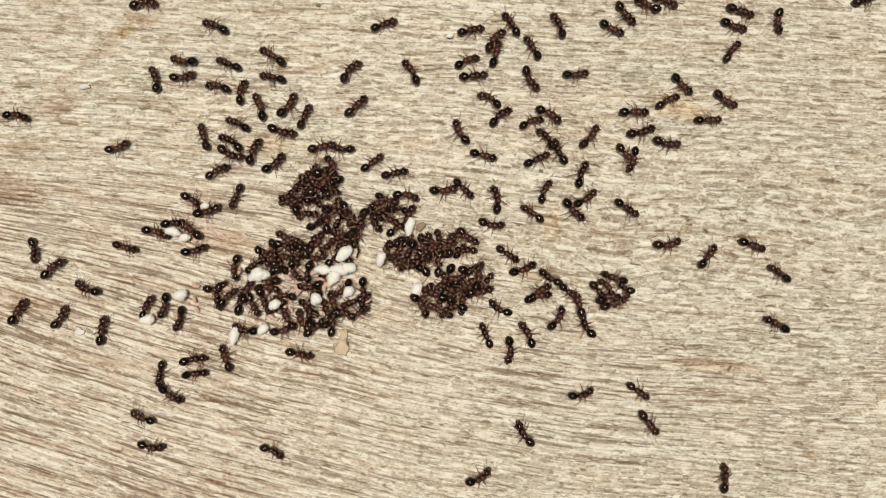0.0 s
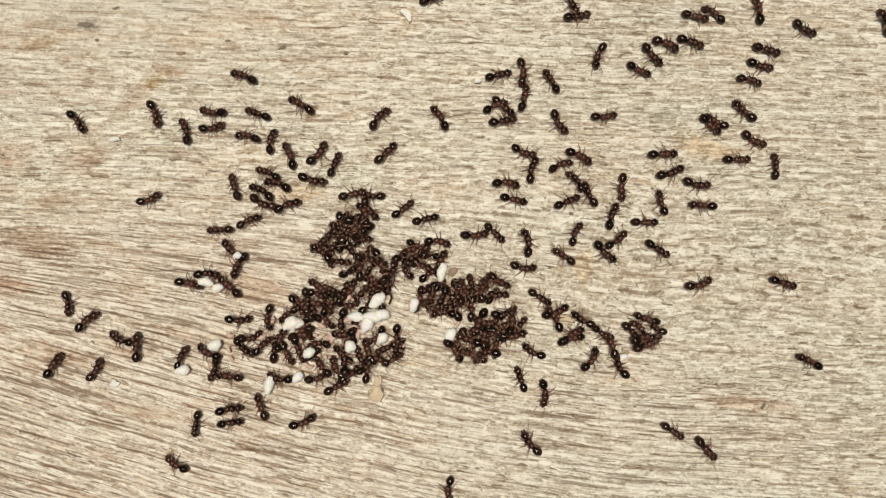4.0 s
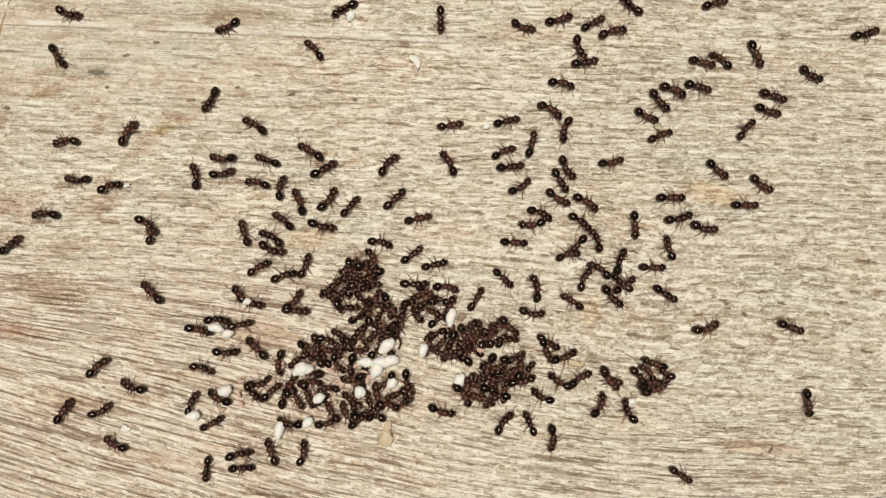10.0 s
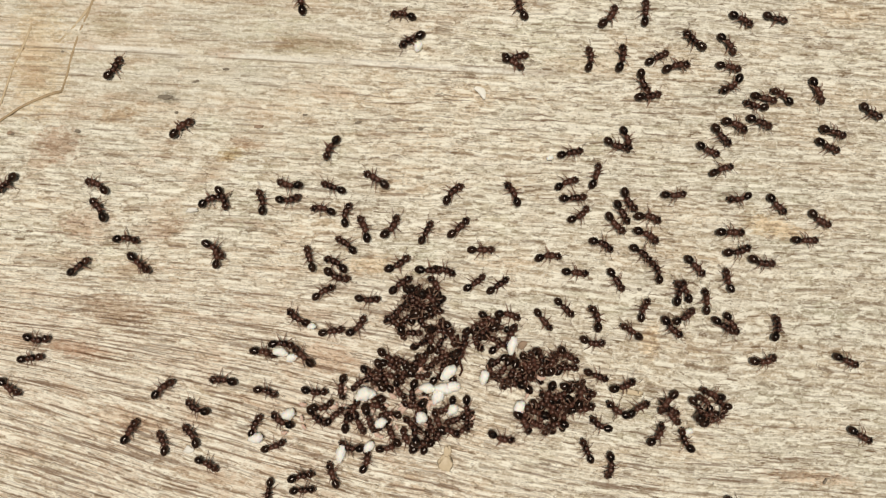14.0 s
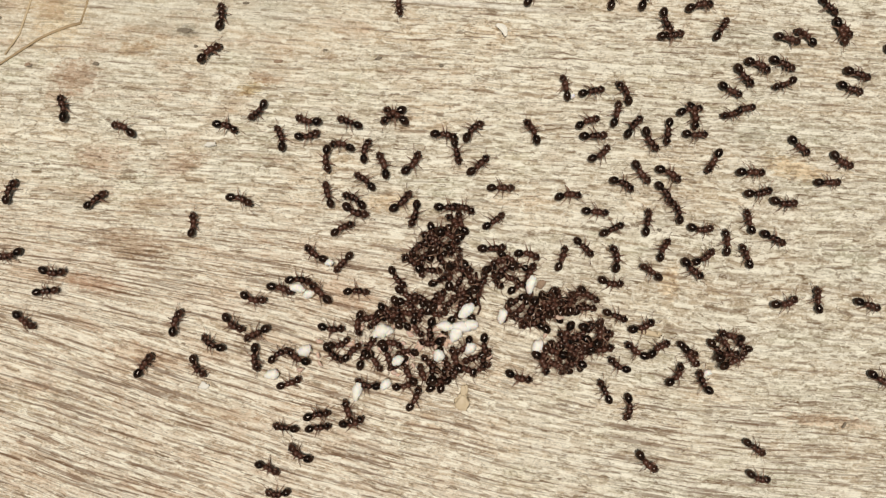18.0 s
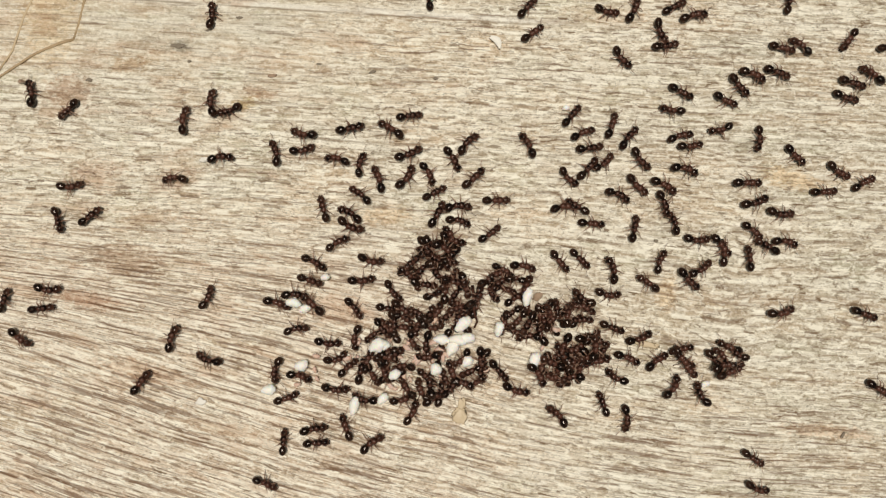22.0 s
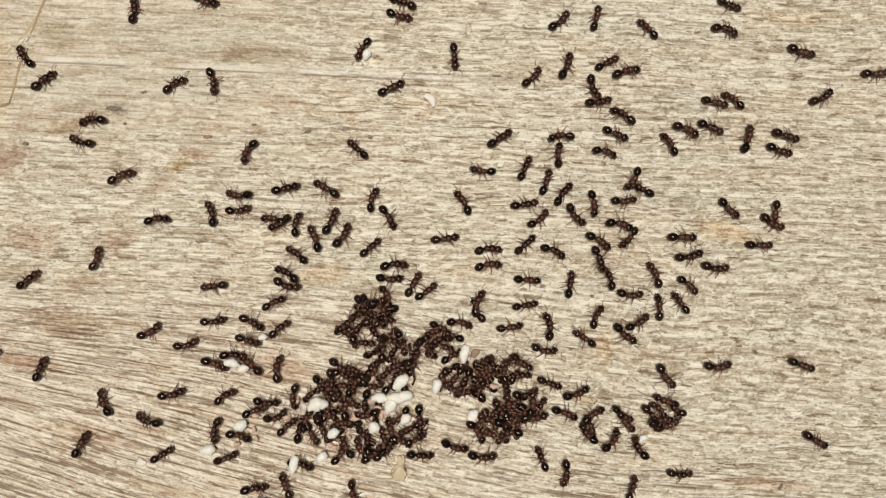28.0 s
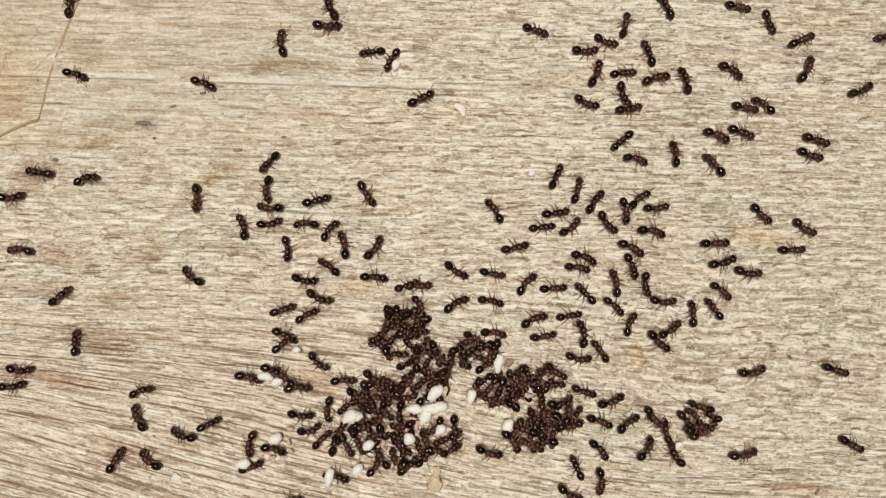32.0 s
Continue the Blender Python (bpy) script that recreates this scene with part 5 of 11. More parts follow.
    walk(WALKERS[22], [(0, on(-23.98, -21.32, -109)), (5.2, on(-23.98, -21.32, -109)), (5.6, on(-24.00, -21.50, -62)), (6, on(-24.01, -21.67, -15)), (6.45, on(-25.47, -17.55, 47)), (6.9, on(-26.92, -13.43, 109)), (8.1, on(-30.81, -2.44, 109)), (9, on(-33.72, 5.80, 122)), (10, on(-42.28, 7.08, 175)), (11, on(-37.74, 7.57, 149)), (11.5, on(-38.05, 6.47, 197)), (12, on(-38.35, 5.37, 245)), (13, on(-39.20, 9.10, 287)), (13.5, on(-35.78, 9.34, 351)), (14, on(-32.60, 8.05, 291)), (14.44, on(-32.40, 8.97, 360)), (14.87, on(-32.20, 9.88, 428)), (15.47, on(-31.25, 11.41, 413)), (15.87, on(-30.63, 12.09, 371)), (16.27, on(-30.01, 12.77, 328)), (17, on(-30.01, 12.77, 328)), (17.79, on(-30.62, 11.01, 255)), (18.19, on(-30.75, 10.40, 200)), (18.6, on(-30.88, 9.79, 146)), (19, on(-31.00, 9.18, 91)), (20, on(-31.00, 9.18, 91)), (20.5, on(-31.06, 9.54, 113)), (21, on(-30.64, 8.71, 137)), (22, on(-33.69, 12.42, 198)), (22.5, on(-34.56, 10.55, 237)), (23, on(-35.94, 9.02, 205)), (23.3, on(-38.50, 8.11, 200)), (23.7, on(-41.92, 6.88, 200)), (23.8, on(-42.78, 6.58, 259)), (23.9, on(-43.63, 6.27, 319)), (24, on(-44.49, 5.97, 379)), (24.78, on(-44.49, 5.97, 379)), (25.9, on(-44.00, 8.40, 442)), (27, on(-43.84, 10.87, 507)), (27.5, on(-43.56, 13.52, 453)), (28, on(-44.07, 16.12, 520)), (28.5, on(-45.94, 15.35, 580)), (28.67, on(-46.30, 14.78, 631)), (28.83, on(-46.66, 14.21, 682)), (29, on(-47.03, 13.64, 733)), (31, on(-47.03, 13.64, 733)), (32, on(-47.03, 13.64, 733))])
    walk(WALKERS[23], [(0, on(-22.25, -47.83, 90)), (17, on(-22.25, -47.83, 90)), (19, on(-22.25, -47.83, 90)), (29.35, on(-22.25, -47.83, 90)), (30.65, on(-22.25, -30.91, 90)), (30.88, on(-22.26, -27.23, 90)), (31, on(-22.27, -26.00, 13)), (31.06, on(-22.27, -26.61, -38)), (31.12, on(-22.26, -27.23, -90)), (31.35, on(-22.25, -30.91, -90)), (32, on(-22.25, -39.36, -90))])
    walk(WALKERS[24], [(0, on(-18.37, -25.69, 110)), (11, on(-18.37, -25.69, 110)), (11.5, on(-20.40, -25.80, 152)), (12, on(-22.43, -25.91, 195)), (12.5, on(-20.40, -25.80, 152)), (13, on(-18.37, -25.69, 110)), (29, on(-18.37, -25.69, 110)), (29.8, on(-18.38, -24.96, 105)), (30.24, on(-18.74, -24.32, 117)), (31, on(-18.74, -24.32, 117)), (31.06, on(-18.74, -25.14, 194)), (31.12, on(-18.73, -25.96, 270)), (31.35, on(-18.71, -30.89, 270)), (32, on(-18.71, -39.34, 270))])
    walk(WALKERS[25], [(0, on(-16.23, -22.35, 165)), (26.2, on(-16.23, -22.35, 165)), (26.47, on(-16.31, -22.55, 224)), (26.73, on(-16.39, -22.74, 284)), (27, on(-16.47, -22.94, 343)), (31, on(-16.47, -22.94, 343)), (32, on(-16.47, -22.94, 343))])
    walk(WALKERS[26], [(0, on(-7.87, -17.49, 249)), (16.65, on(-7.87, -17.49, 249)), (16.88, on(-9.68, -22.19, 249)), (16.92, on(-9.88, -22.71, 308)), (16.96, on(-10.08, -23.23, 368)), (17, on(-10.28, -23.75, 427)), (22, on(-10.28, -23.75, 427)), (22.27, on(-10.07, -24.05, 371)), (22.54, on(-9.87, -24.35, 316)), (22.69, on(-9.67, -24.47, 256)), (22.85, on(-9.47, -24.60, 196)), (23, on(-9.27, -24.73, 136)), (23.28, on(-9.36, -25.25, 191)), (23.57, on(-9.46, -25.76, 246)), (24, on(-10.09, -26.60, 288)), (31, on(-10.09, -26.60, 288)), (31.12, on(-10.08, -27.66, 270)), (31.35, on(-10.07, -30.85, 270)), (32, on(-10.07, -39.30, 270))])
    walk(WALKERS[27], [(0, on(-11.50, -22.18, 25)), (6, on(-11.50, -22.18, 25)), (7, on(-13.60, -27.82, 0)), (8, on(-11.50, -22.18, 25)), (27.2, on(-11.50, -22.18, 25)), (28, on(-11.67, -21.67, 66)), (31, on(-11.67, -21.67, 66)), (32, on(-11.67, -21.67, 66))])
    walk(WALKERS[28], [(0, on(-9.41, -24.98, -9)), (1.5, on(-9.49, -25.01, 28)), (1.75, on(-9.44, -25.02, 71)), (2, on(-9.38, -25.04, 114)), (3.355, on(-10.23, -23.44, 91)), (4.206, on(-8.63, -22.99, 22)), (4.958, on(-7.18, -22.18, 60)), (6, on(-7.18, -22.18, 60)), (6.667, on(-11.20, -18.64, 128)), (7.333, on(-13.41, -14.26, 103)), (8, on(-13.38, -8.84, 154)), (8.445, on(-13.38, -8.84, 154)), (9.086, on(-14.37, -8.54, 172)), (9.267, on(-14.72, -8.55, 114)), (9.447, on(-15.06, -8.55, 55)), (9.628, on(-15.41, -8.56, -4)), (11, on(-15.41, -8.56, -4)), (11.12, on(-14.48, -9.21, -35)), (11.35, on(-11.68, -11.17, -35)), (32, on(-11.68, -11.17, -35))])
    walk(WALKERS[29], [(0, on(-5.61, -21.10, 92)), (1, on(-5.61, -21.10, 92)), (2, on(1.97, -20.78, 165)), (3, on(-5.61, -21.10, 92)), (9.638, on(-5.61, -21.10, 92)), (9.895, on(-5.93, -21.15, 141)), (10.15, on(-6.25, -21.20, 190)), (10.36, on(-6.56, -21.27, 136)), (10.56, on(-6.87, -21.33, 82)), (22, on(-6.87, -21.33, 82)), (24, on(-6.25, -21.45, 42)), (28, on(-6.25, -21.45, 42)), (28.28, on(-6.68, -21.38, 105)), (28.55, on(-7.11, -21.32, 168)), (29, on(-7.94, -21.09, 119)), (29.12, on(-8.08, -20.36, 101)), (29.35, on(-8.51, -18.18, 101)), (32, on(-8.51, -18.18, 101))])
    walk(WALKERS[30], [(0, on(2.07, -12.48, 267)), (7.582, on(2.07, -12.48, 267)), (7.854, on(1.79, -18.75, 267)), (8, on(1.70, -20.84, 345)), (8.5, on(4.66, -21.85, 350)), (9, on(7.78, -21.91, 406)), (10, on(9.77, -21.85, 410)), (11, on(9.02, -17.36, 435)), (32, on(9.02, -17.36, 435))])
    walk(WALKERS[31], [(0, on(17.93, -21.68, 121)), (0.5102, on(19.07, -20.95, 50)), (1, on(19.59, -19.69, 47)), (1.5, on(19.53, -19.72, 47)), (2, on(19.61, -19.74, 56)), (2.926, on(18.76, -17.50, 115)), (3.699, on(17.59, -15.49, 122)), (4.673, on(16.28, -13.56, 126)), (6, on(16.28, -13.56, 126)), (6.668, on(15.65, -13.41, 169)), (6.877, on(15.32, -13.36, 232)), (7.086, on(15.00, -13.32, 295)), (9.5, on(15.03, -13.34, 295)), (10, on(14.96, -13.32, 295)), (11.5, on(16.67, -13.78, 338)), (12, on(16.75, -13.84, 334)), (13, on(19.74, -15.09, 331)), (13.09, on(18.42, -15.15, 257)), (13.18, on(17.11, -15.22, 183)), (13.53, on(9.21, -15.59, 183)), (32, on(9.21, -15.59, 183))])
    walk(WALKERS[32], [(0, on(32.86, -32.11, 310)), (3.1, on(33.12, -32.27, 310)), (6, on(45.20, -21.94, 358)), (7.097, on(46.87, -20.20, 400)), (7.549, on(47.87, -19.53, 339)), (8, on(48.88, -18.86, 278)), (8.097, on(50.26, -18.86, 319)), (8.193, on(51.64, -18.86, 360)), (8.552, on(59.93, -18.84, 360)), (9.031, on(66.15, -18.84, 360)), (32, on(66.15, -18.84, 360))])
    walk(WALKERS[33], [(0, on(-68.92, -12.41, 360)), (11, on(-68.92, -12.41, 360)), (12, on(-55.69, -12.27, 370)), (14, on(-55.88, -12.22, 369)), (24.96, on(-55.88, -12.22, 369)), (26.07, on(-53.45, -12.26, 362)), (26.87, on(-51.03, -12.09, 367)), (28, on(-48.63, -11.69, 426)), (28.84, on(-49.04, -10.72, 484)), (29.38, on(-49.79, -9.98, 418)), (31, on(-49.79, -9.98, 418)), (31.5, on(-48.48, -8.46, 428)), (32, on(-48.40, -6.46, 445))])
    walk(WALKERS[34], [(0, on(-68.92, -16.07, 360)), (13.26, on(-68.92, -16.07, 360)), (13.65, on(-63.83, -16.07, 361)), (13.88, on(-59.76, -15.97, 361)), (14, on(-58.41, -15.94, 327)), (22, on(-58.41, -15.94, 327)), (22.06, on(-59.25, -15.96, 254)), (22.12, on(-60.08, -15.98, 182)), (22.35, on(-65.11, -16.12, 182)), (22.64, on(-68.92, -16.12, 180)), (32, on(-68.92, -16.12, 180))])
    walk(WALKERS[35], [(0, on(-68.92, -11.50, 360)), (20, on(-68.92, -11.50, 360)), (21, on(-60.71, -21.12, 345)), (21.5, on(-60.55, -16.25, 388)), (22, on(-60.40, -11.37, 431)), (22.06, on(-61.00, -11.39, 486)), (22.12, on(-61.61, -11.40, 542)), (22.35, on(-65.23, -11.50, 542)), (22.63, on(-68.92, -11.50, 540)), (32, on(-68.92, -11.50, 540))])
    walk(WALKERS[36], [(0, on(-41.75, -13.53, -83)), (6, on(-41.75, -13.53, -83)), (6.5, on(-41.90, -13.14, -10)), (7, on(-42.05, -11.89, 7)), (8, on(-33.83, -12.54, -18)), (8.5, on(-30.15, -13.69, -23)), (9, on(-26.75, -15.54, -18)), (17, on(-26.75, -15.54, -18)), (17.5, on(-26.94, -17.18, 24)), (18, on(-27.13, -18.82, 30)), (18.5, on(-26.43, -16.73, 109)), (19, on(-25.73, -14.65, 151)), (19.2, on(-25.41, -14.52, 95)), (19.4, on(-25.10, -14.39, 39)), (20, on(-24.72, -13.83, 9)), (21, on(-20.31, -11.84, -30)), (22, on(-24.72, -13.83, 9)), (27, on(-24.72, -13.83, 9)), (27.21, on(-24.95, -13.94, -43)), (27.42, on(-25.18, -14.04, -94)), (27.62, on(-25.41, -14.14, -145)), (27.75, on(-25.59, -14.32, -87)), (27.87, on(-25.77, -14.50, -29)), (28, on(-25.95, -14.68, 29)), (28.15, on(-27.34, -14.58, 102)), (28.3, on(-28.73, -14.48, 176)), (28.7, on(-32.43, -14.22, 176)), (29, on(-35.21, -14.02, 142)), (30.13, on(-37.15, -12.69, 150)), (31, on(-39.25, -11.63, 157)), (31.52, on(-39.86, -11.91, 213)), (31.68, on(-40.03, -12.06, 267)), (31.84, on(-40.20, -12.21, 321)), (32, on(-40.37, -12.36, 375))])
    walk(WALKERS[37], [(0, on(-39.54, -15.46, 38)), (16.2, on(-39.54, -15.46, 38)), (17, on(-39.94, -15.39, 70)), (27, on(-39.94, -15.39, 70)), (28, on(-40.83, -15.72, 108)), (31, on(-40.83, -15.72, 108)), (32, on(-40.83, -15.72, 108))])
    walk(WALKERS[38], [(0, on(-30.82, -12.81, -13)), (0.9, on(-28.27, -15.59, -47)), (1.5, on(-28.10, -15.87, -47)), (2, on(-27.99, -15.80, -47)), (2.55, on(-23.59, -20.68, -117)), (3, on(-22.32, -22.07, -186)), (8, on(-22.32, -22.07, -186)), (8.482, on(-23.43, -22.56, -175)), (8.741, on(-24.01, -22.41, -230)), (9, on(-24.60, -22.26, -284)), (11, on(-25.68, -22.38, -337)), (30, on(-25.68, -22.38, -337)), (30.26, on(-26.04, -22.34, -271)), (30.53, on(-26.39, -22.30, -205)), (30.76, on(-26.65, -22.05, -272)), (31, on(-26.91, -21.80, -338)), (32, on(-26.91, -21.80, -338))])
    walk(WALKERS[39], [(0, on(-28.11, -19.82, 64)), (14, on(-28.11, -19.82, 64)), (14.75, on(-25.83, -17.23, 48)), (15.5, on(-23.54, -14.66, 43)), (16.25, on(-20.82, -12.53, 38)), (17, on(-18.10, -10.42, 50)), (18, on(-17.87, -10.80, -1)), (19, on(-17.64, -11.18, -52)), (22, on(-17.64, -11.18, -52)), (23, on(-18.24, -10.50, 3)), (23.31, on(-18.29, -10.19, 50)), (23.62, on(-18.33, -9.88, 97)), (23.74, on(-18.36, -9.68, 38)), (23.87, on(-18.38, -9.47, -22)), (24, on(-18.40, -9.27, -81)), (24.68, on(-18.40, -9.27, -81)), (24.97, on(-18.85, -9.33, -136)), (25.26, on(-19.29, -9.40, -191)), (25.5, on(-19.68, -9.17, -247)), (25.74, on(-20.07, -8.94, -303)), (27, on(-20.07, -8.94, -303)), (27.5, on(-19.41, -7.74, -284)), (28, on(-19.40, -6.37, -323)), (30, on(-19.40, -6.37, -323)), (30.2, on(-17.04, -7.95, -394)), (30.57, on(-9.95, -12.69, -394)), (32, on(-9.95, -12.69, -394))])
    walk(WALKERS[40], [(0, on(-25.88, -19.80, -107)), (1, on(-25.88, -19.80, -107)), (2, on(-25.38, -19.55, -160)), (3, on(-24.88, -19.30, -213)), (9, on(-24.88, -19.30, -213)), (11, on(-24.88, -19.30, -213)), (19, on(-24.88, -19.30, -213)), (19.33, on(-24.62, -19.39, -268)), (19.67, on(-24.37, -19.48, -322)), (20, on(-24.11, -19.57, -377)), (31, on(-24.11, -19.57, -377)), (32, on(-24.11, -19.57, -377))])
    walk(WALKERS[41], [(0, on(-22.43, -12.93, 17)), (0.2429, on(-22.04, -13.49, -22)), (0.4858, on(-21.65, -14.04, -61)), (1, on(-21.12, -15.29, 3)), (8, on(-21.12, -15.29, 3)), (8.2, on(-21.31, -14.83, 65)), (8.4, on(-21.50, -14.37, 127)), (8.7, on(-21.89, -14.06, 54)), (9, on(-22.28, -13.75, -18)), (11, on(-24.86, -13.73, 27)), (11.5, on(-24.65, -14.12, 50)), (11.75, on(-24.69, -13.98, 99)), (12, on(-24.73, -13.85, 148)), (12.53, on(-26.40, -13.01, 108)), (13, on(-26.97, -12.90, 57)), (13.25, on(-25.41, -13.53, 17)), (13.5, on(-23.84, -14.17, -23)), (14, on(-20.77, -15.57, -2)), (31, on(-20.77, -15.57, -2)), (32, on(-20.77, -15.57, -2))])
    walk(WALKERS[42], [(0, on(-19.53, -18.44, -84)), (1, on(-19.53, -18.44, -84)), (3, on(-20.46, -18.76, -36)), (18.2, on(-20.46, -18.76, -36)), (18.47, on(-20.08, -18.73, 23)), (18.73, on(-19.70, -18.71, 82)), (19, on(-19.32, -18.68, 142)), (19.06, on(-18.52, -18.43, 80)), (19.12, on(-17.72, -18.18, 17)), (19.35, on(-12.93, -16.69, 17)), (32, on(-12.93, -16.69, 17))])
    walk(WALKERS[43], [(0, on(-12.13, -14.03, 115)), (17, on(-12.13, -14.03, 115)), (19, on(-12.13, -14.03, 115)), (19.65, on(-12.13, -14.03, 115)), (19.88, on(-13.12, -11.88, 115)), (19.94, on(-13.28, -11.52, 49)), (20, on(-13.45, -11.16, -17)), (24, on(-13.45, -11.16, -17)), (24.12, on(-13.12, -11.88, -65)), (24.35, on(-12.13, -14.03, -65)), (32, on(-12.13, -14.03, -65))])
    walk(WALKERS[44], [(0, on(-13.80, -15.90, 151)), (17, on(-13.80, -15.90, 151)), (18, on(-16.18, -14.04, 195)), (19, on(-13.80, -15.90, 151)), (20, on(-13.80, -15.90, 151)), (21, on(-16.42, -14.15, 190)), (22, on(-13.80, -15.90, 151)), (23.65, on(-13.80, -15.90, 151)), (23.88, on(-15.89, -14.76, 151)), (24, on(-16.59, -14.38, 204)), (25.41, on(-16.59, -14.38, 204)), (26.44, on(-17.90, -12.62, 135)), (27.36, on(-19.66, -11.30, 79)), (28, on(-19.66, -11.30, 79)), (28.5, on(-19.61, -11.67, 40)), (29, on(-19.56, -12.04, 1)), (29.39, on(-19.56, -12.04, 1)), (29.58, on(-19.83, -12.07, 60)), (29.77, on(-20.09, -12.10, 119)), (29.96, on(-20.36, -12.13, 178)), (30.11, on(-20.63, -12.09, 119)), (30.27, on(-20.89, -12.04, 60)), (30.42, on(-21.15, -11.99, 0)), (31, on(-21.15, -11.99, 0)), (32, on(-21.15, -11.99, 0))])
    walk(WALKERS[45], [(0, on(-13.32, -16.10, 262)), (8.513, on(-13.32, -16.10, 262)), (8.83, on(-14.36, -23.33, 262)), (8.915, on(-14.53, -24.53, 214)), (9, on(-14.70, -25.74, 166)), (9.085, on(-14.53, -24.53, 124)), (9.17, on(-14.36, -23.33, 82)), (10, on(-14.41, -25.82, 82)), (16, on(-14.11, -23.17, 82)), (18, on(-17.80, -27.03, 20)), (19, on(-13.96, -21.84, 82)), (32, on(-13.32, -16.10, 82))])
    walk(WALKERS[46], [(0, on(5.41, -12.26, 230)), (20, on(5.41, -12.26, 230)), (21, on(1.67, -25.05, 275)), (21.5, on(0.93, -21.74, 271)), (22, on(0.19, -18.43, 312)), (22.45, on(0.19, -18.43, 312)), (22.64, on(0.07, -18.18, 368)), (22.83, on(-0.04, -17.93, 425)), (23.02, on(-0.16, -17.68, 481)), (23.5, on(-0.66, -17.01, 500)), (24, on(-0.66, -17.01, 500)), (24.59, on(-1.60, -17.51, 539)), (25.17, on(-2.54, -18.01, 578)), (25.84, on(-3.85, -19.54, 598)), (27, on(-4.73, -21.46, 567)), (27.25, on(-4.02, -21.62, 641)), (27.49, on(-3.31, -21.79, 715)), (28, on(-1.86, -21.73, 719)), (28.07, on(-2.77, -21.30, 797)), (28.14, on(-3.68, -20.86, 874)), (28.4, on(-9.13, -18.26, 874)), (32, on(-9.13, -18.26, 874))])
    walk(WALKERS[47], [(0, on(4.56, -12.68, 224)), (18.6, on(4.56, -12.68, 224)), (18.86, on(0.27, -16.77, 224)), (18.93, on(-0.44, -17.46, 301)), (19, on(-1.16, -18.14, 379)), (20, on(-1.16, -18.14, 379)), (20.34, on(-1.35, -17.90, 434)), (20.69, on(-1.55, -17.65, 489)), (20.89, on(-1.75, -17.41, 549)), (21.1, on(-1.96, -17.17, 608)), (22, on(-1.96, -17.17, 608)), (22.16, on(-4.17, -17.34, 544)), (22.44, on(-10.79, -17.86, 544)), (32, on(-10.79, -17.86, 544))])
    walk(WALKERS[48], [(0, on(7.20, -11.32, 15)), (8.149, on(7.20, -11.32, 15)), (8.702, on(19.54, -8.03, 15)), (8.851, on(21.59, -7.49, 58)), (9, on(23.65, -6.94, 102)), (10, on(21.36, -3.16, 150)), (11, on(24.43, -1.91, 130)), (13, on(24.43, -1.91, 130)), (16.2, on(24.43, -1.91, 130)), (16.6, on(24.19, -1.86, 66)), (17, on(23.95, -1.81, 2)), (26.2, on(23.95, -1.81, 2)), (27, on(23.62, -1.84, 0)), (31, on(23.62, -1.84, 0)), (32, on(23.62, -1.84, 0))])
    walk(WALKERS[49], [(0, on(6.90, -13.49, 93)), (7.65, on(6.90, -13.49, 93)), (7.878, on(6.68, -8.99, 93)), (8, on(6.61, -7.49, 50)), (9, on(6.61, -7.49, 50)), (11, on(6.27, -6.41, 69)), (13.2, on(6.27, -6.41, 69)), (13.6, on(6.71, -6.26, 9)), (14, on(7.14, -6.10, -50)), (16.2, on(7.14, -6.10, -50)), (16.6, on(7.11, -5.99, 12)), (17, on(7.07, -5.87, 73)), (19, on(7.07, -5.87, 73)), (19.5, on(7.15, -5.39, 12)), (20, on(7.23, -4.91, -49)), (23, on(7.23, -4.91, -49)), (23.48, on(7.01, -5.61, -107)), (24, on(6.79, -6.32, -111)), (25.31, on(6.79, -6.32, -111)), (25.61, on(7.24, -6.49, -59)), (25.92, on(7.69, -6.66, -8)), (26.43, on(8.65, -6.57, -46)), (27, on(8.65, -6.57, -46)), (28, on(8.95, -5.95, 10)), (31, on(8.95, -5.95, 10)), (32, on(8.95, -5.95, 10))])
    walk(WALKERS[50], [(0, on(0.87, -7.17, 55)), (1, on(0.87, -7.17, 55)), (2, on(-1.48, -5.14, 0)), (3, on(0.87, -7.17, 55)), (6, on(0.87, -7.17, 55)), (7, on(-1.50, -5.20, 0)), (8, on(0.87, -7.17, 55)), (10, on(-1.04, -5.25, 0)), (11, on(0.87, -7.17, 55)), (17, on(0.87, -7.17, 55)), (18, on(-1.43, -5.03, 5)), (19, on(0.87, -7.17, 55)), (19.16, on(0.87, -7.17, 55)), (19.71, on(8.01, 3.19, 55)), (20, on(10.39, 6.64, 50)), (24, on(10.39, 6.64, 50)), (24.75, on(8.33, 8.92, 122)), (25.5, on(7.37, 11.50, 102)), (26.25, on(7.22, 14.31, 89)), (27, on(7.43, 17.23, 35)), (28, on(7.43, 17.23, 35)), (28.6, on(12.31, 22.03, 45)), (29.4, on(18.82, 28.43, 45)), (29.7, on(21.26, 30.83, 94)), (30, on(23.70, 33.23, 143)), (30.37, on(23.70, 33.23, 143)), (30.88, on(23.67, 33.87, 80)), (31.29, on(23.92, 34.46, 121)), (32, on(23.92, 34.46, 121))])
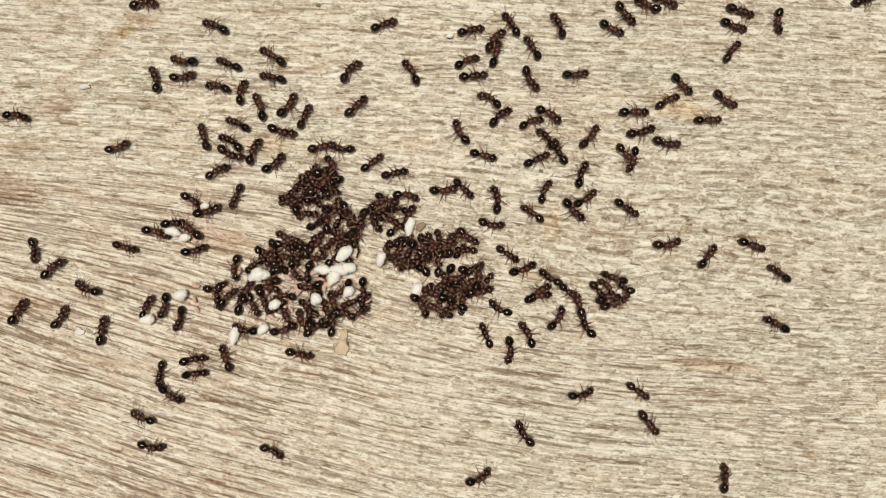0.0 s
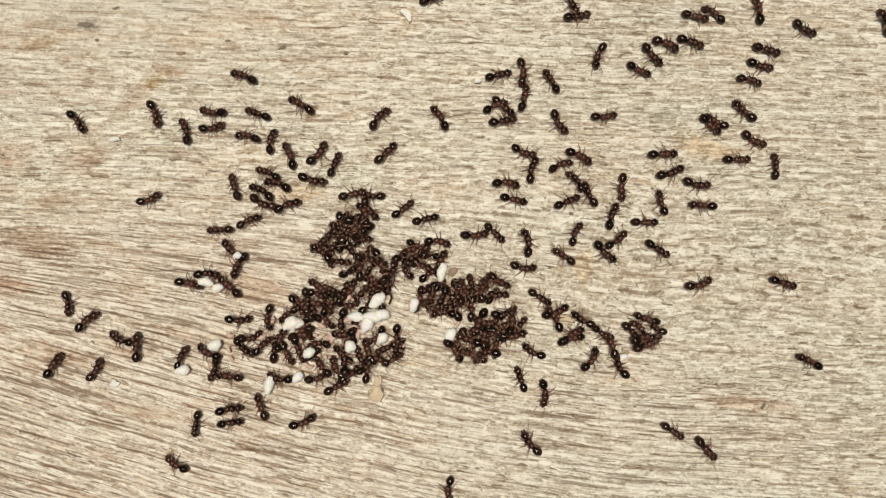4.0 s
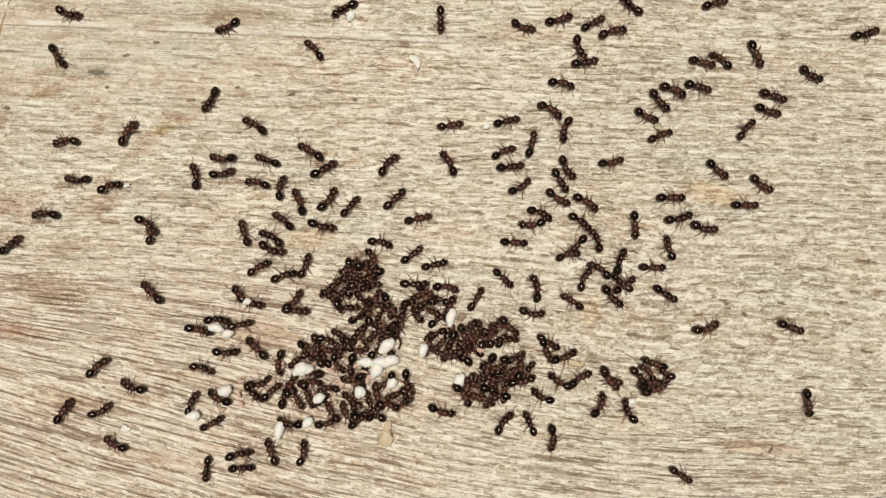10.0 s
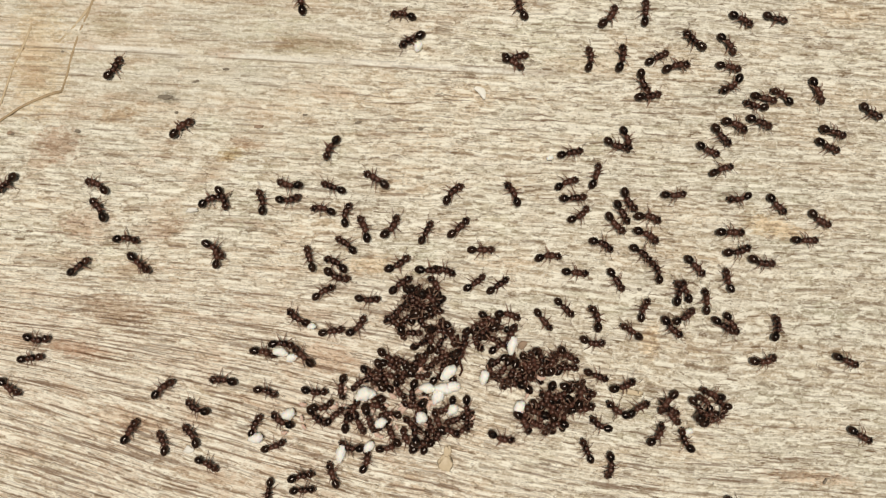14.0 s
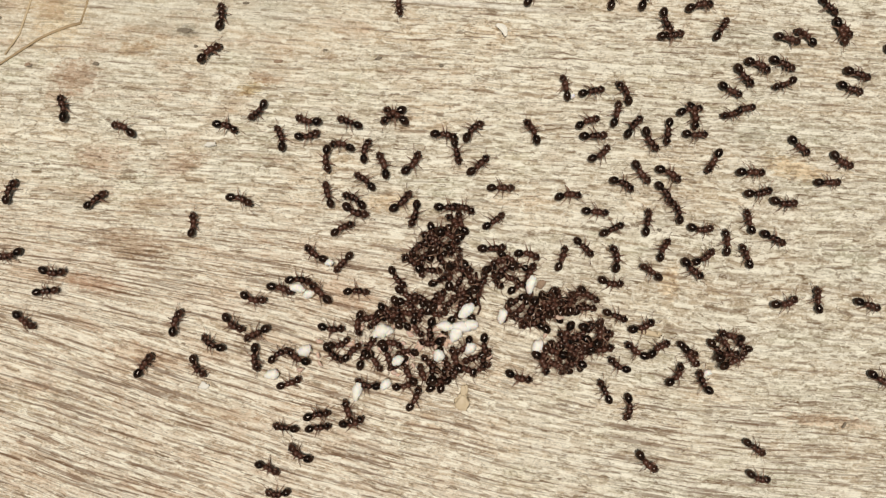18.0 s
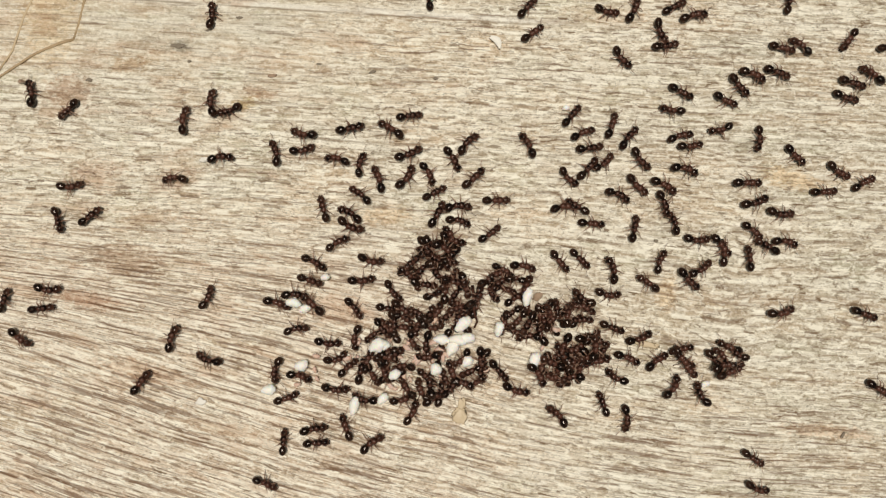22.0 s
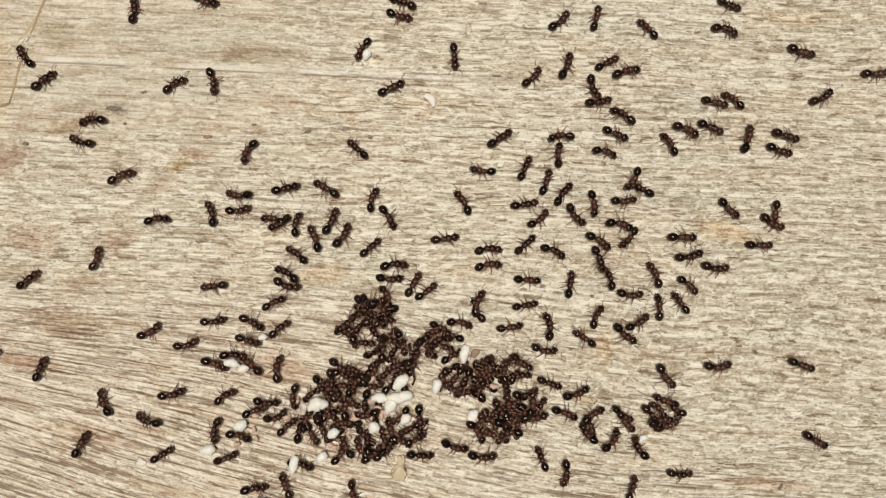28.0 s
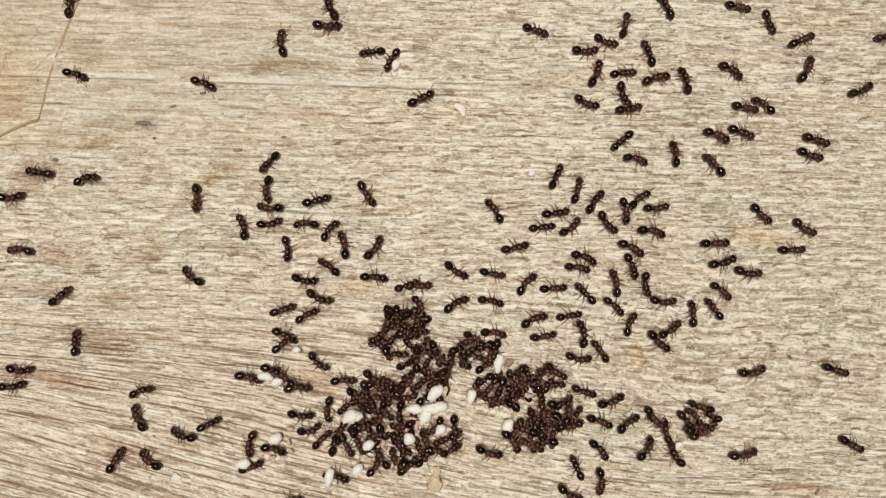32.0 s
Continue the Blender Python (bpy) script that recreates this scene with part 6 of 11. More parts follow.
    walk(WALKERS[51], [(0, on(10.03, -16.58, 7)), (21.38, on(10.03, -16.58, 7)), (21.78, on(19.29, -15.43, 7)), (22, on(22.38, -15.04, 12)), (23, on(22.38, -15.29, -50)), (24, on(22.39, -15.55, -112)), (25.43, on(22.39, -15.55, -112)), (26.44, on(20.32, -16.32, -144)), (27.34, on(18.97, -18.06, -75)), (28, on(18.97, -18.06, -75)), (28.25, on(20.14, -17.63, -35)), (28.5, on(21.30, -17.21, 6)), (28.75, on(22.53, -17.40, 52)), (29, on(23.75, -17.59, 99)), (31, on(23.75, -17.59, 99)), (32, on(23.75, -17.59, 99))])
    walk(WALKERS[52], [(0, on(8.73, -15.34, 352)), (12.27, on(8.73, -15.34, 352)), (12.74, on(19.58, -16.92, 352)), (13, on(23.20, -17.45, 310)), (28, on(23.20, -17.45, 310)), (28.13, on(23.10, -17.19, 367)), (28.27, on(23.00, -16.93, 425)), (28.4, on(22.90, -16.67, 482)), (28.6, on(22.70, -16.46, 425)), (28.8, on(22.51, -16.26, 368)), (29, on(22.32, -16.05, 311)), (31, on(22.32, -16.05, 311)), (32, on(22.32, -16.05, 311))])
    walk(WALKERS[53], [(0, on(7.88, -15.28, 253)), (23.55, on(7.88, -15.28, 253)), (23.84, on(5.89, -21.71, 253)), (23.92, on(5.55, -22.78, 307)), (24, on(5.22, -23.85, 361)), (26.74, on(5.22, -23.85, 361)), (27.39, on(5.33, -22.81, 434)), (27.93, on(5.79, -21.87, 361)), (29, on(5.79, -21.87, 361)), (29.5, on(7.44, -23.38, 337)), (30, on(9.67, -23.51, 326)), (30.5, on(10.76, -24.66, 323)), (31, on(12.15, -25.40, 332)), (32, on(12.15, -25.40, 332))])
    walk(WALKERS[54], [(0, on(14.36, -18.84, 148)), (24, on(14.36, -18.84, 148)), (24.4, on(14.98, -18.92, 98)), (24.79, on(15.60, -19.00, 47)), (25.19, on(16.22, -19.08, -3)), (25.6, on(17.16, -19.05, 41)), (26.01, on(18.10, -19.02, 85)), (27, on(18.10, -19.02, 85)), (28, on(18.46, -18.91, 126)), (29, on(18.82, -18.81, 166)), (29.41, on(18.82, -18.81, 166)), (30.24, on(17.31, -19.29, 199)), (30.62, on(16.57, -19.58, 254)), (31, on(15.83, -19.87, 308)), (32, on(15.83, -19.87, 308))])
    walk(WALKERS[55], [(0, on(15.28, -12.23, -32)), (1, on(15.28, -12.23, -32)), (3, on(15.28, -12.23, -32)), (11, on(15.28, -12.23, -32)), (12, on(15.19, -12.29, 14)), (13, on(15.10, -12.34, 61)), (13.3, on(14.79, -12.40, 129)), (13.6, on(14.48, -12.46, 198)), (13.8, on(14.19, -12.60, 269)), (14, on(13.90, -12.74, 340)), (31, on(13.90, -12.74, 340)), (32, on(13.90, -12.74, 340))])
    walk(WALKERS[56], [(0, on(17.22, -13.96, 24)), (31, on(17.22, -13.96, 24)), (32, on(17.22, -13.96, 24))])
    walk(WALKERS[57], [(0, on(19.07, -17.09, 14)), (8, on(19.07, -17.09, 14)), (8.17, on(18.64, -16.99, 69)), (8.341, on(18.22, -16.89, 123)), (8.511, on(17.80, -16.79, 177)), (9, on(16.50, -16.97, 146)), (18.2, on(16.50, -16.97, 146)), (18.47, on(16.29, -16.77, 90)), (18.73, on(16.07, -16.56, 34)), (19, on(15.85, -16.35, -23)), (31, on(15.85, -16.35, -23)), (32, on(15.85, -16.35, -23))])
    walk(WALKERS[58], [(0, on(20.35, -14.91, 147)), (4.111, on(20.35, -14.91, 147)), (4.38, on(20.83, -15.06, 91)), (4.648, on(21.32, -15.20, 35)), (4.916, on(21.80, -15.35, -21)), (5.458, on(22.49, -15.66, 20)), (6, on(23.18, -15.97, 60)), (6.671, on(23.11, -13.95, 101)), (7.315, on(22.41, -12.15, 118)), (8, on(21.25, -10.51, 133)), (8.5, on(21.69, -8.93, 85)), (9, on(21.51, -7.31, 86)), (10, on(23.96, -4.92, 138)), (11, on(26.41, -2.52, 191)), (11.67, on(24.36, -6.23, 236)), (12.33, on(21.81, -9.37, 211)), (13, on(17.39, -10.35, 179)), (13.5, on(14.51, -12.03, 216)), (13.75, on(13.27, -13.14, 275)), (14, on(12.03, -14.26, 334)), (24, on(12.03, -14.26, 334)), (24.25, on(11.07, -13.64, 391)), (24.5, on(10.11, -13.02, 447)), (24.75, on(9.15, -12.40, 504)), (25.5, on(6.59, -10.33, 483)), (26.25, on(5.70, -7.08, 466)), (27, on(4.79, -3.86, 473)), (29, on(4.79, -3.86, 473)), (29.5, on(3.97, -2.35, 496)), (30, on(2.44, -1.59, 473)), (30.5, on(2.49, -1.58, 409)), (31, on(2.54, -1.58, 345)), (32, on(2.54, -1.58, 345))])
    walk(WALKERS[59], [(0, on(23.87, -17.78, 117)), (8, on(23.87, -17.78, 117)), (8.522, on(23.20, -17.30, 139)), (8.681, on(23.01, -17.10, 195)), (8.841, on(22.82, -16.90, 251)), (9, on(22.63, -16.70, 307)), (13.2, on(22.63, -16.70, 307)), (14, on(22.55, -15.77, 235)), (17, on(22.55, -15.77, 235)), (17.5, on(20.44, -23.17, 278)), (18, on(18.33, -30.58, 320)), (19, on(22.50, -16.37, 311)), (23, on(22.50, -16.37, 311)), (23.25, on(23.37, -15.23, 365)), (23.5, on(24.24, -14.09, 419)), (24, on(25.46, -11.49, 400)), (24.8, on(25.46, -11.49, 400)), (25.39, on(26.32, -11.29, 384)), (25.88, on(27.03, -10.78, 349)), (27, on(27.03, -10.78, 349)), (27.36, on(27.38, -11.46, 313)), (28, on(28.04, -11.86, 308)), (28.5, on(31.11, -11.46, 351)), (29, on(33.91, -12.78, 366)), (29.25, on(34.10, -13.82, 325)), (29.5, on(34.29, -14.85, 283)), (30, on(34.88, -16.88, 297)), (30.64, on(34.99, -17.55, 275)), (31, on(35.00, -18.23, 275)), (31.51, on(34.22, -19.40, 235)), (31.76, on(33.80, -19.97, 305)), (32, on(33.38, -20.53, 374))])
    walk(WALKERS[60], [(0, on(47.84, -19.59, 154)), (9, on(47.84, -19.59, 154)), (9.709, on(47.19, -19.62, 171)), (9.846, on(46.99, -19.54, 224)), (9.984, on(46.78, -19.46, 278)), (10.12, on(46.58, -19.39, 331)), (31, on(46.58, -19.39, 331)), (32, on(46.58, -19.39, 331))])
    walk(WALKERS[61], [(0, on(47.99, -13.44, 147)), (0.9, on(46.64, -8.21, 104)), (1, on(46.49, -7.63, 104)), (2, on(45.03, 1.64, 30)), (3, on(43.50, 4.00, 94)), (4.06, on(43.50, 4.00, 94)), (4.905, on(44.71, 5.18, 59)), (6, on(45.20, 6.80, 93)), (7, on(42.63, 2.61, 130)), (7.5, on(45.55, 7.69, 90)), (8, on(48.48, 12.76, 49)), (8.199, on(51.33, 12.76, 0)), (8.57, on(59.87, 12.78, 0)), (9.052, on(66.15, 12.78, 0)), (32, on(66.15, 12.78, 0))])
    walk(WALKERS[62], [(0, on(66.15, -8.23, 180)), (11.3, on(66.15, -8.23, 180)), (11.95, on(57.64, -8.23, 181)), (12.63, on(41.94, -8.55, 181)), (13, on(36.71, -8.65, 247)), (13.27, on(36.68, -8.01, 177)), (13.54, on(36.64, -7.37, 108)), (14, on(35.96, -6.29, 91)), (14.75, on(38.04, -4.54, 41)), (15.5, on(40.08, -2.75, 50)), (16.25, on(41.50, -0.47, 62)), (17, on(42.61, 2.05, 112)), (17.08, on(43.72, 2.09, 57)), (17.16, on(44.84, 2.12, 2)), (17.45, on(51.51, 2.33, 2)), (18.57, on(66.15, 2.33, 0)), (32, on(66.15, 2.33, 0))])
    walk(WALKERS[63], [(0, on(43.42, -47.83, 90)), (28.34, on(43.42, -47.83, 90)), (29.65, on(43.42, -30.77, 90)), (29.88, on(43.38, -26.26, 90)), (29.94, on(43.38, -25.50, 19)), (30, on(43.37, -24.75, -52)), (30.12, on(43.38, -26.26, -90)), (30.35, on(43.42, -30.77, -90)), (31.66, on(43.42, -47.83, -90)), (32, on(43.42, -47.83, -90))])
    walk(WALKERS[64], [(0, on(-68.92, -10.17, 360)), (11, on(-68.92, -10.17, 360)), (12, on(-55.51, -9.98, 365)), (14, on(-55.16, -9.96, 360)), (30, on(-55.16, -9.96, 360)), (32, on(-55.16, -9.96, 360))])
    walk(WALKERS[65], [(0, on(-68.92, -11.86, 360)), (31.11, on(-68.92, -11.86, 360)), (31.65, on(-61.90, -11.86, 360)), (31.88, on(-57.59, -11.87, 360)), (32, on(-56.16, -11.88, 368))])
    walk(WALKERS[66], [(0, on(-24.95, -9.65, -6)), (1, on(-24.95, -9.65, -6)), (2, on(-36.80, -6.10, -48)), (3, on(-24.95, -9.65, -6)), (6, on(-24.95, -9.65, -6)), (6.5, on(-24.63, -6.18, -48)), (7, on(-24.32, -2.71, -90)), (7.5, on(-24.63, -6.18, -48)), (8, on(-24.95, -9.65, -6)), (29, on(-24.95, -9.65, -6)), (31, on(-24.08, -10.00, -28)), (32, on(-24.08, -10.00, -28))])
    walk(WALKERS[67], [(0, on(-23.20, -10.29, 143)), (1, on(-22.39, -11.16, 138)), (9, on(-22.39, -11.16, 138)), (10, on(-20.29, -13.10, 135)), (11, on(-22.39, -11.16, 138)), (19, on(-22.39, -11.16, 138)), (20, on(-22.90, -10.81, 138)), (30, on(-22.90, -10.81, 138)), (32, on(-22.90, -10.81, 138))])
    walk(WALKERS[68], [(0, on(-22.76, -6.94, -35)), (1, on(-22.76, -6.94, -35)), (1.667, on(-22.55, -6.91, 21)), (2.333, on(-22.35, -6.87, 78)), (3, on(-22.15, -6.84, 135)), (11, on(-22.15, -6.84, 135)), (13, on(-23.18, -6.52, 145)), (20, on(-23.18, -6.52, 145)), (20.67, on(-23.01, -6.24, 87)), (21.33, on(-22.84, -5.96, 29)), (22, on(-22.67, -5.68, -29)), (31, on(-22.67, -5.68, -29)), (32, on(-22.67, -5.68, -29))])
    walk(WALKERS[69], [(0, on(-21.04, -8.17, 20)), (0.5, on(-21.19, -8.42, -48)), (1, on(-21.33, -8.67, -116)), (7.2, on(-21.33, -8.67, -116)), (7.6, on(-21.64, -8.41, -50)), (8, on(-21.95, -8.16, 16)), (8.569, on(-21.32, -7.92, 23)), (9, on(-20.71, -7.63, -7)), (9.5, on(-20.88, -7.66, 43)), (10, on(-20.97, -7.65, -17)), (11, on(-20.10, -6.32, -66)), (11.33, on(-22.27, -7.62, -105)), (11.67, on(-24.44, -8.92, -144)), (12.33, on(-28.00, -12.17, -121)), (13, on(-29.38, -17.28, -164)), (13.5, on(-31.02, -16.01, -226)), (14, on(-32.21, -14.32, -183)), (14.33, on(-32.21, -14.32, -183)), (14.67, on(-32.02, -14.89, -136)), (15.01, on(-31.83, -15.46, -89)), (15.6, on(-32.18, -16.61, -41)), (17, on(-32.18, -16.61, -41)), (17.67, on(-30.30, -18.38, -62)), (18.33, on(-30.01, -20.62, -90)), (19, on(-30.28, -23.02, -69)), (19.45, on(-29.42, -23.88, -57)), (19.72, on(-29.20, -24.46, -2)), (20, on(-28.99, -25.03, 54)), (21, on(-21.96, -25.66, 15)), (22, on(-19.67, -21.17, -2)), (22.38, on(-19.67, -21.17, -2)), (22.62, on(-20.04, -21.42, -56)), (22.86, on(-20.41, -21.66, -110)), (23.11, on(-20.79, -21.91, -164)), (23.4, on(-21.23, -21.91, -222)), (23.7, on(-21.68, -21.90, -281)), (24, on(-22.13, -21.90, -339)), (24.6, on(-23.67, -20.82, -277)), (25.2, on(-25.20, -19.74, -215)), (26.8, on(-29.30, -16.85, -215)), (27.4, on(-30.84, -15.77, -280)), (28, on(-32.38, -14.69, -344)), (28.5, on(-31.41, -13.85, -309)), (29, on(-30.78, -12.73, -383)), (29.6, on(-28.19, -15.61, -408)), (30.4, on(-24.73, -19.44, -408)), (31, on(-22.14, -22.32, -336)), (31.08, on(-22.13, -23.39, -393)), (31.15, on(-22.13, -24.47, -450)), (31.43, on(-22.10, -30.91, -450)), (32, on(-22.10, -38.33, -450))])
    walk(WALKERS[70], [(0, on(-17.72, -6.29, 248)), (1.673, on(-17.72, -6.29, 248)), (2.177, on(-18.76, -5.91, 202)), (2.68, on(-19.79, -5.52, 155)), (3.387, on(-21.82, -4.42, 165)), (4.094, on(-23.95, -4.39, 185)), (4.801, on(-26.11, -4.79, 193)), (5.201, on(-26.84, -4.99, 249)), (5.6, on(-27.56, -5.18, 306)), (6, on(-28.29, -5.38, 362)), (6.959, on(-26.08, -6.75, 340)), (7.48, on(-24.79, -6.94, 282)), (8, on(-23.51, -7.13, 224)), (8.5, on(-24.01, -8.65, 265)), (9, on(-23.79, -10.24, 327)), (10.12, on(-21.82, -10.30, 373)), (11, on(-20.07, -9.40, 317)), (11.5, on(-20.25, -9.30, 368)), (12.4, on(-18.87, -8.02, 372)), (14.68, on(-18.87, -8.02, 372)), (15.29, on(-18.45, -7.12, 443)), (15.46, on(-18.52, -6.80, 501)), (15.63, on(-18.59, -6.48, 559)), (15.8, on(-18.65, -6.16, 617)), (17, on(-18.65, -6.16, 617)), (17.99, on(-19.71, -7.45, 590)), (18.49, on(-20.26, -8.08, 656)), (19, on(-20.80, -8.71, 721)), (20.5, on(-21.48, -8.65, 721)), (20.75, on(-21.53, -8.56, 762)), (21, on(-21.58, -8.47, 804)), (21.56, on(-22.33, -8.13, 823)), (21.78, on(-22.74, -8.04, 764)), (22, on(-23.14, -7.95, 705)), (31, on(-23.14, -7.95, 705)), (31.21, on(-23.07, -7.64, 754)), (31.42, on(-22.99, -7.33, 803)), (32, on(-22.99, -6.69, 760))])
    walk(WALKERS[71], [(0, on(-8.85, -5.68, 142)), (1.317, on(-8.85, -5.68, 142)), (1.544, on(-11.42, -3.67, 142)), (1.606, on(-11.84, -3.34, 88)), (1.667, on(-12.27, -3.00, 34)), (2.333, on(-9.12, -1.82, 10)), (3, on(-5.48, -1.84, -54)), (4.723, on(-5.48, -1.84, -54)), (5.267, on(-6.66, -1.83, -117)), (5.811, on(-7.84, -1.82, -180)), (6.598, on(-10.20, -1.80, -181)), (7.092, on(-11.38, -1.78, -222)), (7.585, on(-12.56, -1.75, -263)), (8, on(-12.56, -1.75, -263)), (8.238, on(-12.97, -2.13, -203)), (8.476, on(-13.38, -2.50, -144)), (8.738, on(-13.86, -2.79, -217)), (9, on(-14.34, -3.07, -290)), (13.56, on(-14.34, -3.07, -290)), (13.89, on(-14.46, -3.80, -343)), (14.22, on(-14.58, -4.53, -396)), (14.55, on(-14.70, -5.26, -449)), (15.24, on(-14.25, -7.28, -427)), (16.13, on(-13.04, -9.13, -409)), (24, on(-13.04, -9.13, -409)), (24.6, on(-15.20, -8.62, -481)), (25.2, on(-17.35, -8.10, -553)), (26.8, on(-23.11, -6.73, -553)), (27.4, on(-25.26, -6.21, -632)), (28, on(-27.42, -5.70, -711)), (30, on(-27.42, -5.70, -711)), (30.31, on(-23.34, -7.27, -741)), (30.87, on(-11.12, -11.97, -741)), (32, on(-11.12, -11.97, -741))])
    walk(WALKERS[72], [(0, on(-11.42, -11.22, 138)), (7.65, on(-11.42, -11.22, 138)), (7.878, on(-14.59, -8.37, 138)), (7.939, on(-15.12, -7.90, 94)), (8, on(-15.65, -7.42, 50)), (15.02, on(-15.65, -7.42, 50)), (15.67, on(-15.44, -6.41, 75)), (16.21, on(-15.12, -5.42, 65)), (17, on(-15.12, -5.42, 65)), (18, on(-30.49, -12.33, -10)), (19, on(-15.81, -5.41, -7)), (22, on(-15.81, -5.41, -7)), (23, on(-15.11, -4.57, 9)), (23.31, on(-15.12, -4.25, 55)), (23.62, on(-15.13, -3.92, 101)), (24, on(-15.36, -3.31, 44)), (24.75, on(-17.51, 1.56, 113)), (25.5, on(-19.54, 6.47, 109)), (26.25, on(-20.94, 11.60, 105)), (26.62, on(-21.65, 14.16, 150)), (27, on(-22.35, 16.72, 194)), (27.95, on(-23.56, 15.38, 244)), (29, on(-23.88, 13.60, 177)), (29.33, on(-24.13, 13.30, 118)), (29.67, on(-24.38, 12.99, 59)), (30, on(-24.63, 12.69, 0)), (31, on(-24.82, 12.40, -44)), (32, on(-25.01, 12.10, -89))])
    walk(WALKERS[73], [(0, on(-8.77, -4.42, 32)), (20, on(-8.77, -4.42, 32)), (21, on(-1.06, -4.96, -5)), (22, on(-5.89, -2.59, -19)), (24.54, on(-5.89, -2.59, -19)), (24.89, on(-5.96, -2.00, 35)), (25.24, on(-6.03, -1.40, 89)), (25.53, on(-5.94, -0.81, 44)), (25.83, on(-5.86, -0.23, 0)), (28, on(-5.86, -0.23, 0)), (29, on(-5.05, 0.37, -10)), (31, on(-5.05, 0.37, -10)), (31.5, on(-3.43, 1.21, 26)), (32, on(-1.78, 1.99, -32))])
    walk(WALKERS[74], [(0, on(-8.82, -5.30, 64)), (18.61, on(-8.82, -5.30, 64)), (18.86, on(-6.22, -0.07, 64)), (19, on(-5.35, 1.67, 1)), (29, on(-5.35, 1.67, 1)), (29.42, on(-4.36, 1.71, 9)), (30, on(-3.41, 1.99, -13)), (30.5, on(-2.49, 0.16, -67)), (30.75, on(-2.15, -0.81, -21)), (31, on(-1.81, -1.77, 26)), (32, on(-1.81, -1.77, 26))])
    walk(WALKERS[75], [(0, on(-8.33, -3.54, 94)), (17, on(-8.33, -3.54, 94)), (18, on(-5.50, -2.05, 110)), (19, on(-8.33, -3.54, 94)), (19.55, on(-8.33, -3.54, 94)), (19.84, on(-8.85, 3.24, 94)), (19.92, on(-8.94, 4.37, 15)), (20, on(-9.03, 5.50, -64)), (23, on(-9.03, 5.50, -64)), (23.5, on(-10.67, 3.54, -114)), (24, on(-11.01, 1.01, -140)), (24.28, on(-10.60, 1.62, -191)), (24.56, on(-10.19, 2.24, -242)), (24.84, on(-9.78, 2.85, -293)), (25.52, on(-9.35, 4.85, -275)), (26.2, on(-9.39, 6.96, -271)), (27, on(-9.31, 9.04, -235)), (28, on(-8.26, 9.61, -290)), (28.08, on(-8.42, 8.50, -346)), (28.16, on(-8.58, 7.39, -402)), (28.24, on(-8.73, 6.27, -458)), (28.67, on(-10.16, -3.73, -458)), (32, on(-10.16, -3.73, -458))])
    walk(WALKERS[76], [(0, on(3.03, -8.11, 71)), (20, on(3.03, -8.11, 71)), (21, on(5.98, -7.31, 60)), (22, on(3.03, -8.11, 71)), (27.65, on(3.03, -8.11, 71)), (27.88, on(4.36, -4.23, 71)), (28, on(4.80, -2.93, 69)), (29.17, on(4.80, -2.93, 69)), (29.58, on(5.58, -2.97, 27)), (29.98, on(6.36, -3.01, -16)), (31, on(7.73, -3.76, 19)), (32, on(7.73, -3.76, 19))])
    walk(WALKERS[77], [(0, on(7.72, -11.67, 43)), (19.59, on(7.72, -11.67, 43)), (19.86, on(12.18, -7.45, 43)), (19.93, on(12.93, -6.74, -16)), (20, on(13.67, -6.04, -76)), (21.04, on(11.59, -7.37, -138)), (21.52, on(10.83, -8.33, -177)), (22, on(10.07, -9.30, -216)), (22.5, on(7.91, -8.94, -200)), (22.75, on(6.98, -8.38, -244)), (23, on(6.04, -7.82, -287)), (23.06, on(6.32, -8.43, -356)), (23.12, on(6.60, -9.04, -425)), (23.35, on(8.28, -12.72, -425)), (32, on(8.28, -12.72, -425))])
    walk(WALKERS[78], [(0, on(7.36, -4.78, 8)), (3.957, on(7.36, -4.78, 8)), (4.216, on(7.18, -5.06, -54)), (4.475, on(6.99, -5.34, -115)), (4.614, on(6.93, -5.55, -170)), (4.754, on(6.86, -5.76, -224)), (4.893, on(6.80, -5.97, -278)), (6, on(6.80, -5.97, -278)), (7, on(6.93, -6.00, -345)), (8, on(7.07, -6.04, -412)), (8.123, on(6.73, -7.31, -465)), (8.35, on(5.70, -11.11, -465)), (32, on(5.70, -11.11, -465))])
    walk(WALKERS[79], [(0, on(9.73, -4.51, -43)), (24.37, on(9.73, -4.51, -43)), (24.66, on(10.02, -4.21, 4)), (24.95, on(10.31, -3.90, 51)), (25.43, on(10.79, -3.20, 10)), (31, on(10.79, -3.20, 10)), (31.55, on(11.47, -3.16, -11)), (32, on(12.09, -3.44, 9))])
    walk(WALKERS[80], [(0, on(18.01, -7.14, 148)), (31, on(18.01, -7.14, 148)), (31.52, on(17.00, -7.81, 195)), (32, on(15.79, -7.73, 126))])
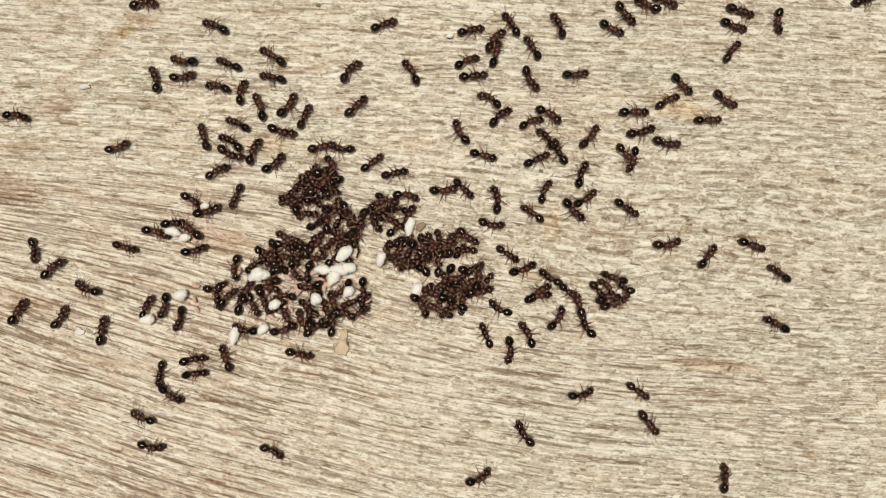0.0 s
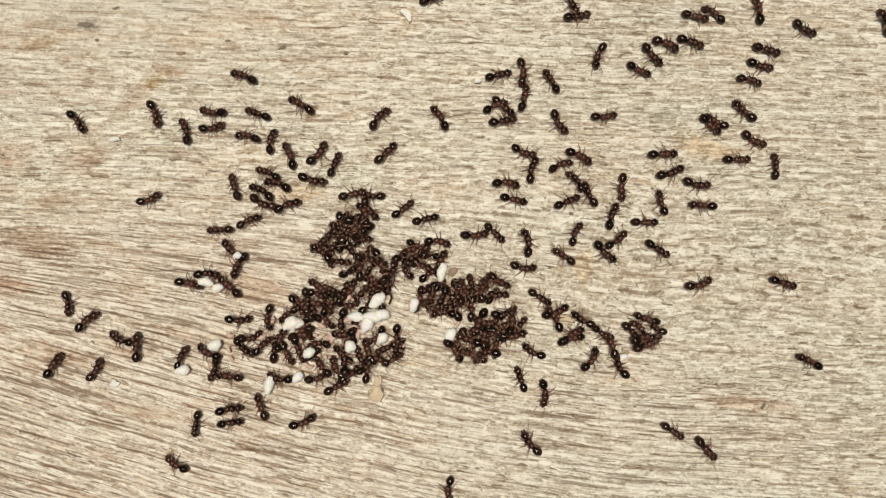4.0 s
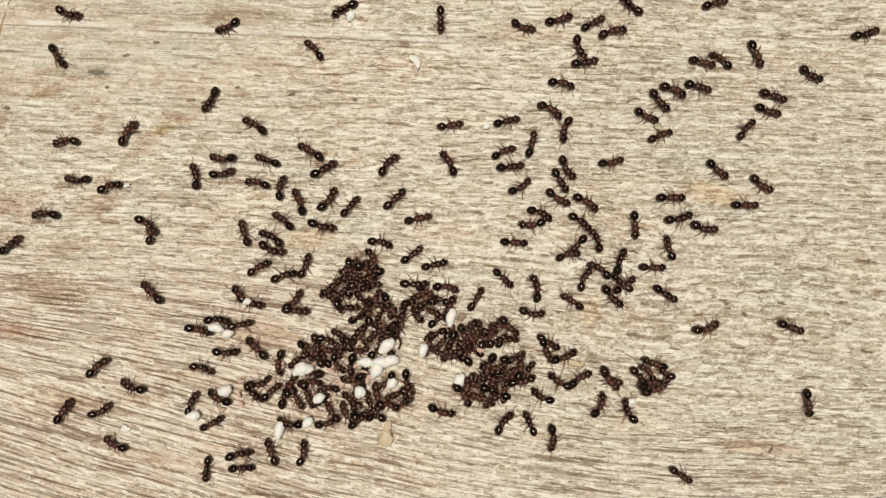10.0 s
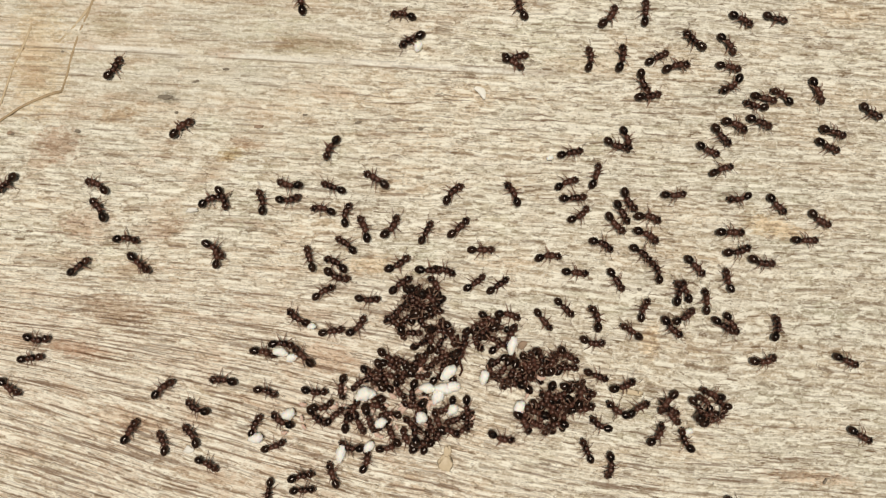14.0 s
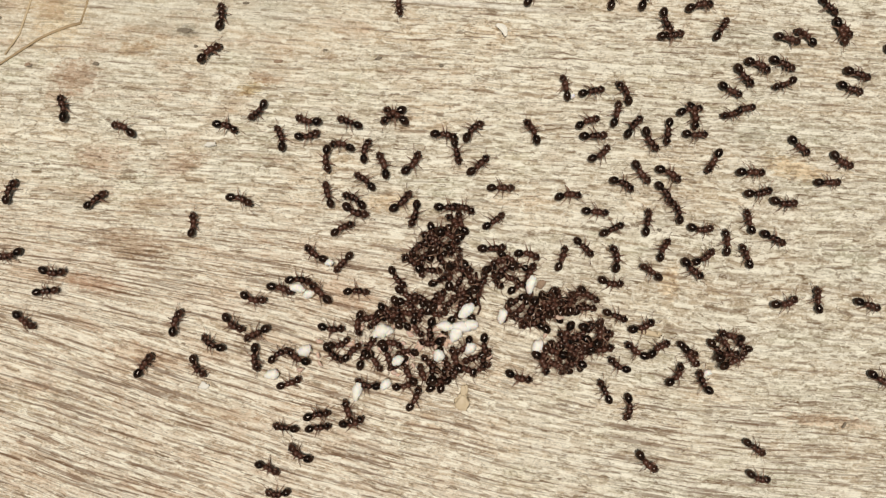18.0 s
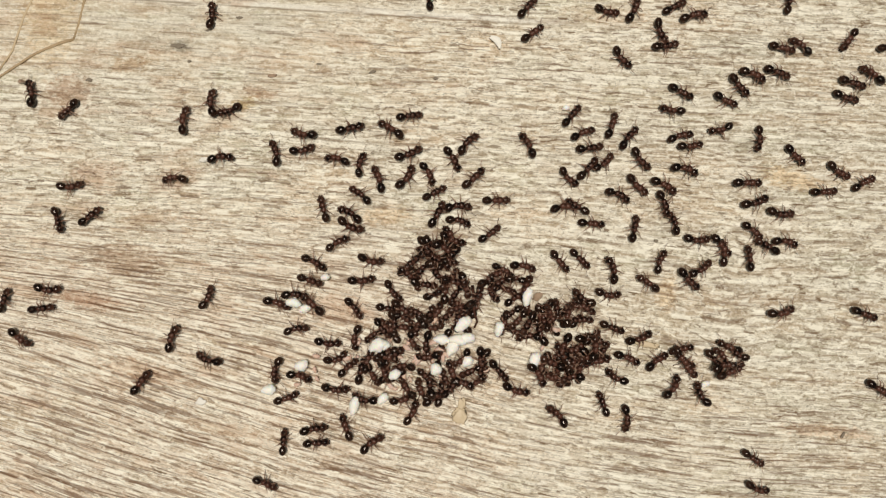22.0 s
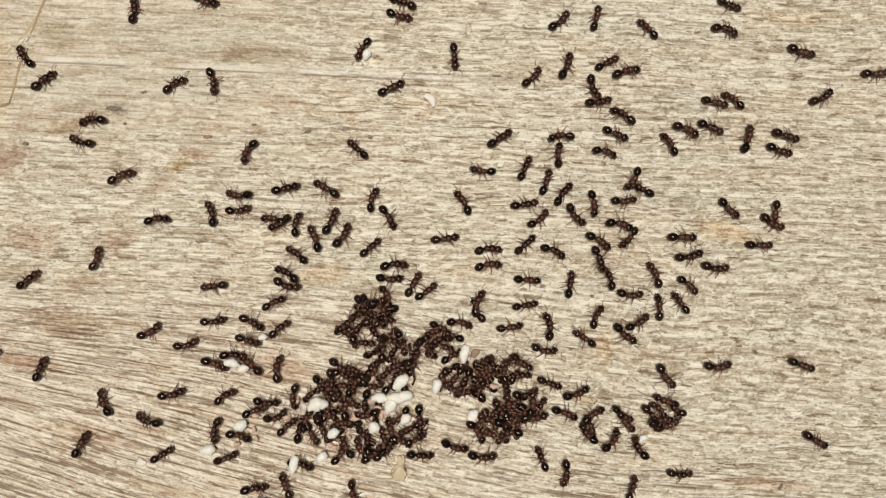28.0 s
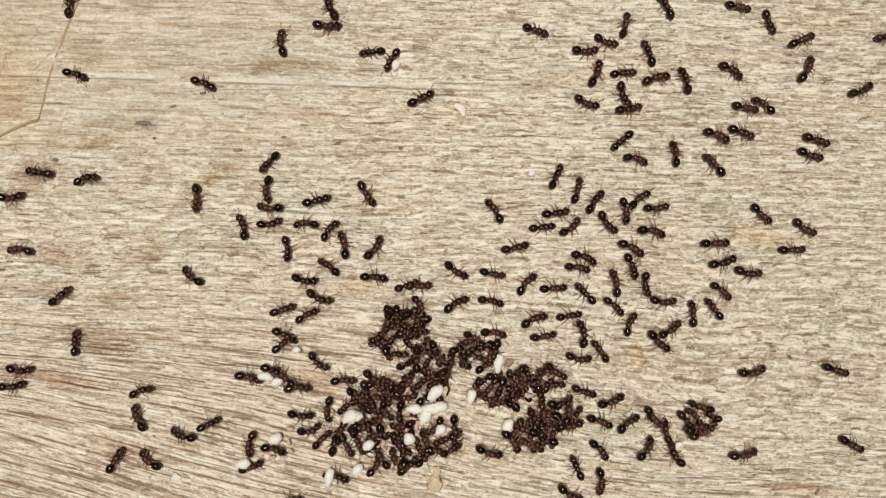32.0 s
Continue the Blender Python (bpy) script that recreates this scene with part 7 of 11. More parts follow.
    walk(WALKERS[81], [(0, on(29.45, -6.29, -32)), (14.14, on(29.45, -6.29, -32)), (14.67, on(29.33, -6.99, -96)), (14.89, on(29.32, -7.35, -155)), (15.11, on(29.30, -7.70, -213)), (17, on(29.30, -7.70, -213)), (17.5, on(31.09, -5.15, -256)), (17.75, on(31.98, -3.88, -320)), (18, on(32.88, -2.61, -385)), (18.25, on(32.77, -2.52, -319)), (18.5, on(32.65, -2.43, -253)), (19, on(32.42, -2.25, -207)), (22.2, on(32.42, -2.25, -207)), (22.47, on(32.76, -2.05, -260)), (22.73, on(33.10, -1.85, -312)), (23, on(33.44, -1.65, -364)), (23.5, on(35.34, 0.07, -330)), (24, on(37.79, 0.84, -347)), (24.25, on(36.69, 0.95, -295)), (24.5, on(35.59, 1.05, -242)), (24.75, on(34.49, 1.16, -189)), (25.5, on(31.42, 1.89, -202)), (26.25, on(28.78, 3.44, -228)), (27, on(27.06, 6.67, -293)), (27.5, on(25.97, 9.00, -243)), (28, on(24.70, 11.23, -203)), (28.6, on(24.99, 16.03, -273)), (29.4, on(25.37, 22.42, -273)), (30, on(25.66, 27.22, -206)), (30.5, on(23.67, 27.84, -202)), (31, on(21.80, 28.75, -247)), (32, on(21.80, 28.75, -247))])
    walk(WALKERS[82], [(0, on(39.35, -11.65, 56)), (0.4263, on(39.84, -10.87, 52)), (1, on(40.48, -10.20, 97)), (1.5, on(39.63, -2.91, 56)), (2, on(38.79, 4.37, 15)), (2.5, on(40.34, 2.35, 82)), (3, on(41.89, 0.32, 149)), (3.75, on(36.65, -1.12, 181)), (4.5, on(32.23, 0.19, 157)), (5.25, on(28.11, 2.52, 146)), (6, on(24.22, 5.59, 124)), (6.618, on(24.22, 5.59, 124)), (6.922, on(24.65, 5.80, 82)), (7.225, on(25.08, 6.01, 41)), (8, on(25.61, 6.79, 7)), (9, on(25.61, 6.79, 7)), (9.5, on(25.60, 4.42, -40)), (10, on(25.59, 2.04, -87)), (11, on(25.72, 1.00, -45)), (12, on(36.93, -5.05, -40)), (13, on(25.72, 1.00, -45)), (14.7, on(25.72, 1.00, -45)), (15.01, on(25.68, 1.50, 23)), (15.32, on(25.63, 1.99, 90)), (15.59, on(25.68, 2.49, 149)), (15.85, on(25.73, 2.98, 209)), (17, on(25.73, 2.98, 209)), (18, on(25.12, 6.56, 240)), (18.5, on(23.77, 5.06, 225)), (19, on(22.43, 3.55, 279)), (19.5, on(24.94, 2.96, 329)), (20, on(26.65, 1.02, 311)), (21, on(24.41, 3.50, 305)), (22, on(26.94, -2.44, 311)), (22.21, on(24.24, -3.76, 258)), (22.42, on(21.54, -5.07, 206)), (23.2, on(5.33, -12.97, 206)), (32, on(5.33, -12.97, 206))])
    walk(WALKERS[83], [(0, on(-68.92, -0.82, 360)), (4.773, on(-68.92, -0.82, 360)), (5.605, on(-58.10, -0.82, 360)), (5.862, on(-52.17, -0.82, 360)), (6, on(-50.20, -0.82, 399)), (31, on(-50.20, -0.82, 399)), (32, on(-50.20, -0.82, 399))])
    walk(WALKERS[84], [(0, on(-32.07, -0.84, 25)), (6, on(-32.07, -0.84, 25)), (6.5, on(-32.55, -0.99, 79)), (7.47, on(-33.27, 0.96, 100)), (16.18, on(-33.27, 0.96, 100)), (17, on(-34.90, 1.26, 165)), (18, on(-38.11, -3.37, 90)), (19, on(-38.76, 1.45, 163)), (20.32, on(-38.76, 1.45, 163)), (21.13, on(-39.88, 2.58, 118)), (22, on(-40.19, 4.14, 188)), (22.26, on(-40.31, 3.78, 229)), (22.53, on(-40.43, 3.43, 270)), (23, on(-40.20, 2.72, 312)), (23.25, on(-40.56, 1.85, 273)), (23.5, on(-40.92, 0.98, 235)), (24, on(-42.32, -0.28, 235)), (25.26, on(-42.32, -0.28, 235)), (26, on(-43.65, -0.57, 204)), (26.5, on(-44.22, -0.96, 141)), (27, on(-44.78, -1.35, 78)), (27.5, on(-43.16, 0.15, 48)), (28, on(-41.81, 1.89, 75)), (28.14, on(-43.83, 1.87, 128)), (28.28, on(-45.85, 1.84, 181)), (28.81, on(-57.98, 1.69, 181)), (29.65, on(-68.92, 1.69, 180)), (32, on(-68.92, 1.69, 180))])
    walk(WALKERS[85], [(0, on(-21.84, 0.91, 106)), (26.2, on(-21.84, 0.91, 106)), (26.6, on(-22.17, 0.51, 164)), (27, on(-22.49, 0.11, 222)), (27.5, on(-25.23, 0.07, 196)), (28, on(-27.57, -1.34, 188)), (28.17, on(-26.90, -1.31, 132)), (28.33, on(-26.23, -1.28, 76)), (28.5, on(-25.56, -1.25, 20)), (29, on(-23.93, -0.05, 14)), (30, on(-23.93, -0.05, 14)), (30.25, on(-24.31, -0.84, -42)), (30.5, on(-24.68, -1.63, -97)), (31, on(-24.35, -3.34, -140)), (31.19, on(-24.09, -3.28, -83)), (31.38, on(-23.82, -3.21, -27)), (31.56, on(-23.55, -3.14, 30)), (32, on(-22.97, -2.56, 18))])
    walk(WALKERS[86], [(0, on(-18.55, 0.46, 154)), (30, on(-18.55, 0.46, 154)), (30.48, on(-19.40, 0.70, 166)), (30.65, on(-19.69, 0.77, 108)), (30.83, on(-19.98, 0.84, 51)), (31, on(-20.27, 0.91, -6)), (32, on(-20.27, 0.91, -6))])
    walk(WALKERS[87], [(0, on(-17.83, 2.61, 159)), (5.2, on(-17.83, 2.61, 159)), (6, on(-17.15, 2.48, 144)), (13, on(-17.15, 2.48, 144)), (14, on(-17.38, 2.78, 145)), (31, on(-17.38, 2.78, 145)), (32, on(-17.38, 2.78, 145))])
    walk(WALKERS[88], [(0, on(-15.80, -0.63, 64)), (1, on(-15.80, -0.63, 64)), (2, on(-15.23, -4.23, 40)), (4, on(-15.39, -1.26, 19)), (4.169, on(-15.19, -1.57, -3)), (4.687, on(-14.57, -2.52, -69)), (5.125, on(-14.47, -3.27, -127)), (5.562, on(-14.36, -4.02, -185)), (6, on(-14.25, -4.76, -243)), (7, on(-15.47, -6.72, -315)), (8, on(-14.25, -4.76, -243)), (9, on(-15.57, -4.50, -294)), (10, on(-16.90, -4.25, -345)), (11, on(-14.24, -4.61, -292)), (11.4, on(-14.24, -4.61, -292)), (12.19, on(-13.15, -3.61, -325)), (13, on(-11.83, -2.95, -321)), (13.54, on(-11.17, -2.51, -322)), (14, on(-10.58, -1.98, -325)), (14.75, on(-11.31, 0.90, -264)), (15.5, on(-11.16, 3.69, -275)), (16.25, on(-10.78, 6.45, -288)), (17, on(-9.39, 9.11, -225)), (17.38, on(-8.78, 8.93, -280)), (17.76, on(-8.16, 8.75, -334)), (18.15, on(-7.55, 8.57, -388)), (19, on(-6.10, 7.33, -420)), (28.2, on(-6.10, 7.33, -420)), (28.6, on(-5.94, 7.49, -367)), (29, on(-5.77, 7.66, -314)), (29.1, on(-6.13, 7.14, -371)), (29.2, on(-6.48, 6.63, -428)), (29.3, on(-6.84, 6.11, -485)), (29.7, on(-8.26, 4.05, -485)), (30, on(-9.33, 2.50, -406)), (30.24, on(-9.89, 2.13, -461)), (30.48, on(-10.46, 1.76, -516)), (30.74, on(-11.11, 1.58, -442)), (31, on(-11.76, 1.40, -368)), (32, on(-11.76, 1.40, -368))])
    walk(WALKERS[89], [(0, on(-13.11, -2.19, 44)), (1.5, on(-13.01, -2.26, 44)), (2, on(-13.07, -2.10, 50)), (2.524, on(-12.18, -0.81, 105)), (2.762, on(-11.92, -0.48, 156)), (3, on(-11.65, -0.16, 207)), (3.75, on(-15.26, 1.01, 165)), (4.5, on(-18.93, 1.82, 171)), (5.25, on(-22.65, 2.19, 179)), (6, on(-26.46, 1.97, 162)), (7, on(-44.24, 2.83, 170)), (8, on(-38.76, -1.45, 173)), (8.25, on(-38.39, -0.11, 125)), (8.5, on(-38.02, 1.23, 78)), (9, on(-37.57, 3.98, 90)), (9.5, on(-41.84, 3.52, 154)), (10, on(-46.12, 3.06, 185)), (10.5, on(-46.56, -0.25, 152)), (11, on(-47.01, -3.55, 85)), (12, on(-43.87, 3.65, 10)), (12.5, on(-44.48, 4.25, 65)), (13, on(-45.09, 4.85, 120)), (13.5, on(-46.52, 5.59, 150)), (14, on(-47.88, 6.46, 127)), (15.13, on(-50.29, 6.08, 198)), (16.13, on(-52.46, 4.96, 157)), (17, on(-52.46, 4.96, 157)), (17.67, on(-53.87, 8.54, 109)), (18.33, on(-54.96, 12.21, 103)), (19, on(-55.57, 16.01, 101)), (21, on(-50.36, 14.34, 140)), (22, on(-57.75, 14.11, 101)), (22.48, on(-56.50, 14.02, 56)), (22.96, on(-55.25, 13.93, 11)), (24, on(-53.01, 15.05, 47)), (24.75, on(-50.06, 14.06, -19)), (25.5, on(-47.13, 12.99, -16)), (26.25, on(-44.07, 12.39, -11)), (26.62, on(-42.54, 12.11, 60)), (27, on(-41.01, 11.83, 131)), (27.5, on(-42.77, 15.16, 104)), (27.75, on(-42.74, 17.04, 147)), (28, on(-42.71, 18.92, 191)), (28.43, on(-42.34, 18.52, 248)), (28.86, on(-41.97, 18.12, 304)), (29.05, on(-41.81, 17.79, 358)), (29.24, on(-41.65, 17.46, 412)), (29.43, on(-41.49, 17.13, 466)), (30, on(-41.49, 17.13, 466)), (30.3, on(-43.69, 16.24, 514)), (30.6, on(-45.89, 15.34, 562)), (31.4, on(-51.75, 12.96, 562)), (31.6, on(-53.22, 12.36, 617)), (31.8, on(-54.68, 11.77, 673)), (32, on(-56.15, 11.17, 728))])
    walk(WALKERS[90], [(0, on(-12.37, 1.67, -11)), (13, on(-12.37, 1.67, -11)), (13.45, on(-11.57, 1.10, -41)), (14, on(-10.88, 0.39, 33)), (14.27, on(-11.18, 0.34, 83)), (14.55, on(-11.48, 0.28, 133)), (14.82, on(-11.78, 0.23, 183)), (15.07, on(-12.24, 0.27, 108)), (15.32, on(-12.69, 0.30, 33)), (17.94, on(-12.69, 0.30, 33)), (18.11, on(-12.86, 0.15, 91)), (18.28, on(-13.03, 0.01, 148)), (18.45, on(-13.19, -0.14, 205)), (18.63, on(-13.41, -0.17, 264)), (18.82, on(-13.63, -0.20, 323)), (19, on(-13.85, -0.23, 382)), (19.51, on(-13.22, 1.10, 407)), (20, on(-11.93, 1.81, 441)), (20.67, on(-12.64, 3.87, 457)), (21.33, on(-12.42, 5.86, 434)), (22, on(-11.48, 7.79, 384)), (24.47, on(-11.48, 7.79, 384)), (24.67, on(-11.70, 7.54, 326)), (24.88, on(-11.91, 7.29, 269)), (25.08, on(-12.13, 7.04, 211)), (25.34, on(-12.61, 6.92, 139)), (25.6, on(-13.10, 6.81, 66)), (28, on(-13.10, 6.81, 66)), (28.17, on(-13.85, 6.27, 117)), (28.33, on(-14.60, 5.72, 167)), (28.5, on(-15.35, 5.17, 218)), (29, on(-17.48, 3.36, 181)), (29.54, on(-18.42, 3.82, 160)), (30, on(-19.45, 4.06, 201)), (30.12, on(-18.17, 3.01, 261)), (30.23, on(-16.89, 1.96, 321)), (30.66, on(-9.21, -4.34, 321)), (32, on(-9.21, -4.34, 321))])
    walk(WALKERS[91], [(0, on(-9.72, 3.74, 66)), (5.2, on(-9.72, 3.74, 66)), (6, on(-8.93, 4.21, 48)), (11.35, on(-8.93, 4.21, 48)), (11.89, on(-8.24, 4.30, 10)), (12.32, on(-7.55, 4.46, 63)), (17, on(-7.55, 4.46, 63)), (17.33, on(-7.13, 5.18, 117)), (17.67, on(-6.72, 5.89, 172)), (17.84, on(-6.51, 6.25, 228)), (18, on(-6.30, 6.61, 285)), (18.33, on(-6.95, 5.47, 280)), (18.67, on(-7.61, 4.33, 335)), (19, on(-8.26, 3.19, 389)), (22, on(-8.26, 3.19, 389)), (23, on(-8.32, 3.55, 456)), (27.2, on(-8.32, 3.55, 456)), (28, on(-8.29, 3.69, 401)), (28.25, on(-8.05, 2.88, 340)), (28.5, on(-7.81, 2.06, 279)), (28.75, on(-7.77, 1.21, 328)), (29, on(-7.74, 0.35, 378)), (31, on(-7.74, 0.35, 378)), (32, on(-7.74, 0.35, 378))])
    walk(WALKERS[92], [(0, on(-8.03, -4.71, 88)), (8.196, on(-8.03, -4.71, 88)), (8.719, on(-7.63, 7.33, 88)), (9, on(-7.49, 11.35, 140)), (9.5, on(-9.83, 10.01, 85)), (10, on(-12.17, 8.67, 30)), (11, on(-7.19, 16.09, 100)), (11.2, on(-7.17, 14.46, 157)), (11.4, on(-7.14, 12.83, 214)), (11.6, on(-7.12, 11.19, 271)), (12.4, on(-7.02, 4.67, 271)), (12.7, on(-6.98, 2.22, 316)), (13, on(-6.94, -0.23, 361)), (19.2, on(-6.94, -0.23, 361)), (20, on(-7.80, -0.11, 373)), (21, on(-11.30, 0.14, 385)), (22, on(-7.87, 0.59, 423)), (22.06, on(-7.93, -0.06, 344)), (22.12, on(-8.00, -0.71, 264)), (22.35, on(-8.38, -4.61, 264)), (32, on(-8.38, -4.61, 264))])
    walk(WALKERS[93], [(0, on(-7.51, 0.06, 13)), (4.647, on(-7.51, 0.06, 13)), (4.914, on(-7.64, 0.38, 62)), (5.182, on(-7.77, 0.71, 111)), (5.591, on(-7.89, 1.05, 67)), (6, on(-8.00, 1.38, 24)), (6.5, on(-7.16, 2.97, 7)), (8, on(-4.20, 0.92, -22)), (8.499, on(-3.65, 1.30, 45)), (9, on(-3.28, 1.86, 11)), (9.5, on(-1.31, 2.68, 11)), (10, on(-0.67, 2.73, 12)), (11, on(-0.67, 2.43, 2)), (22, on(-0.67, 2.43, 2)), (24, on(-1.44, 2.69, 45)), (24.37, on(-1.44, 2.69, 45)), (24.73, on(-1.59, 2.08, -23)), (25.08, on(-1.73, 1.46, -92)), (25.7, on(-1.51, 0.21, -66)), (27, on(-1.51, 0.21, -66)), (27.23, on(-1.89, -0.03, -106)), (27.46, on(-2.26, -0.26, -147)), (27.64, on(-2.50, -0.43, -198)), (27.82, on(-2.74, -0.60, -249)), (28, on(-2.99, -0.76, -300)), (28.47, on(-2.46, 0.55, -310)), (28.65, on(-2.05, 0.80, -255)), (28.82, on(-1.65, 1.04, -199)), (29, on(-1.24, 1.29, -144)), (29.5, on(-3.73, 0.50, -169)), (29.67, on(-4.60, 0.43, -111)), (29.83, on(-5.46, 0.35, -54)), (30, on(-6.33, 0.28, 3)), (32, on(-6.33, 0.28, 3))])
    walk(WALKERS[94], [(0, on(-5.28, -0.12, 167)), (6, on(-5.28, -0.12, 167)), (6.667, on(-5.61, 0.10, 110)), (7.333, on(-5.95, 0.32, 52)), (8, on(-6.28, 0.54, -5)), (8.497, on(-5.68, 0.30, -32)), (9, on(-5.20, -0.13, -16)), (22, on(-5.20, -0.13, -16)), (22.5, on(-2.59, 0.07, 24)), (23, on(-0.69, 1.88, -10)), (23.18, on(-1.97, 2.25, 48)), (23.35, on(-3.24, 2.63, 106)), (23.52, on(-4.52, 3.00, 164)), (24.23, on(-9.63, 4.50, 164)), (24.49, on(-11.54, 5.07, 120)), (24.75, on(-13.46, 5.63, 76)), (25.5, on(-12.15, 9.32, 57)), (26.25, on(-9.32, 12.04, 38)), (26.52, on(-10.89, 11.16, 95)), (26.8, on(-12.47, 10.28, 152)), (27.07, on(-14.04, 9.39, 209)), (28.18, on(-20.34, 5.87, 209)), (28.59, on(-22.71, 4.54, 167)), (29, on(-25.07, 3.22, 125)), (29.25, on(-24.42, 3.66, 85)), (29.5, on(-23.77, 4.10, 44)), (30, on(-22.83, 5.36, 41)), (30.5, on(-22.61, 5.09, -23)), (31, on(-22.38, 4.81, -88)), (32, on(-22.38, 4.81, -88))])
    walk(WALKERS[95], [(0, on(-1.36, -1.64, 38)), (28, on(-1.36, -1.64, 38)), (28.5, on(0.02, -0.04, 60)), (29, on(0.74, 1.94, 13)), (31, on(0.74, 1.94, 13)), (31.5, on(1.72, 1.65, -7)), (32, on(2.73, 1.69, -11))])
    walk(WALKERS[96], [(0, on(1.38, -2.85, 13)), (10.79, on(1.38, -2.85, 13)), (11.06, on(1.26, -2.51, 60)), (11.33, on(1.14, -2.18, 107)), (11.77, on(0.97, -1.48, 88)), (13, on(0.97, -1.48, 88)), (14, on(1.48, -1.87, 37)), (14.8, on(3.33, -2.09, -7)), (15.42, on(5.18, -2.31, -4)), (16.04, on(7.04, -2.34, 1)), (17, on(8.90, -2.22, 11)), (17.5, on(10.07, -2.33, 16)), (18, on(13.10, -2.13, 26)), (19, on(16.26, 1.37, 53)), (19.56, on(15.02, 1.03, 119)), (20.12, on(13.79, 0.69, 184)), (20.92, on(11.40, 0.99, 165)), (22, on(9.08, 1.97, 152)), (22.27, on(9.58, 2.18, 90)), (22.54, on(10.08, 2.39, 27)), (23, on(11.00, 2.97, -29)), (24.64, on(11.00, 2.97, -29)), (24.91, on(10.81, 3.27, 38)), (25.17, on(10.63, 3.58, 104)), (25.59, on(10.67, 4.28, 43)), (28, on(10.67, 4.28, 43)), (28.52, on(10.84, 5.05, 90)), (28.76, on(10.76, 5.44, 29)), (29, on(10.67, 5.83, -32)), (29.51, on(11.42, 5.91, -12)), (29.75, on(11.74, 5.71, -87)), (30, on(12.06, 5.52, -162)), (30.5, on(9.91, 4.31, -170)), (30.75, on(8.69, 4.52, -220)), (31, on(7.47, 4.72, -270)), (31.5, on(7.78, 6.25, -297)), (32, on(8.83, 7.40, -354))])
    walk(WALKERS[97], [(0, on(8.92, 2.33, 118)), (1, on(8.92, 2.33, 118)), (1.442, on(9.48, 2.22, 50)), (1.884, on(10.04, 2.11, -17)), (2.46, on(11.08, 1.67, -9)), (3.977, on(11.08, 1.67, -9)), (4.9, on(12.95, 1.60, -2)), (6, on(14.82, 1.53, -58)), (8, on(14.82, 1.53, -58)), (8.249, on(14.39, 1.80, -126)), (8.499, on(13.96, 2.06, -193)), (9, on(12.95, 1.95, -244)), (10, on(13.06, 2.04, -176)), (11, on(13.17, 2.12, -108)), (11.5, on(12.36, 2.70, -147)), (12.04, on(11.27, 2.09, -190)), (13, on(9.49, 2.75, -197)), (13.57, on(8.56, 2.30, -156)), (13.71, on(8.24, 2.17, -103)), (13.86, on(7.92, 2.05, -50)), (14, on(7.60, 1.92, 3)), (23, on(7.60, 1.92, 3)), (23.5, on(7.46, 1.41, -43)), (24, on(7.33, 0.91, -89)), (24.32, on(7.33, 0.91, -89)), (24.59, on(7.04, 1.12, -153)), (24.86, on(6.75, 1.34, -217)), (25.08, on(6.47, 1.55, -286)), (25.3, on(6.18, 1.77, -355)), (28, on(6.18, 1.77, -355)), (28.26, on(6.16, 1.32, -395)), (28.52, on(6.14, 0.88, -435)), (28.68, on(6.31, 0.63, -384)), (28.84, on(6.47, 0.38, -332)), (29, on(6.63, 0.13, -281)), (31, on(6.63, 0.13, -281)), (32, on(6.72, 0.64, -315))])
    walk(WALKERS[98], [(0, on(12.01, -0.41, -13)), (8, on(12.01, -0.41, -13)), (9, on(11.01, -0.10, -4)), (30, on(11.01, -0.10, -4)), (32, on(10.19, -0.07, 4))])
    walk(WALKERS[99], [(0, on(17.59, 3.93, 17)), (7.199, on(17.59, 3.93, 17)), (7.458, on(17.41, 4.20, 67)), (7.717, on(17.23, 4.47, 117)), (7.925, on(17.11, 4.78, 164)), (8.134, on(17.00, 5.09, 211)), (9, on(17.00, 5.09, 211)), (9.5, on(17.27, 1.81, 290)), (10, on(17.55, -1.46, 370)), (10.5, on(17.87, -0.42, 352)), (11, on(18.19, 0.62, 420)), (11.5, on(18.30, 1.81, 428)), (12, on(17.74, 2.30, 433)), (13, on(19.90, 6.59, 403)), (13.3, on(23.20, 7.44, 374)), (13.7, on(27.60, 8.58, 374)), (13.8, on(28.70, 8.86, 433)), (13.9, on(29.80, 9.15, 491)), (14, on(30.90, 9.43, 550)), (15.14, on(28.78, 10.57, 500)), (16.12, on(27.31, 12.46, 559)), (21.2, on(27.31, 12.46, 559)), (22, on(26.39, 11.72, 554)), (22.5, on(23.14, 13.41, 506)), (22.67, on(22.21, 14.20, 451)), (22.83, on(21.27, 14.98, 395)), (23, on(20.34, 15.77, 340)), (31, on(20.34, 15.77, 340)), (32, on(20.34, 15.77, 340))])
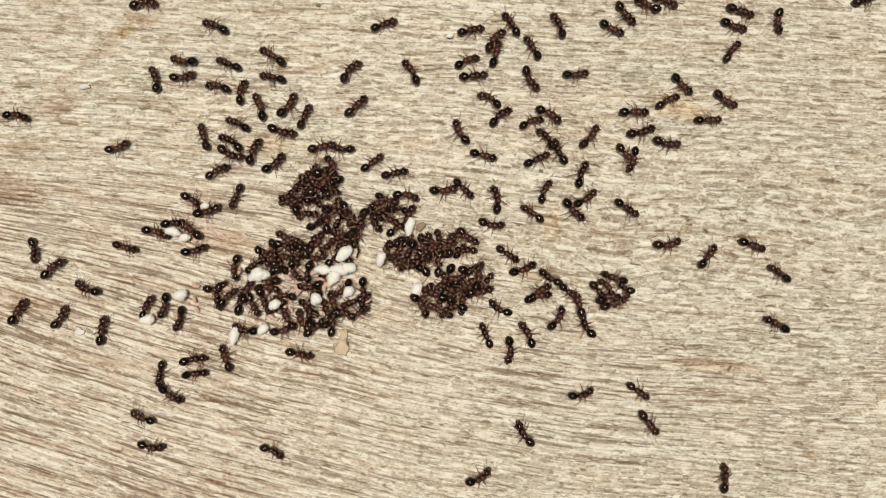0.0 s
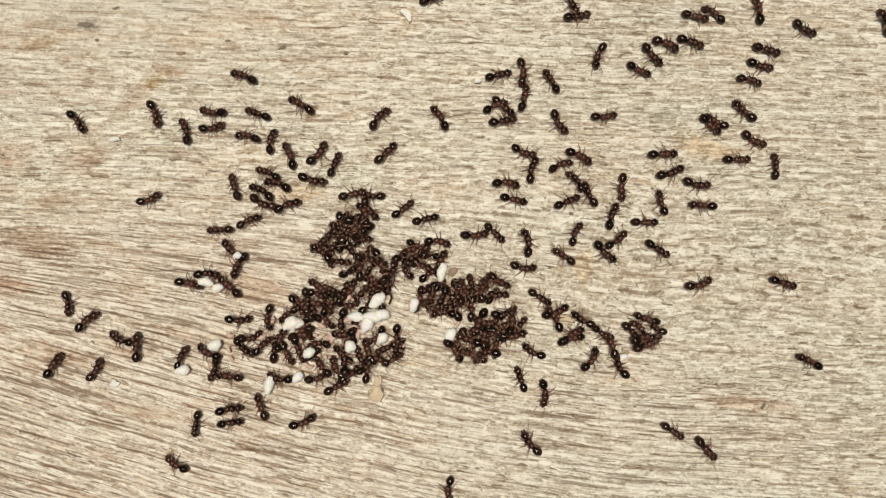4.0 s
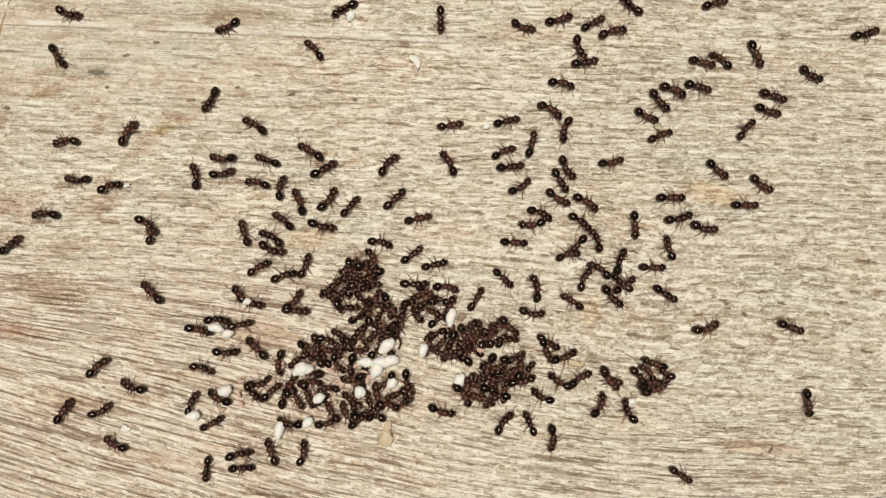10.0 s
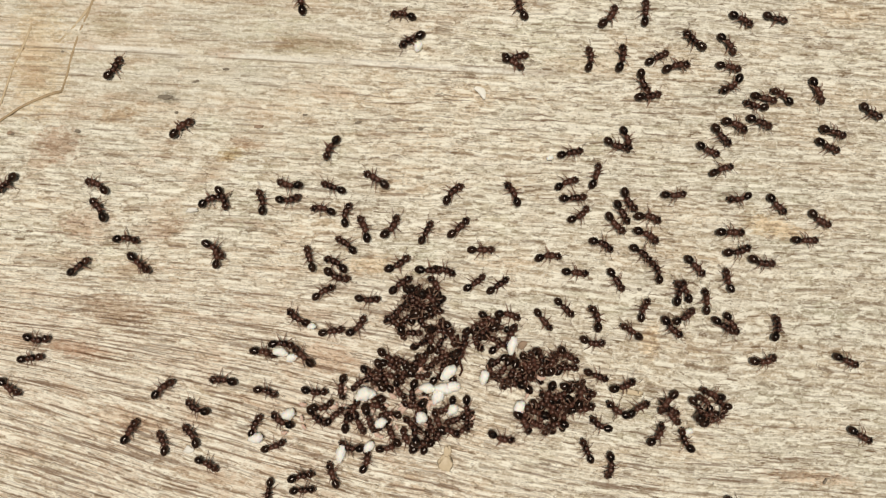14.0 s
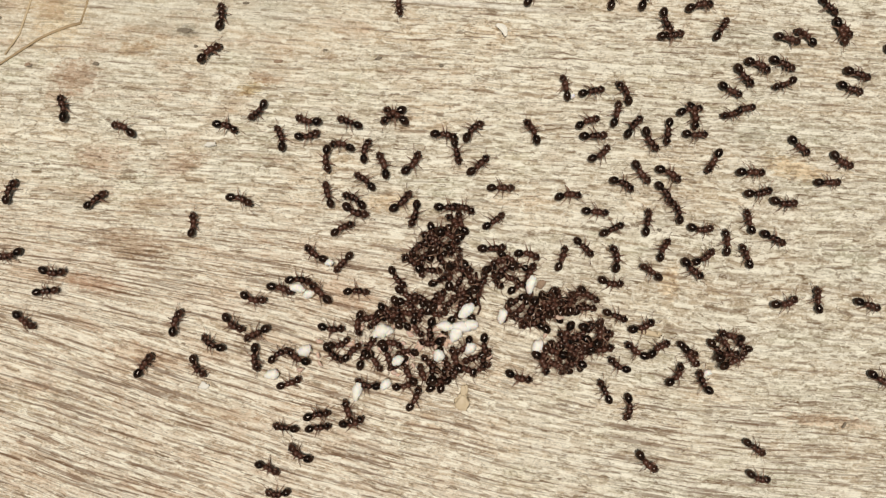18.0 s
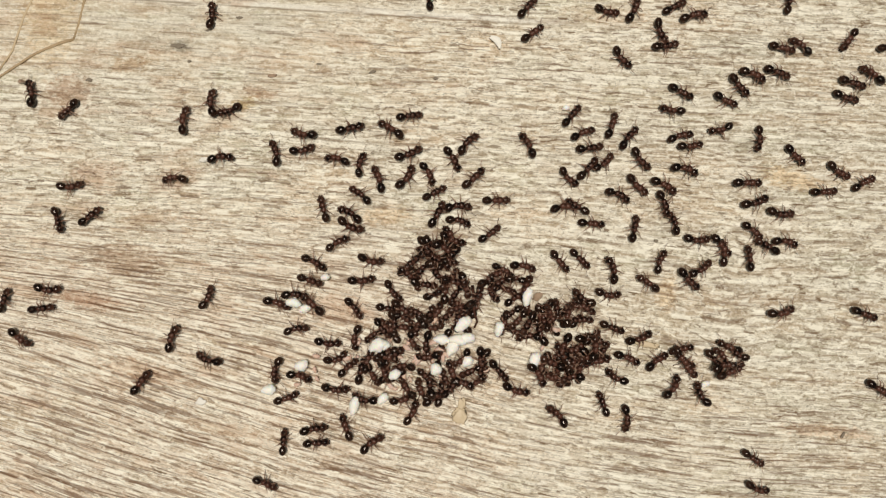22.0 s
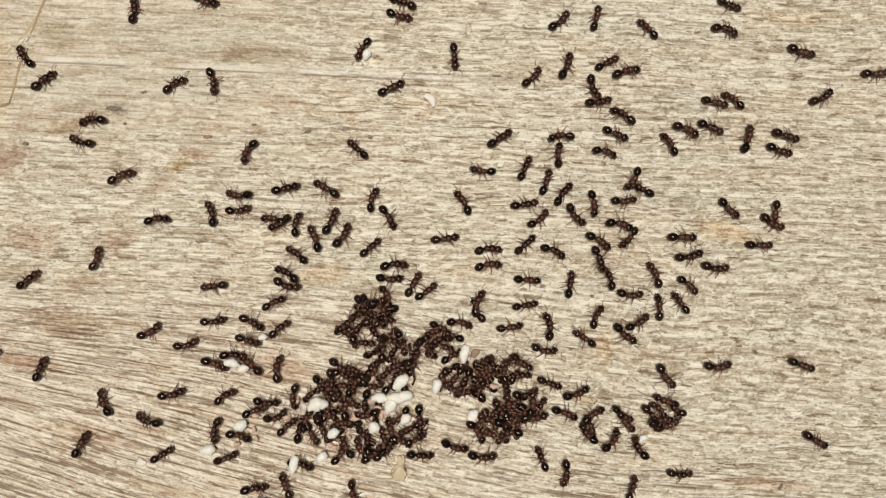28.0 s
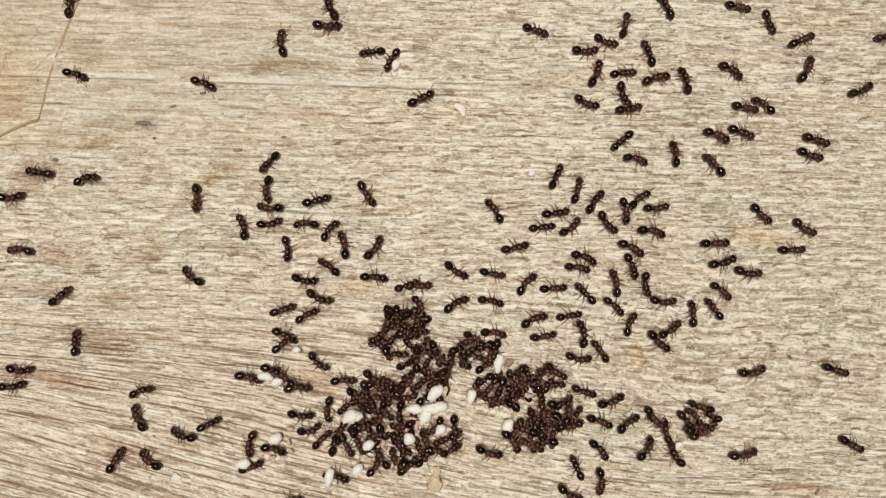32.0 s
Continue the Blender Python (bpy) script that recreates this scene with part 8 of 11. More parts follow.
    walk(WALKERS[100], [(0, on(18.45, -0.62, 26)), (9.5, on(18.50, -0.51, -15)), (9.75, on(18.48, -0.51, -74)), (10, on(18.46, -0.52, -133)), (10.25, on(17.70, -1.25, -78)), (10.51, on(16.94, -1.98, -23)), (13, on(16.94, -1.98, -23)), (13.19, on(16.84, -1.76, 29)), (13.38, on(16.74, -1.54, 81)), (13.56, on(16.63, -1.32, 133)), (13.71, on(16.43, -1.20, 190)), (13.85, on(16.22, -1.08, 248)), (14, on(16.01, -0.96, 305)), (15.54, on(16.01, -0.96, 305)), (16.1, on(16.78, -0.86, 362)), (16.33, on(17.17, -0.88, 419)), (16.56, on(17.56, -0.90, 476)), (17, on(17.56, -0.90, 476)), (19, on(17.07, -1.29, 412)), (20.82, on(17.07, -1.29, 412)), (21.07, on(16.90, -1.04, 455)), (21.32, on(16.72, -0.78, 499)), (22, on(16.17, -0.50, 442)), (28, on(16.17, -0.50, 442)), (29, on(16.19, 0.16, 406)), (29.51, on(15.88, 0.75, 459)), (30, on(16.01, 1.40, 418)), (31, on(16.01, 1.40, 418)), (31.17, on(15.59, 1.13, 473)), (31.34, on(15.17, 0.86, 529)), (31.51, on(14.75, 0.59, 585)), (31.75, on(14.34, -0.04, 540)), (32, on(13.94, -0.67, 494))])
    walk(WALKERS[101], [(0, on(19.47, 2.05, 135)), (8, on(19.47, 2.05, 135)), (8.17, on(19.76, 1.81, 194)), (8.341, on(20.06, 1.57, 254)), (8.511, on(20.36, 1.33, 313)), (8.674, on(20.58, 1.02, 368)), (8.837, on(20.80, 0.71, 422)), (9, on(21.03, 0.39, 477)), (28, on(21.03, 0.39, 477)), (28.33, on(21.13, 0.34, 531)), (28.67, on(21.23, 0.29, 586)), (29, on(21.33, 0.24, 640)), (31, on(21.33, 0.24, 640)), (32, on(21.33, 0.24, 640))])
    walk(WALKERS[102], [(0, on(20.96, 0.34, 116)), (8, on(20.96, 0.34, 116)), (8.511, on(20.23, 1.59, 131)), (8.674, on(19.85, 1.89, 74)), (8.837, on(19.47, 2.19, 17)), (9, on(19.10, 2.49, -39)), (17, on(19.10, 2.49, -39)), (19, on(19.77, 2.54, -72)), (31, on(19.77, 2.54, -72)), (32, on(19.77, 2.54, -72))])
    walk(WALKERS[103], [(0, on(23.77, -2.19, 70)), (14, on(23.77, -2.19, 70)), (14.75, on(21.24, 0.75, 127)), (15.5, on(19.09, 3.95, 123)), (16.25, on(17.06, 7.24, 120)), (17, on(15.17, 10.62, 52)), (31, on(15.17, 10.62, 52)), (32, on(15.17, 10.62, 52))])
    walk(WALKERS[104], [(0, on(24.80, 2.27, 55)), (3.337, on(24.80, 2.27, 55)), (3.685, on(24.85, 1.68, -18)), (4.033, on(24.90, 1.08, -92)), (4.232, on(24.84, 0.69, -34)), (4.431, on(24.79, 0.29, 24)), (4.629, on(24.74, -0.10, 82)), (6, on(24.74, -0.10, 82)), (7, on(20.49, 2.57, 26)), (8, on(16.25, 5.24, -30)), (10.2, on(16.25, 5.24, -30)), (10.6, on(16.28, 5.24, 20)), (11, on(16.31, 5.23, 71)), (13, on(16.31, 5.23, 71)), (13.5, on(15.99, 5.59, 13)), (14, on(15.67, 5.95, -45)), (17.2, on(15.67, 5.95, -45)), (17.76, on(16.10, 5.32, -61)), (18.21, on(16.40, 4.60, -42)), (22, on(16.40, 4.60, -42)), (22.33, on(16.45, 4.24, 9)), (22.67, on(16.49, 3.87, 59)), (23, on(16.54, 3.50, 110)), (23.75, on(18.05, 3.10, 48)), (24.5, on(19.56, 2.70, -15)), (26.5, on(23.58, 1.62, -15)), (27.25, on(25.09, 1.22, 51)), (28, on(26.60, 0.82, 117)), (29.1, on(26.12, 3.25, 100)), (30, on(25.72, 5.69, 28)), (30.1, on(24.98, 5.31, 88)), (30.2, on(24.25, 4.93, 148)), (30.3, on(23.52, 4.55, 207)), (30.7, on(20.58, 3.04, 207)), (30.85, on(19.47, 2.47, 249)), (31, on(18.37, 1.90, 291)), (31.57, on(17.88, 1.33, 245)), (31.78, on(17.82, 0.97, 174)), (32, on(17.76, 0.60, 103))])
    walk(WALKERS[105], [(0, on(29.17, 0.15, -46)), (0.5, on(30.92, 0.46, -9)), (0.75, on(31.70, 0.05, -79)), (1, on(32.49, -0.37, -150)), (1.5, on(31.82, -0.92, -150)), (2, on(31.79, -1.59, -150)), (2.491, on(28.90, -2.44, -100)), (2.746, on(28.38, -2.73, -50)), (3, on(27.87, -3.03, 0)), (12.2, on(27.87, -3.03, 0)), (12.6, on(27.50, -3.11, 48)), (13, on(27.13, -3.19, 96)), (31, on(27.13, -3.19, 96)), (32, on(27.13, -3.19, 96))])
    walk(WALKERS[106], [(0, on(29.99, -0.41, -108)), (1, on(29.99, -0.41, -108)), (2, on(29.84, -0.50, -182)), (3, on(29.70, -0.58, -255)), (20, on(29.70, -0.58, -255)), (21, on(30.23, -0.53, -329)), (22, on(30.77, -0.48, -403)), (31, on(30.77, -0.48, -403)), (32, on(30.77, -0.48, -403))])
    walk(WALKERS[107], [(0, on(66.15, 3.08, 180)), (2, on(32.17, 8.89, 135)), (2.5, on(40.03, 5.91, 104)), (3, on(47.89, 2.94, 27)), (3.45, on(44.13, 6.35, 82)), (3.9, on(40.36, 9.76, 138)), (5.1, on(30.33, 18.84, 138)), (5.55, on(26.56, 22.25, 75)), (6, on(22.80, 25.66, 12)), (31, on(22.80, 25.66, 12)), (32, on(22.80, 25.66, 12))])
    walk(WALKERS[108], [(0, on(10.66, -15.71, 26)), (12.9, on(10.66, -15.71, 26)), (13.62, on(25.46, -8.43, 26)), (13.81, on(27.92, -7.21, -16)), (14, on(30.39, -6.00, -58)), (15.44, on(30.39, -6.00, -58)), (15.62, on(30.20, -5.84, -117)), (15.8, on(30.01, -5.67, -176)), (15.98, on(29.82, -5.50, -235)), (16.43, on(29.56, -4.79, -246)), (19, on(29.56, -4.79, -246)), (19.36, on(29.76, -4.14, -306)), (20, on(30.31, -3.76, -261)), (22.2, on(30.31, -3.76, -261)), (22.6, on(30.61, -3.61, -321)), (23, on(30.91, -3.47, -382)), (23.13, on(30.71, -3.33, -326)), (23.26, on(30.50, -3.20, -270)), (23.4, on(30.30, -3.06, -214)), (24, on(29.70, -2.64, -232)), (31, on(29.70, -2.64, -232)), (32, on(29.70, -2.64, -232))])
    walk(WALKERS[109], [(0, on(66.15, -1.21, 180)), (20.03, on(66.15, -1.21, 180)), (21.18, on(51.18, -1.21, 182)), (21.71, on(38.86, -1.53, 182)), (21.81, on(37.49, -1.57, 237)), (21.9, on(36.12, -1.60, 292)), (22, on(34.75, -1.64, 347)), (22.5, on(36.74, -2.79, 344)), (23, on(39.04, -2.84, 388)), (23.25, on(38.78, -2.05, 434)), (23.5, on(38.52, -1.25, 479)), (23.75, on(37.99, -0.61, 521)), (24, on(37.46, 0.04, 564)), (24.75, on(33.91, 2.82, 502)), (25.5, on(30.39, 5.64, 500)), (26.25, on(27.06, 8.67, 494)), (27, on(24.08, 12.08, 548)), (28, on(23.82, 12.29, 595)), (29, on(23.57, 12.49, 641)), (29.25, on(23.03, 12.53, 598)), (29.49, on(22.49, 12.57, 555)), (29.66, on(22.19, 12.37, 609)), (29.83, on(21.89, 12.17, 663)), (30, on(21.59, 11.97, 717)), (30.2, on(21.41, 11.65, 652)), (30.4, on(21.22, 11.33, 587)), (30.6, on(21.02, 11.19, 643)), (30.8, on(20.81, 11.06, 699)), (31, on(20.61, 10.92, 755)), (32, on(20.61, 10.92, 755))])
    walk(WALKERS[110], [(0, on(-44.45, 2.76, 350)), (2, on(-44.35, 2.79, 352)), (2.5, on(-43.31, 5.93, 309)), (3, on(-42.26, 9.07, 257)), (3.335, on(-42.26, 9.07, 257)), (3.877, on(-41.13, 8.70, 295)), (4.419, on(-40.00, 8.34, 334)), (5.403, on(-38.05, 6.97, 404)), (6, on(-38.05, 6.97, 404)), (8, on(-37.77, 6.58, 453)), (9, on(-37.77, 6.58, 453)), (9.5, on(-37.73, 6.45, 394)), (10, on(-38.18, 6.48, 373)), (11, on(-35.84, 6.41, 410)), (11.67, on(-34.77, 6.88, 403)), (12.24, on(-34.22, 7.91, 379)), (15.05, on(-34.22, 7.91, 379)), (15.32, on(-34.19, 8.28, 418)), (15.59, on(-34.16, 8.65, 457)), (16.04, on(-34.39, 9.36, 397)), (17.66, on(-34.39, 9.36, 397)), (18.05, on(-34.65, 8.69, 325)), (18.44, on(-34.92, 8.01, 252)), (18.78, on(-35.10, 7.31, 209)), (19.12, on(-35.28, 6.61, 165)), (20, on(-35.28, 6.61, 165)), (20.67, on(-35.02, 6.70, 112)), (21.33, on(-34.76, 6.79, 58)), (22, on(-34.50, 6.88, 4)), (29, on(-34.50, 6.88, 4)), (29.25, on(-34.45, 5.55, -48)), (29.5, on(-34.41, 4.22, -100)), (30, on(-35.38, 1.74, -85)), (31, on(-34.81, 1.61, -155)), (32, on(-34.24, 1.48, -225))])
    walk(WALKERS[111], [(0, on(-68.92, 12.62, 360)), (6, on(-68.92, 12.62, 360)), (7, on(-50.61, 21.09, 372)), (7.333, on(-47.72, 18.27, 304)), (7.667, on(-44.82, 15.46, 249)), (8, on(-41.93, 12.64, 193)), (10, on(-43.70, 11.90, 190)), (11, on(-48.25, 9.39, 156)), (14.49, on(-48.25, 9.39, 156)), (14.68, on(-48.12, 9.13, 208)), (14.88, on(-48.00, 8.88, 260)), (15.07, on(-47.87, 8.62, 312)), (15.23, on(-47.63, 8.47, 261)), (15.38, on(-47.39, 8.31, 210)), (15.54, on(-47.15, 8.16, 159)), (19, on(-47.15, 8.16, 159)), (19.5, on(-48.43, 5.96, 226)), (20, on(-50.58, 4.61, 279)), (20.5, on(-48.30, 4.68, 320)), (21, on(-46.02, 4.74, 360)), (22, on(-52.74, 2.68, 370)), (23, on(-52.74, 2.68, 370)), (23.3, on(-50.79, -0.04, 306)), (23.7, on(-48.20, -3.67, 306)), (24, on(-46.25, -6.39, 316)), (24.81, on(-44.16, -6.99, 346)), (25.53, on(-42.05, -7.47, 350)), (26.26, on(-39.90, -7.78, 353)), (27, on(-37.73, -7.98, 374)), (27.94, on(-35.34, -7.14, 395)), (29, on(-33.73, -5.20, 326)), (29.3, on(-34.04, -3.66, 394)), (29.6, on(-34.35, -2.12, 461)), (30.4, on(-35.18, 1.98, 461)), (30.7, on(-35.49, 3.52, 383)), (31, on(-35.80, 5.06, 304)), (31.21, on(-38.77, 5.05, 242)), (31.42, on(-41.74, 5.03, 180)), (32, on(-55.22, 4.96, 180))])
    walk(WALKERS[112], [(0, on(-20.36, 7.06, 173)), (31, on(-20.36, 7.06, 173)), (32, on(-20.23, 8.02, 184))])
    walk(WALKERS[113], [(0, on(-19.20, 9.71, 161)), (17, on(-19.20, 9.71, 161)), (19, on(-19.94, 9.88, 163)), (20, on(-19.94, 9.88, 163)), (20.5, on(-15.12, 11.01, 93)), (20.75, on(-12.70, 11.57, 46)), (21, on(-10.29, 12.13, 0)), (23, on(-12.82, 12.79, 16)), (24, on(-10.44, 13.77, -13)), (26.2, on(-10.44, 13.77, -13)), (26.47, on(-10.65, 13.43, 38)), (26.73, on(-10.86, 13.10, 90)), (27, on(-11.07, 12.77, 141)), (27.5, on(-10.96, 14.36, 73)), (28, on(-10.15, 15.74, 139)), (28.5, on(-13.90, 16.95, 178)), (29, on(-17.73, 15.97, 113)), (29.5, on(-18.95, 17.08, 150)), (30, on(-20.52, 17.57, 148)), (30.5, on(-22.70, 16.67, 207)), (31, on(-24.69, 15.41, 226)), (32, on(-24.69, 15.41, 226))])
    walk(WALKERS[114], [(0, on(-17.56, 6.46, 74)), (28, on(-17.56, 6.46, 74)), (29, on(-17.34, 7.25, 47)), (31, on(-17.34, 7.25, 47)), (32, on(-17.34, 7.25, 47))])
    walk(WALKERS[115], [(0, on(-15.15, 4.77, 112)), (29, on(-15.15, 4.77, 112)), (30, on(-15.80, 5.32, 60)), (31, on(-15.80, 5.32, 60)), (32, on(-15.48, 5.40, 103))])
    walk(WALKERS[116], [(0, on(-13.91, 10.86, 151)), (28, on(-13.91, 10.86, 151)), (28.28, on(-13.62, 11.03, 89)), (28.55, on(-13.32, 11.20, 26)), (28.78, on(-13.01, 11.33, -15)), (29, on(-12.70, 11.46, -57)), (31, on(-12.70, 11.46, -57)), (32, on(-12.70, 11.46, -57))])
    walk(WALKERS[117], [(0, on(-13.85, 8.27, 171)), (0.1349, on(-13.55, 8.23, 116)), (0.2699, on(-13.25, 8.18, 61)), (0.4048, on(-12.96, 8.14, 6)), (1, on(-12.11, 8.45, -4)), (1.221, on(-11.30, 5.40, -75)), (1.63, on(-8.88, -3.74, -75)), (32, on(-8.88, -3.74, -75))])
    walk(WALKERS[118], [(0, on(-4.46, 9.44, 44)), (24, on(-4.46, 9.44, 44)), (25.02, on(-3.43, 8.62, -24)), (25.64, on(-2.13, 8.41, 29)), (27, on(-2.13, 8.41, 29)), (27.3, on(0.36, 7.00, -30)), (27.7, on(3.69, 5.11, -30)), (28, on(6.18, 3.70, 1)), (28.51, on(7.37, 4.06, 4)), (29, on(8.61, 3.87, 1)), (29.12, on(7.90, 2.39, -57)), (29.23, on(7.18, 0.90, -116)), (29.66, on(2.91, -8.00, -116)), (32, on(2.91, -8.00, -116))])
    walk(WALKERS[119], [(0, on(-3.50, 5.11, 44)), (24.93, on(-3.50, 5.11, 44)), (25.95, on(-1.37, 4.33, -4)), (27, on(0.86, 4.81, 9)), (28, on(0.86, 4.81, 9)), (28.49, on(1.57, 4.76, -19)), (29, on(2.16, 4.37, -41)), (29.35, on(2.59, 4.75, -3)), (29.71, on(3.03, 5.14, 34)), (30.29, on(4.07, 5.67, 18)), (31, on(4.07, 5.67, 18)), (31.38, on(4.72, 5.15, -28)), (32, on(5.52, 4.91, 13))])
    walk(WALKERS[120], [(0, on(9.62, 10.99, 21)), (22, on(9.62, 10.99, 21)), (22.17, on(9.11, 10.87, -39)), (22.33, on(8.59, 10.75, -98)), (22.5, on(8.08, 10.62, -158)), (22.67, on(7.63, 10.35, -100)), (22.83, on(7.18, 10.08, -42)), (23, on(6.73, 9.81, 15)), (24.92, on(6.73, 9.81, 15)), (25.48, on(7.21, 10.40, 58)), (25.7, on(7.37, 10.74, 98)), (25.93, on(7.54, 11.08, 139)), (27, on(7.54, 11.08, 139)), (27.5, on(6.34, 12.06, 138)), (28, on(5.23, 13.15, 172)), (28.47, on(4.94, 14.48, 119)), (28.65, on(4.61, 14.80, 174)), (28.82, on(4.29, 15.12, 229)), (29, on(3.97, 15.44, 283)), (29.57, on(5.01, 14.92, 327)), (29.78, on(5.45, 14.55, 366)), (30, on(5.90, 14.18, 405)), (30.2, on(5.46, 11.39, 333)), (30.4, on(5.01, 8.60, 261)), (31.13, on(2.34, -8.13, 261)), (32, on(2.34, -8.13, 261))])
    walk(WALKERS[121], [(0, on(12.48, 6.54, 156)), (1.5, on(12.53, 6.62, 194)), (1.75, on(12.72, 6.50, 249)), (2, on(12.90, 6.38, 303)), (4.204, on(13.10, 5.11, 343)), (4.468, on(12.80, 4.93, 270)), (4.732, on(12.50, 4.75, 197)), (4.947, on(12.15, 4.73, 125)), (5.161, on(11.79, 4.70, 53)), (8, on(11.79, 4.70, 53)), (8.521, on(11.52, 5.66, 91)), (9, on(11.77, 6.62, 36)), (11, on(11.77, 6.62, 36)), (13, on(11.35, 6.95, 40)), (19, on(11.35, 6.95, 40)), (20, on(12.36, 7.33, 44)), (31, on(12.36, 7.33, 44)), (32, on(12.36, 7.33, 44))])
    walk(WALKERS[122], [(0, on(13.76, 4.54, 37)), (1.425, on(13.76, 4.54, 37)), (1.68, on(13.72, 4.21, -21)), (1.934, on(13.67, 3.88, -79)), (2.071, on(13.78, 3.69, -28)), (2.207, on(13.90, 3.50, 22)), (2.344, on(14.01, 3.30, 72)), (7.2, on(14.01, 3.30, 72)), (7.6, on(14.11, 3.42, 22)), (8, on(14.20, 3.54, -28)), (28, on(14.20, 3.54, -28)), (28.22, on(14.04, 3.67, 28)), (28.44, on(13.88, 3.80, 84)), (28.66, on(13.71, 3.94, 140)), (28.77, on(13.56, 4.08, 86)), (28.89, on(13.40, 4.22, 32)), (29, on(13.25, 4.36, -22)), (29.7, on(13.80, 4.74, 49)), (30.11, on(14.09, 5.34, -18)), (31, on(14.09, 5.34, -18)), (31.38, on(13.88, 4.55, -92)), (32, on(14.02, 3.74, -27))])
    walk(WALKERS[123], [(0, on(17.21, 8.82, -55)), (19, on(17.21, 8.82, -55)), (19.52, on(16.99, 8.25, -117)), (20, on(16.66, 7.73, -47)), (31, on(16.66, 7.73, -47)), (32, on(16.66, 7.73, -47))])
    walk(WALKERS[124], [(0, on(33.92, 6.93, 26)), (0.4253, on(33.92, 6.93, 26)), (1, on(34.53, 7.06, 19)), (2, on(35.70, 4.65, -50)), (2.333, on(36.54, 5.84, -41)), (2.667, on(37.38, 7.03, -100)), (3, on(38.22, 8.22, -159)), (3.88, on(36.57, 9.08, -208)), (4.501, on(34.92, 9.96, -210)), (5.121, on(33.34, 10.94, -213)), (6, on(31.81, 12.01, -191)), (6.885, on(30.11, 12.21, -199)), (7.443, on(29.38, 12.66, -270)), (8, on(28.66, 13.11, -341)), (18.2, on(28.66, 13.11, -341)), (18.6, on(29.02, 13.01, -301)), (19, on(29.38, 12.91, -261)), (20.2, on(25.84, 13.32, -187)), (21.8, on(21.13, 13.86, -187)), (23, on(17.59, 14.27, -212)), (24.07, on(17.59, 14.27, -212)), (24.91, on(16.12, 15.04, -199)), (25.29, on(15.30, 15.19, -237)), (25.66, on(14.49, 15.35, -275)), (28, on(14.49, 15.35, -275)), (28.1, on(14.27, 14.08, -217)), (28.2, on(14.04, 12.80, -158)), (28.3, on(13.81, 11.53, -100)), (28.7, on(12.92, 6.43, -100)), (28.85, on(12.58, 4.52, -54)), (29, on(12.24, 2.61, -8)), (30, on(12.24, 2.61, -8)), (31, on(12.13, 1.62, -41)), (31.21, on(12.33, 1.90, 0)), (31.42, on(12.54, 2.17, 40)), (32, on(13.15, 2.49, -13))])
    walk(WALKERS[125], [(0, on(46.71, 34.57, 270)), (0.65, on(46.71, 26.12, 272)), (0.8775, on(46.84, 21.82, 272)), (1, on(46.88, 20.38, 332)), (20.56, on(46.88, 20.38, 332)), (20.9, on(46.73, 20.95, 391)), (21.24, on(46.59, 21.51, 450)), (22, on(46.88, 22.65, 394)), (29, on(46.88, 22.65, 394)), (29.13, on(46.62, 22.46, 448)), (29.27, on(46.35, 22.28, 502)), (29.4, on(46.09, 22.10, 556)), (29.6, on(45.77, 22.11, 609)), (29.8, on(45.45, 22.13, 662)), (30, on(45.13, 22.14, 716)), (30.5, on(46.54, 23.07, 753)), (31, on(47.97, 23.95, 748)), (32, on(47.97, 23.95, 748))])
    walk(WALKERS[126], [(0, on(-68.92, 10.39, 360)), (11.93, on(-68.92, 10.39, 360)), (12.65, on(-59.54, 10.39, 361)), (12.88, on(-55.81, 10.47, 361)), (12.94, on(-55.19, 10.48, 305)), (13, on(-54.57, 10.49, 249)), (13.5, on(-57.02, 9.97, 196)), (14, on(-59.38, 9.13, 223)), (14.82, on(-58.80, 7.13, 286)), (15.51, on(-58.24, 5.13, 290)), (16.19, on(-57.36, 3.27, 303)), (16.6, on(-56.67, 2.46, 342)), (17, on(-55.98, 1.64, 381)), (18, on(-60.82, -0.09, 425)), (19, on(-57.14, 3.02, 385)), (19.44, on(-57.14, 3.02, 385)), (19.89, on(-56.51, 2.37, 347)), (20.5, on(-56.26, 2.17, 306)), (21, on(-56.22, 2.36, 299)), (21.73, on(-54.09, -1.40, 286)), (23, on(-54.09, -1.40, 286)), (23.19, on(-54.01, -1.09, 338)), (23.38, on(-53.93, -0.79, 390)), (23.56, on(-53.85, -0.48, 442)), (23.71, on(-53.84, -0.17, 390)), (23.85, on(-53.84, 0.14, 338)), (24, on(-53.83, 0.46, 286)), (24.6, on(-50.64, 3.90, 347)), (25.2, on(-47.45, 7.34, 407)), (26.8, on(-38.95, 16.52, 407)), (28, on(-32.57, 23.40, 389)), (28.46, on(-32.57, 23.40, 389)), (29.05, on(-32.87, 24.28, 449)), (29.3, on(-32.70, 24.71, 392)), (29.54, on(-32.54, 25.15, 335)), (31, on(-32.54, 25.15, 335)), (32, on(-32.54, 25.15, 335))])
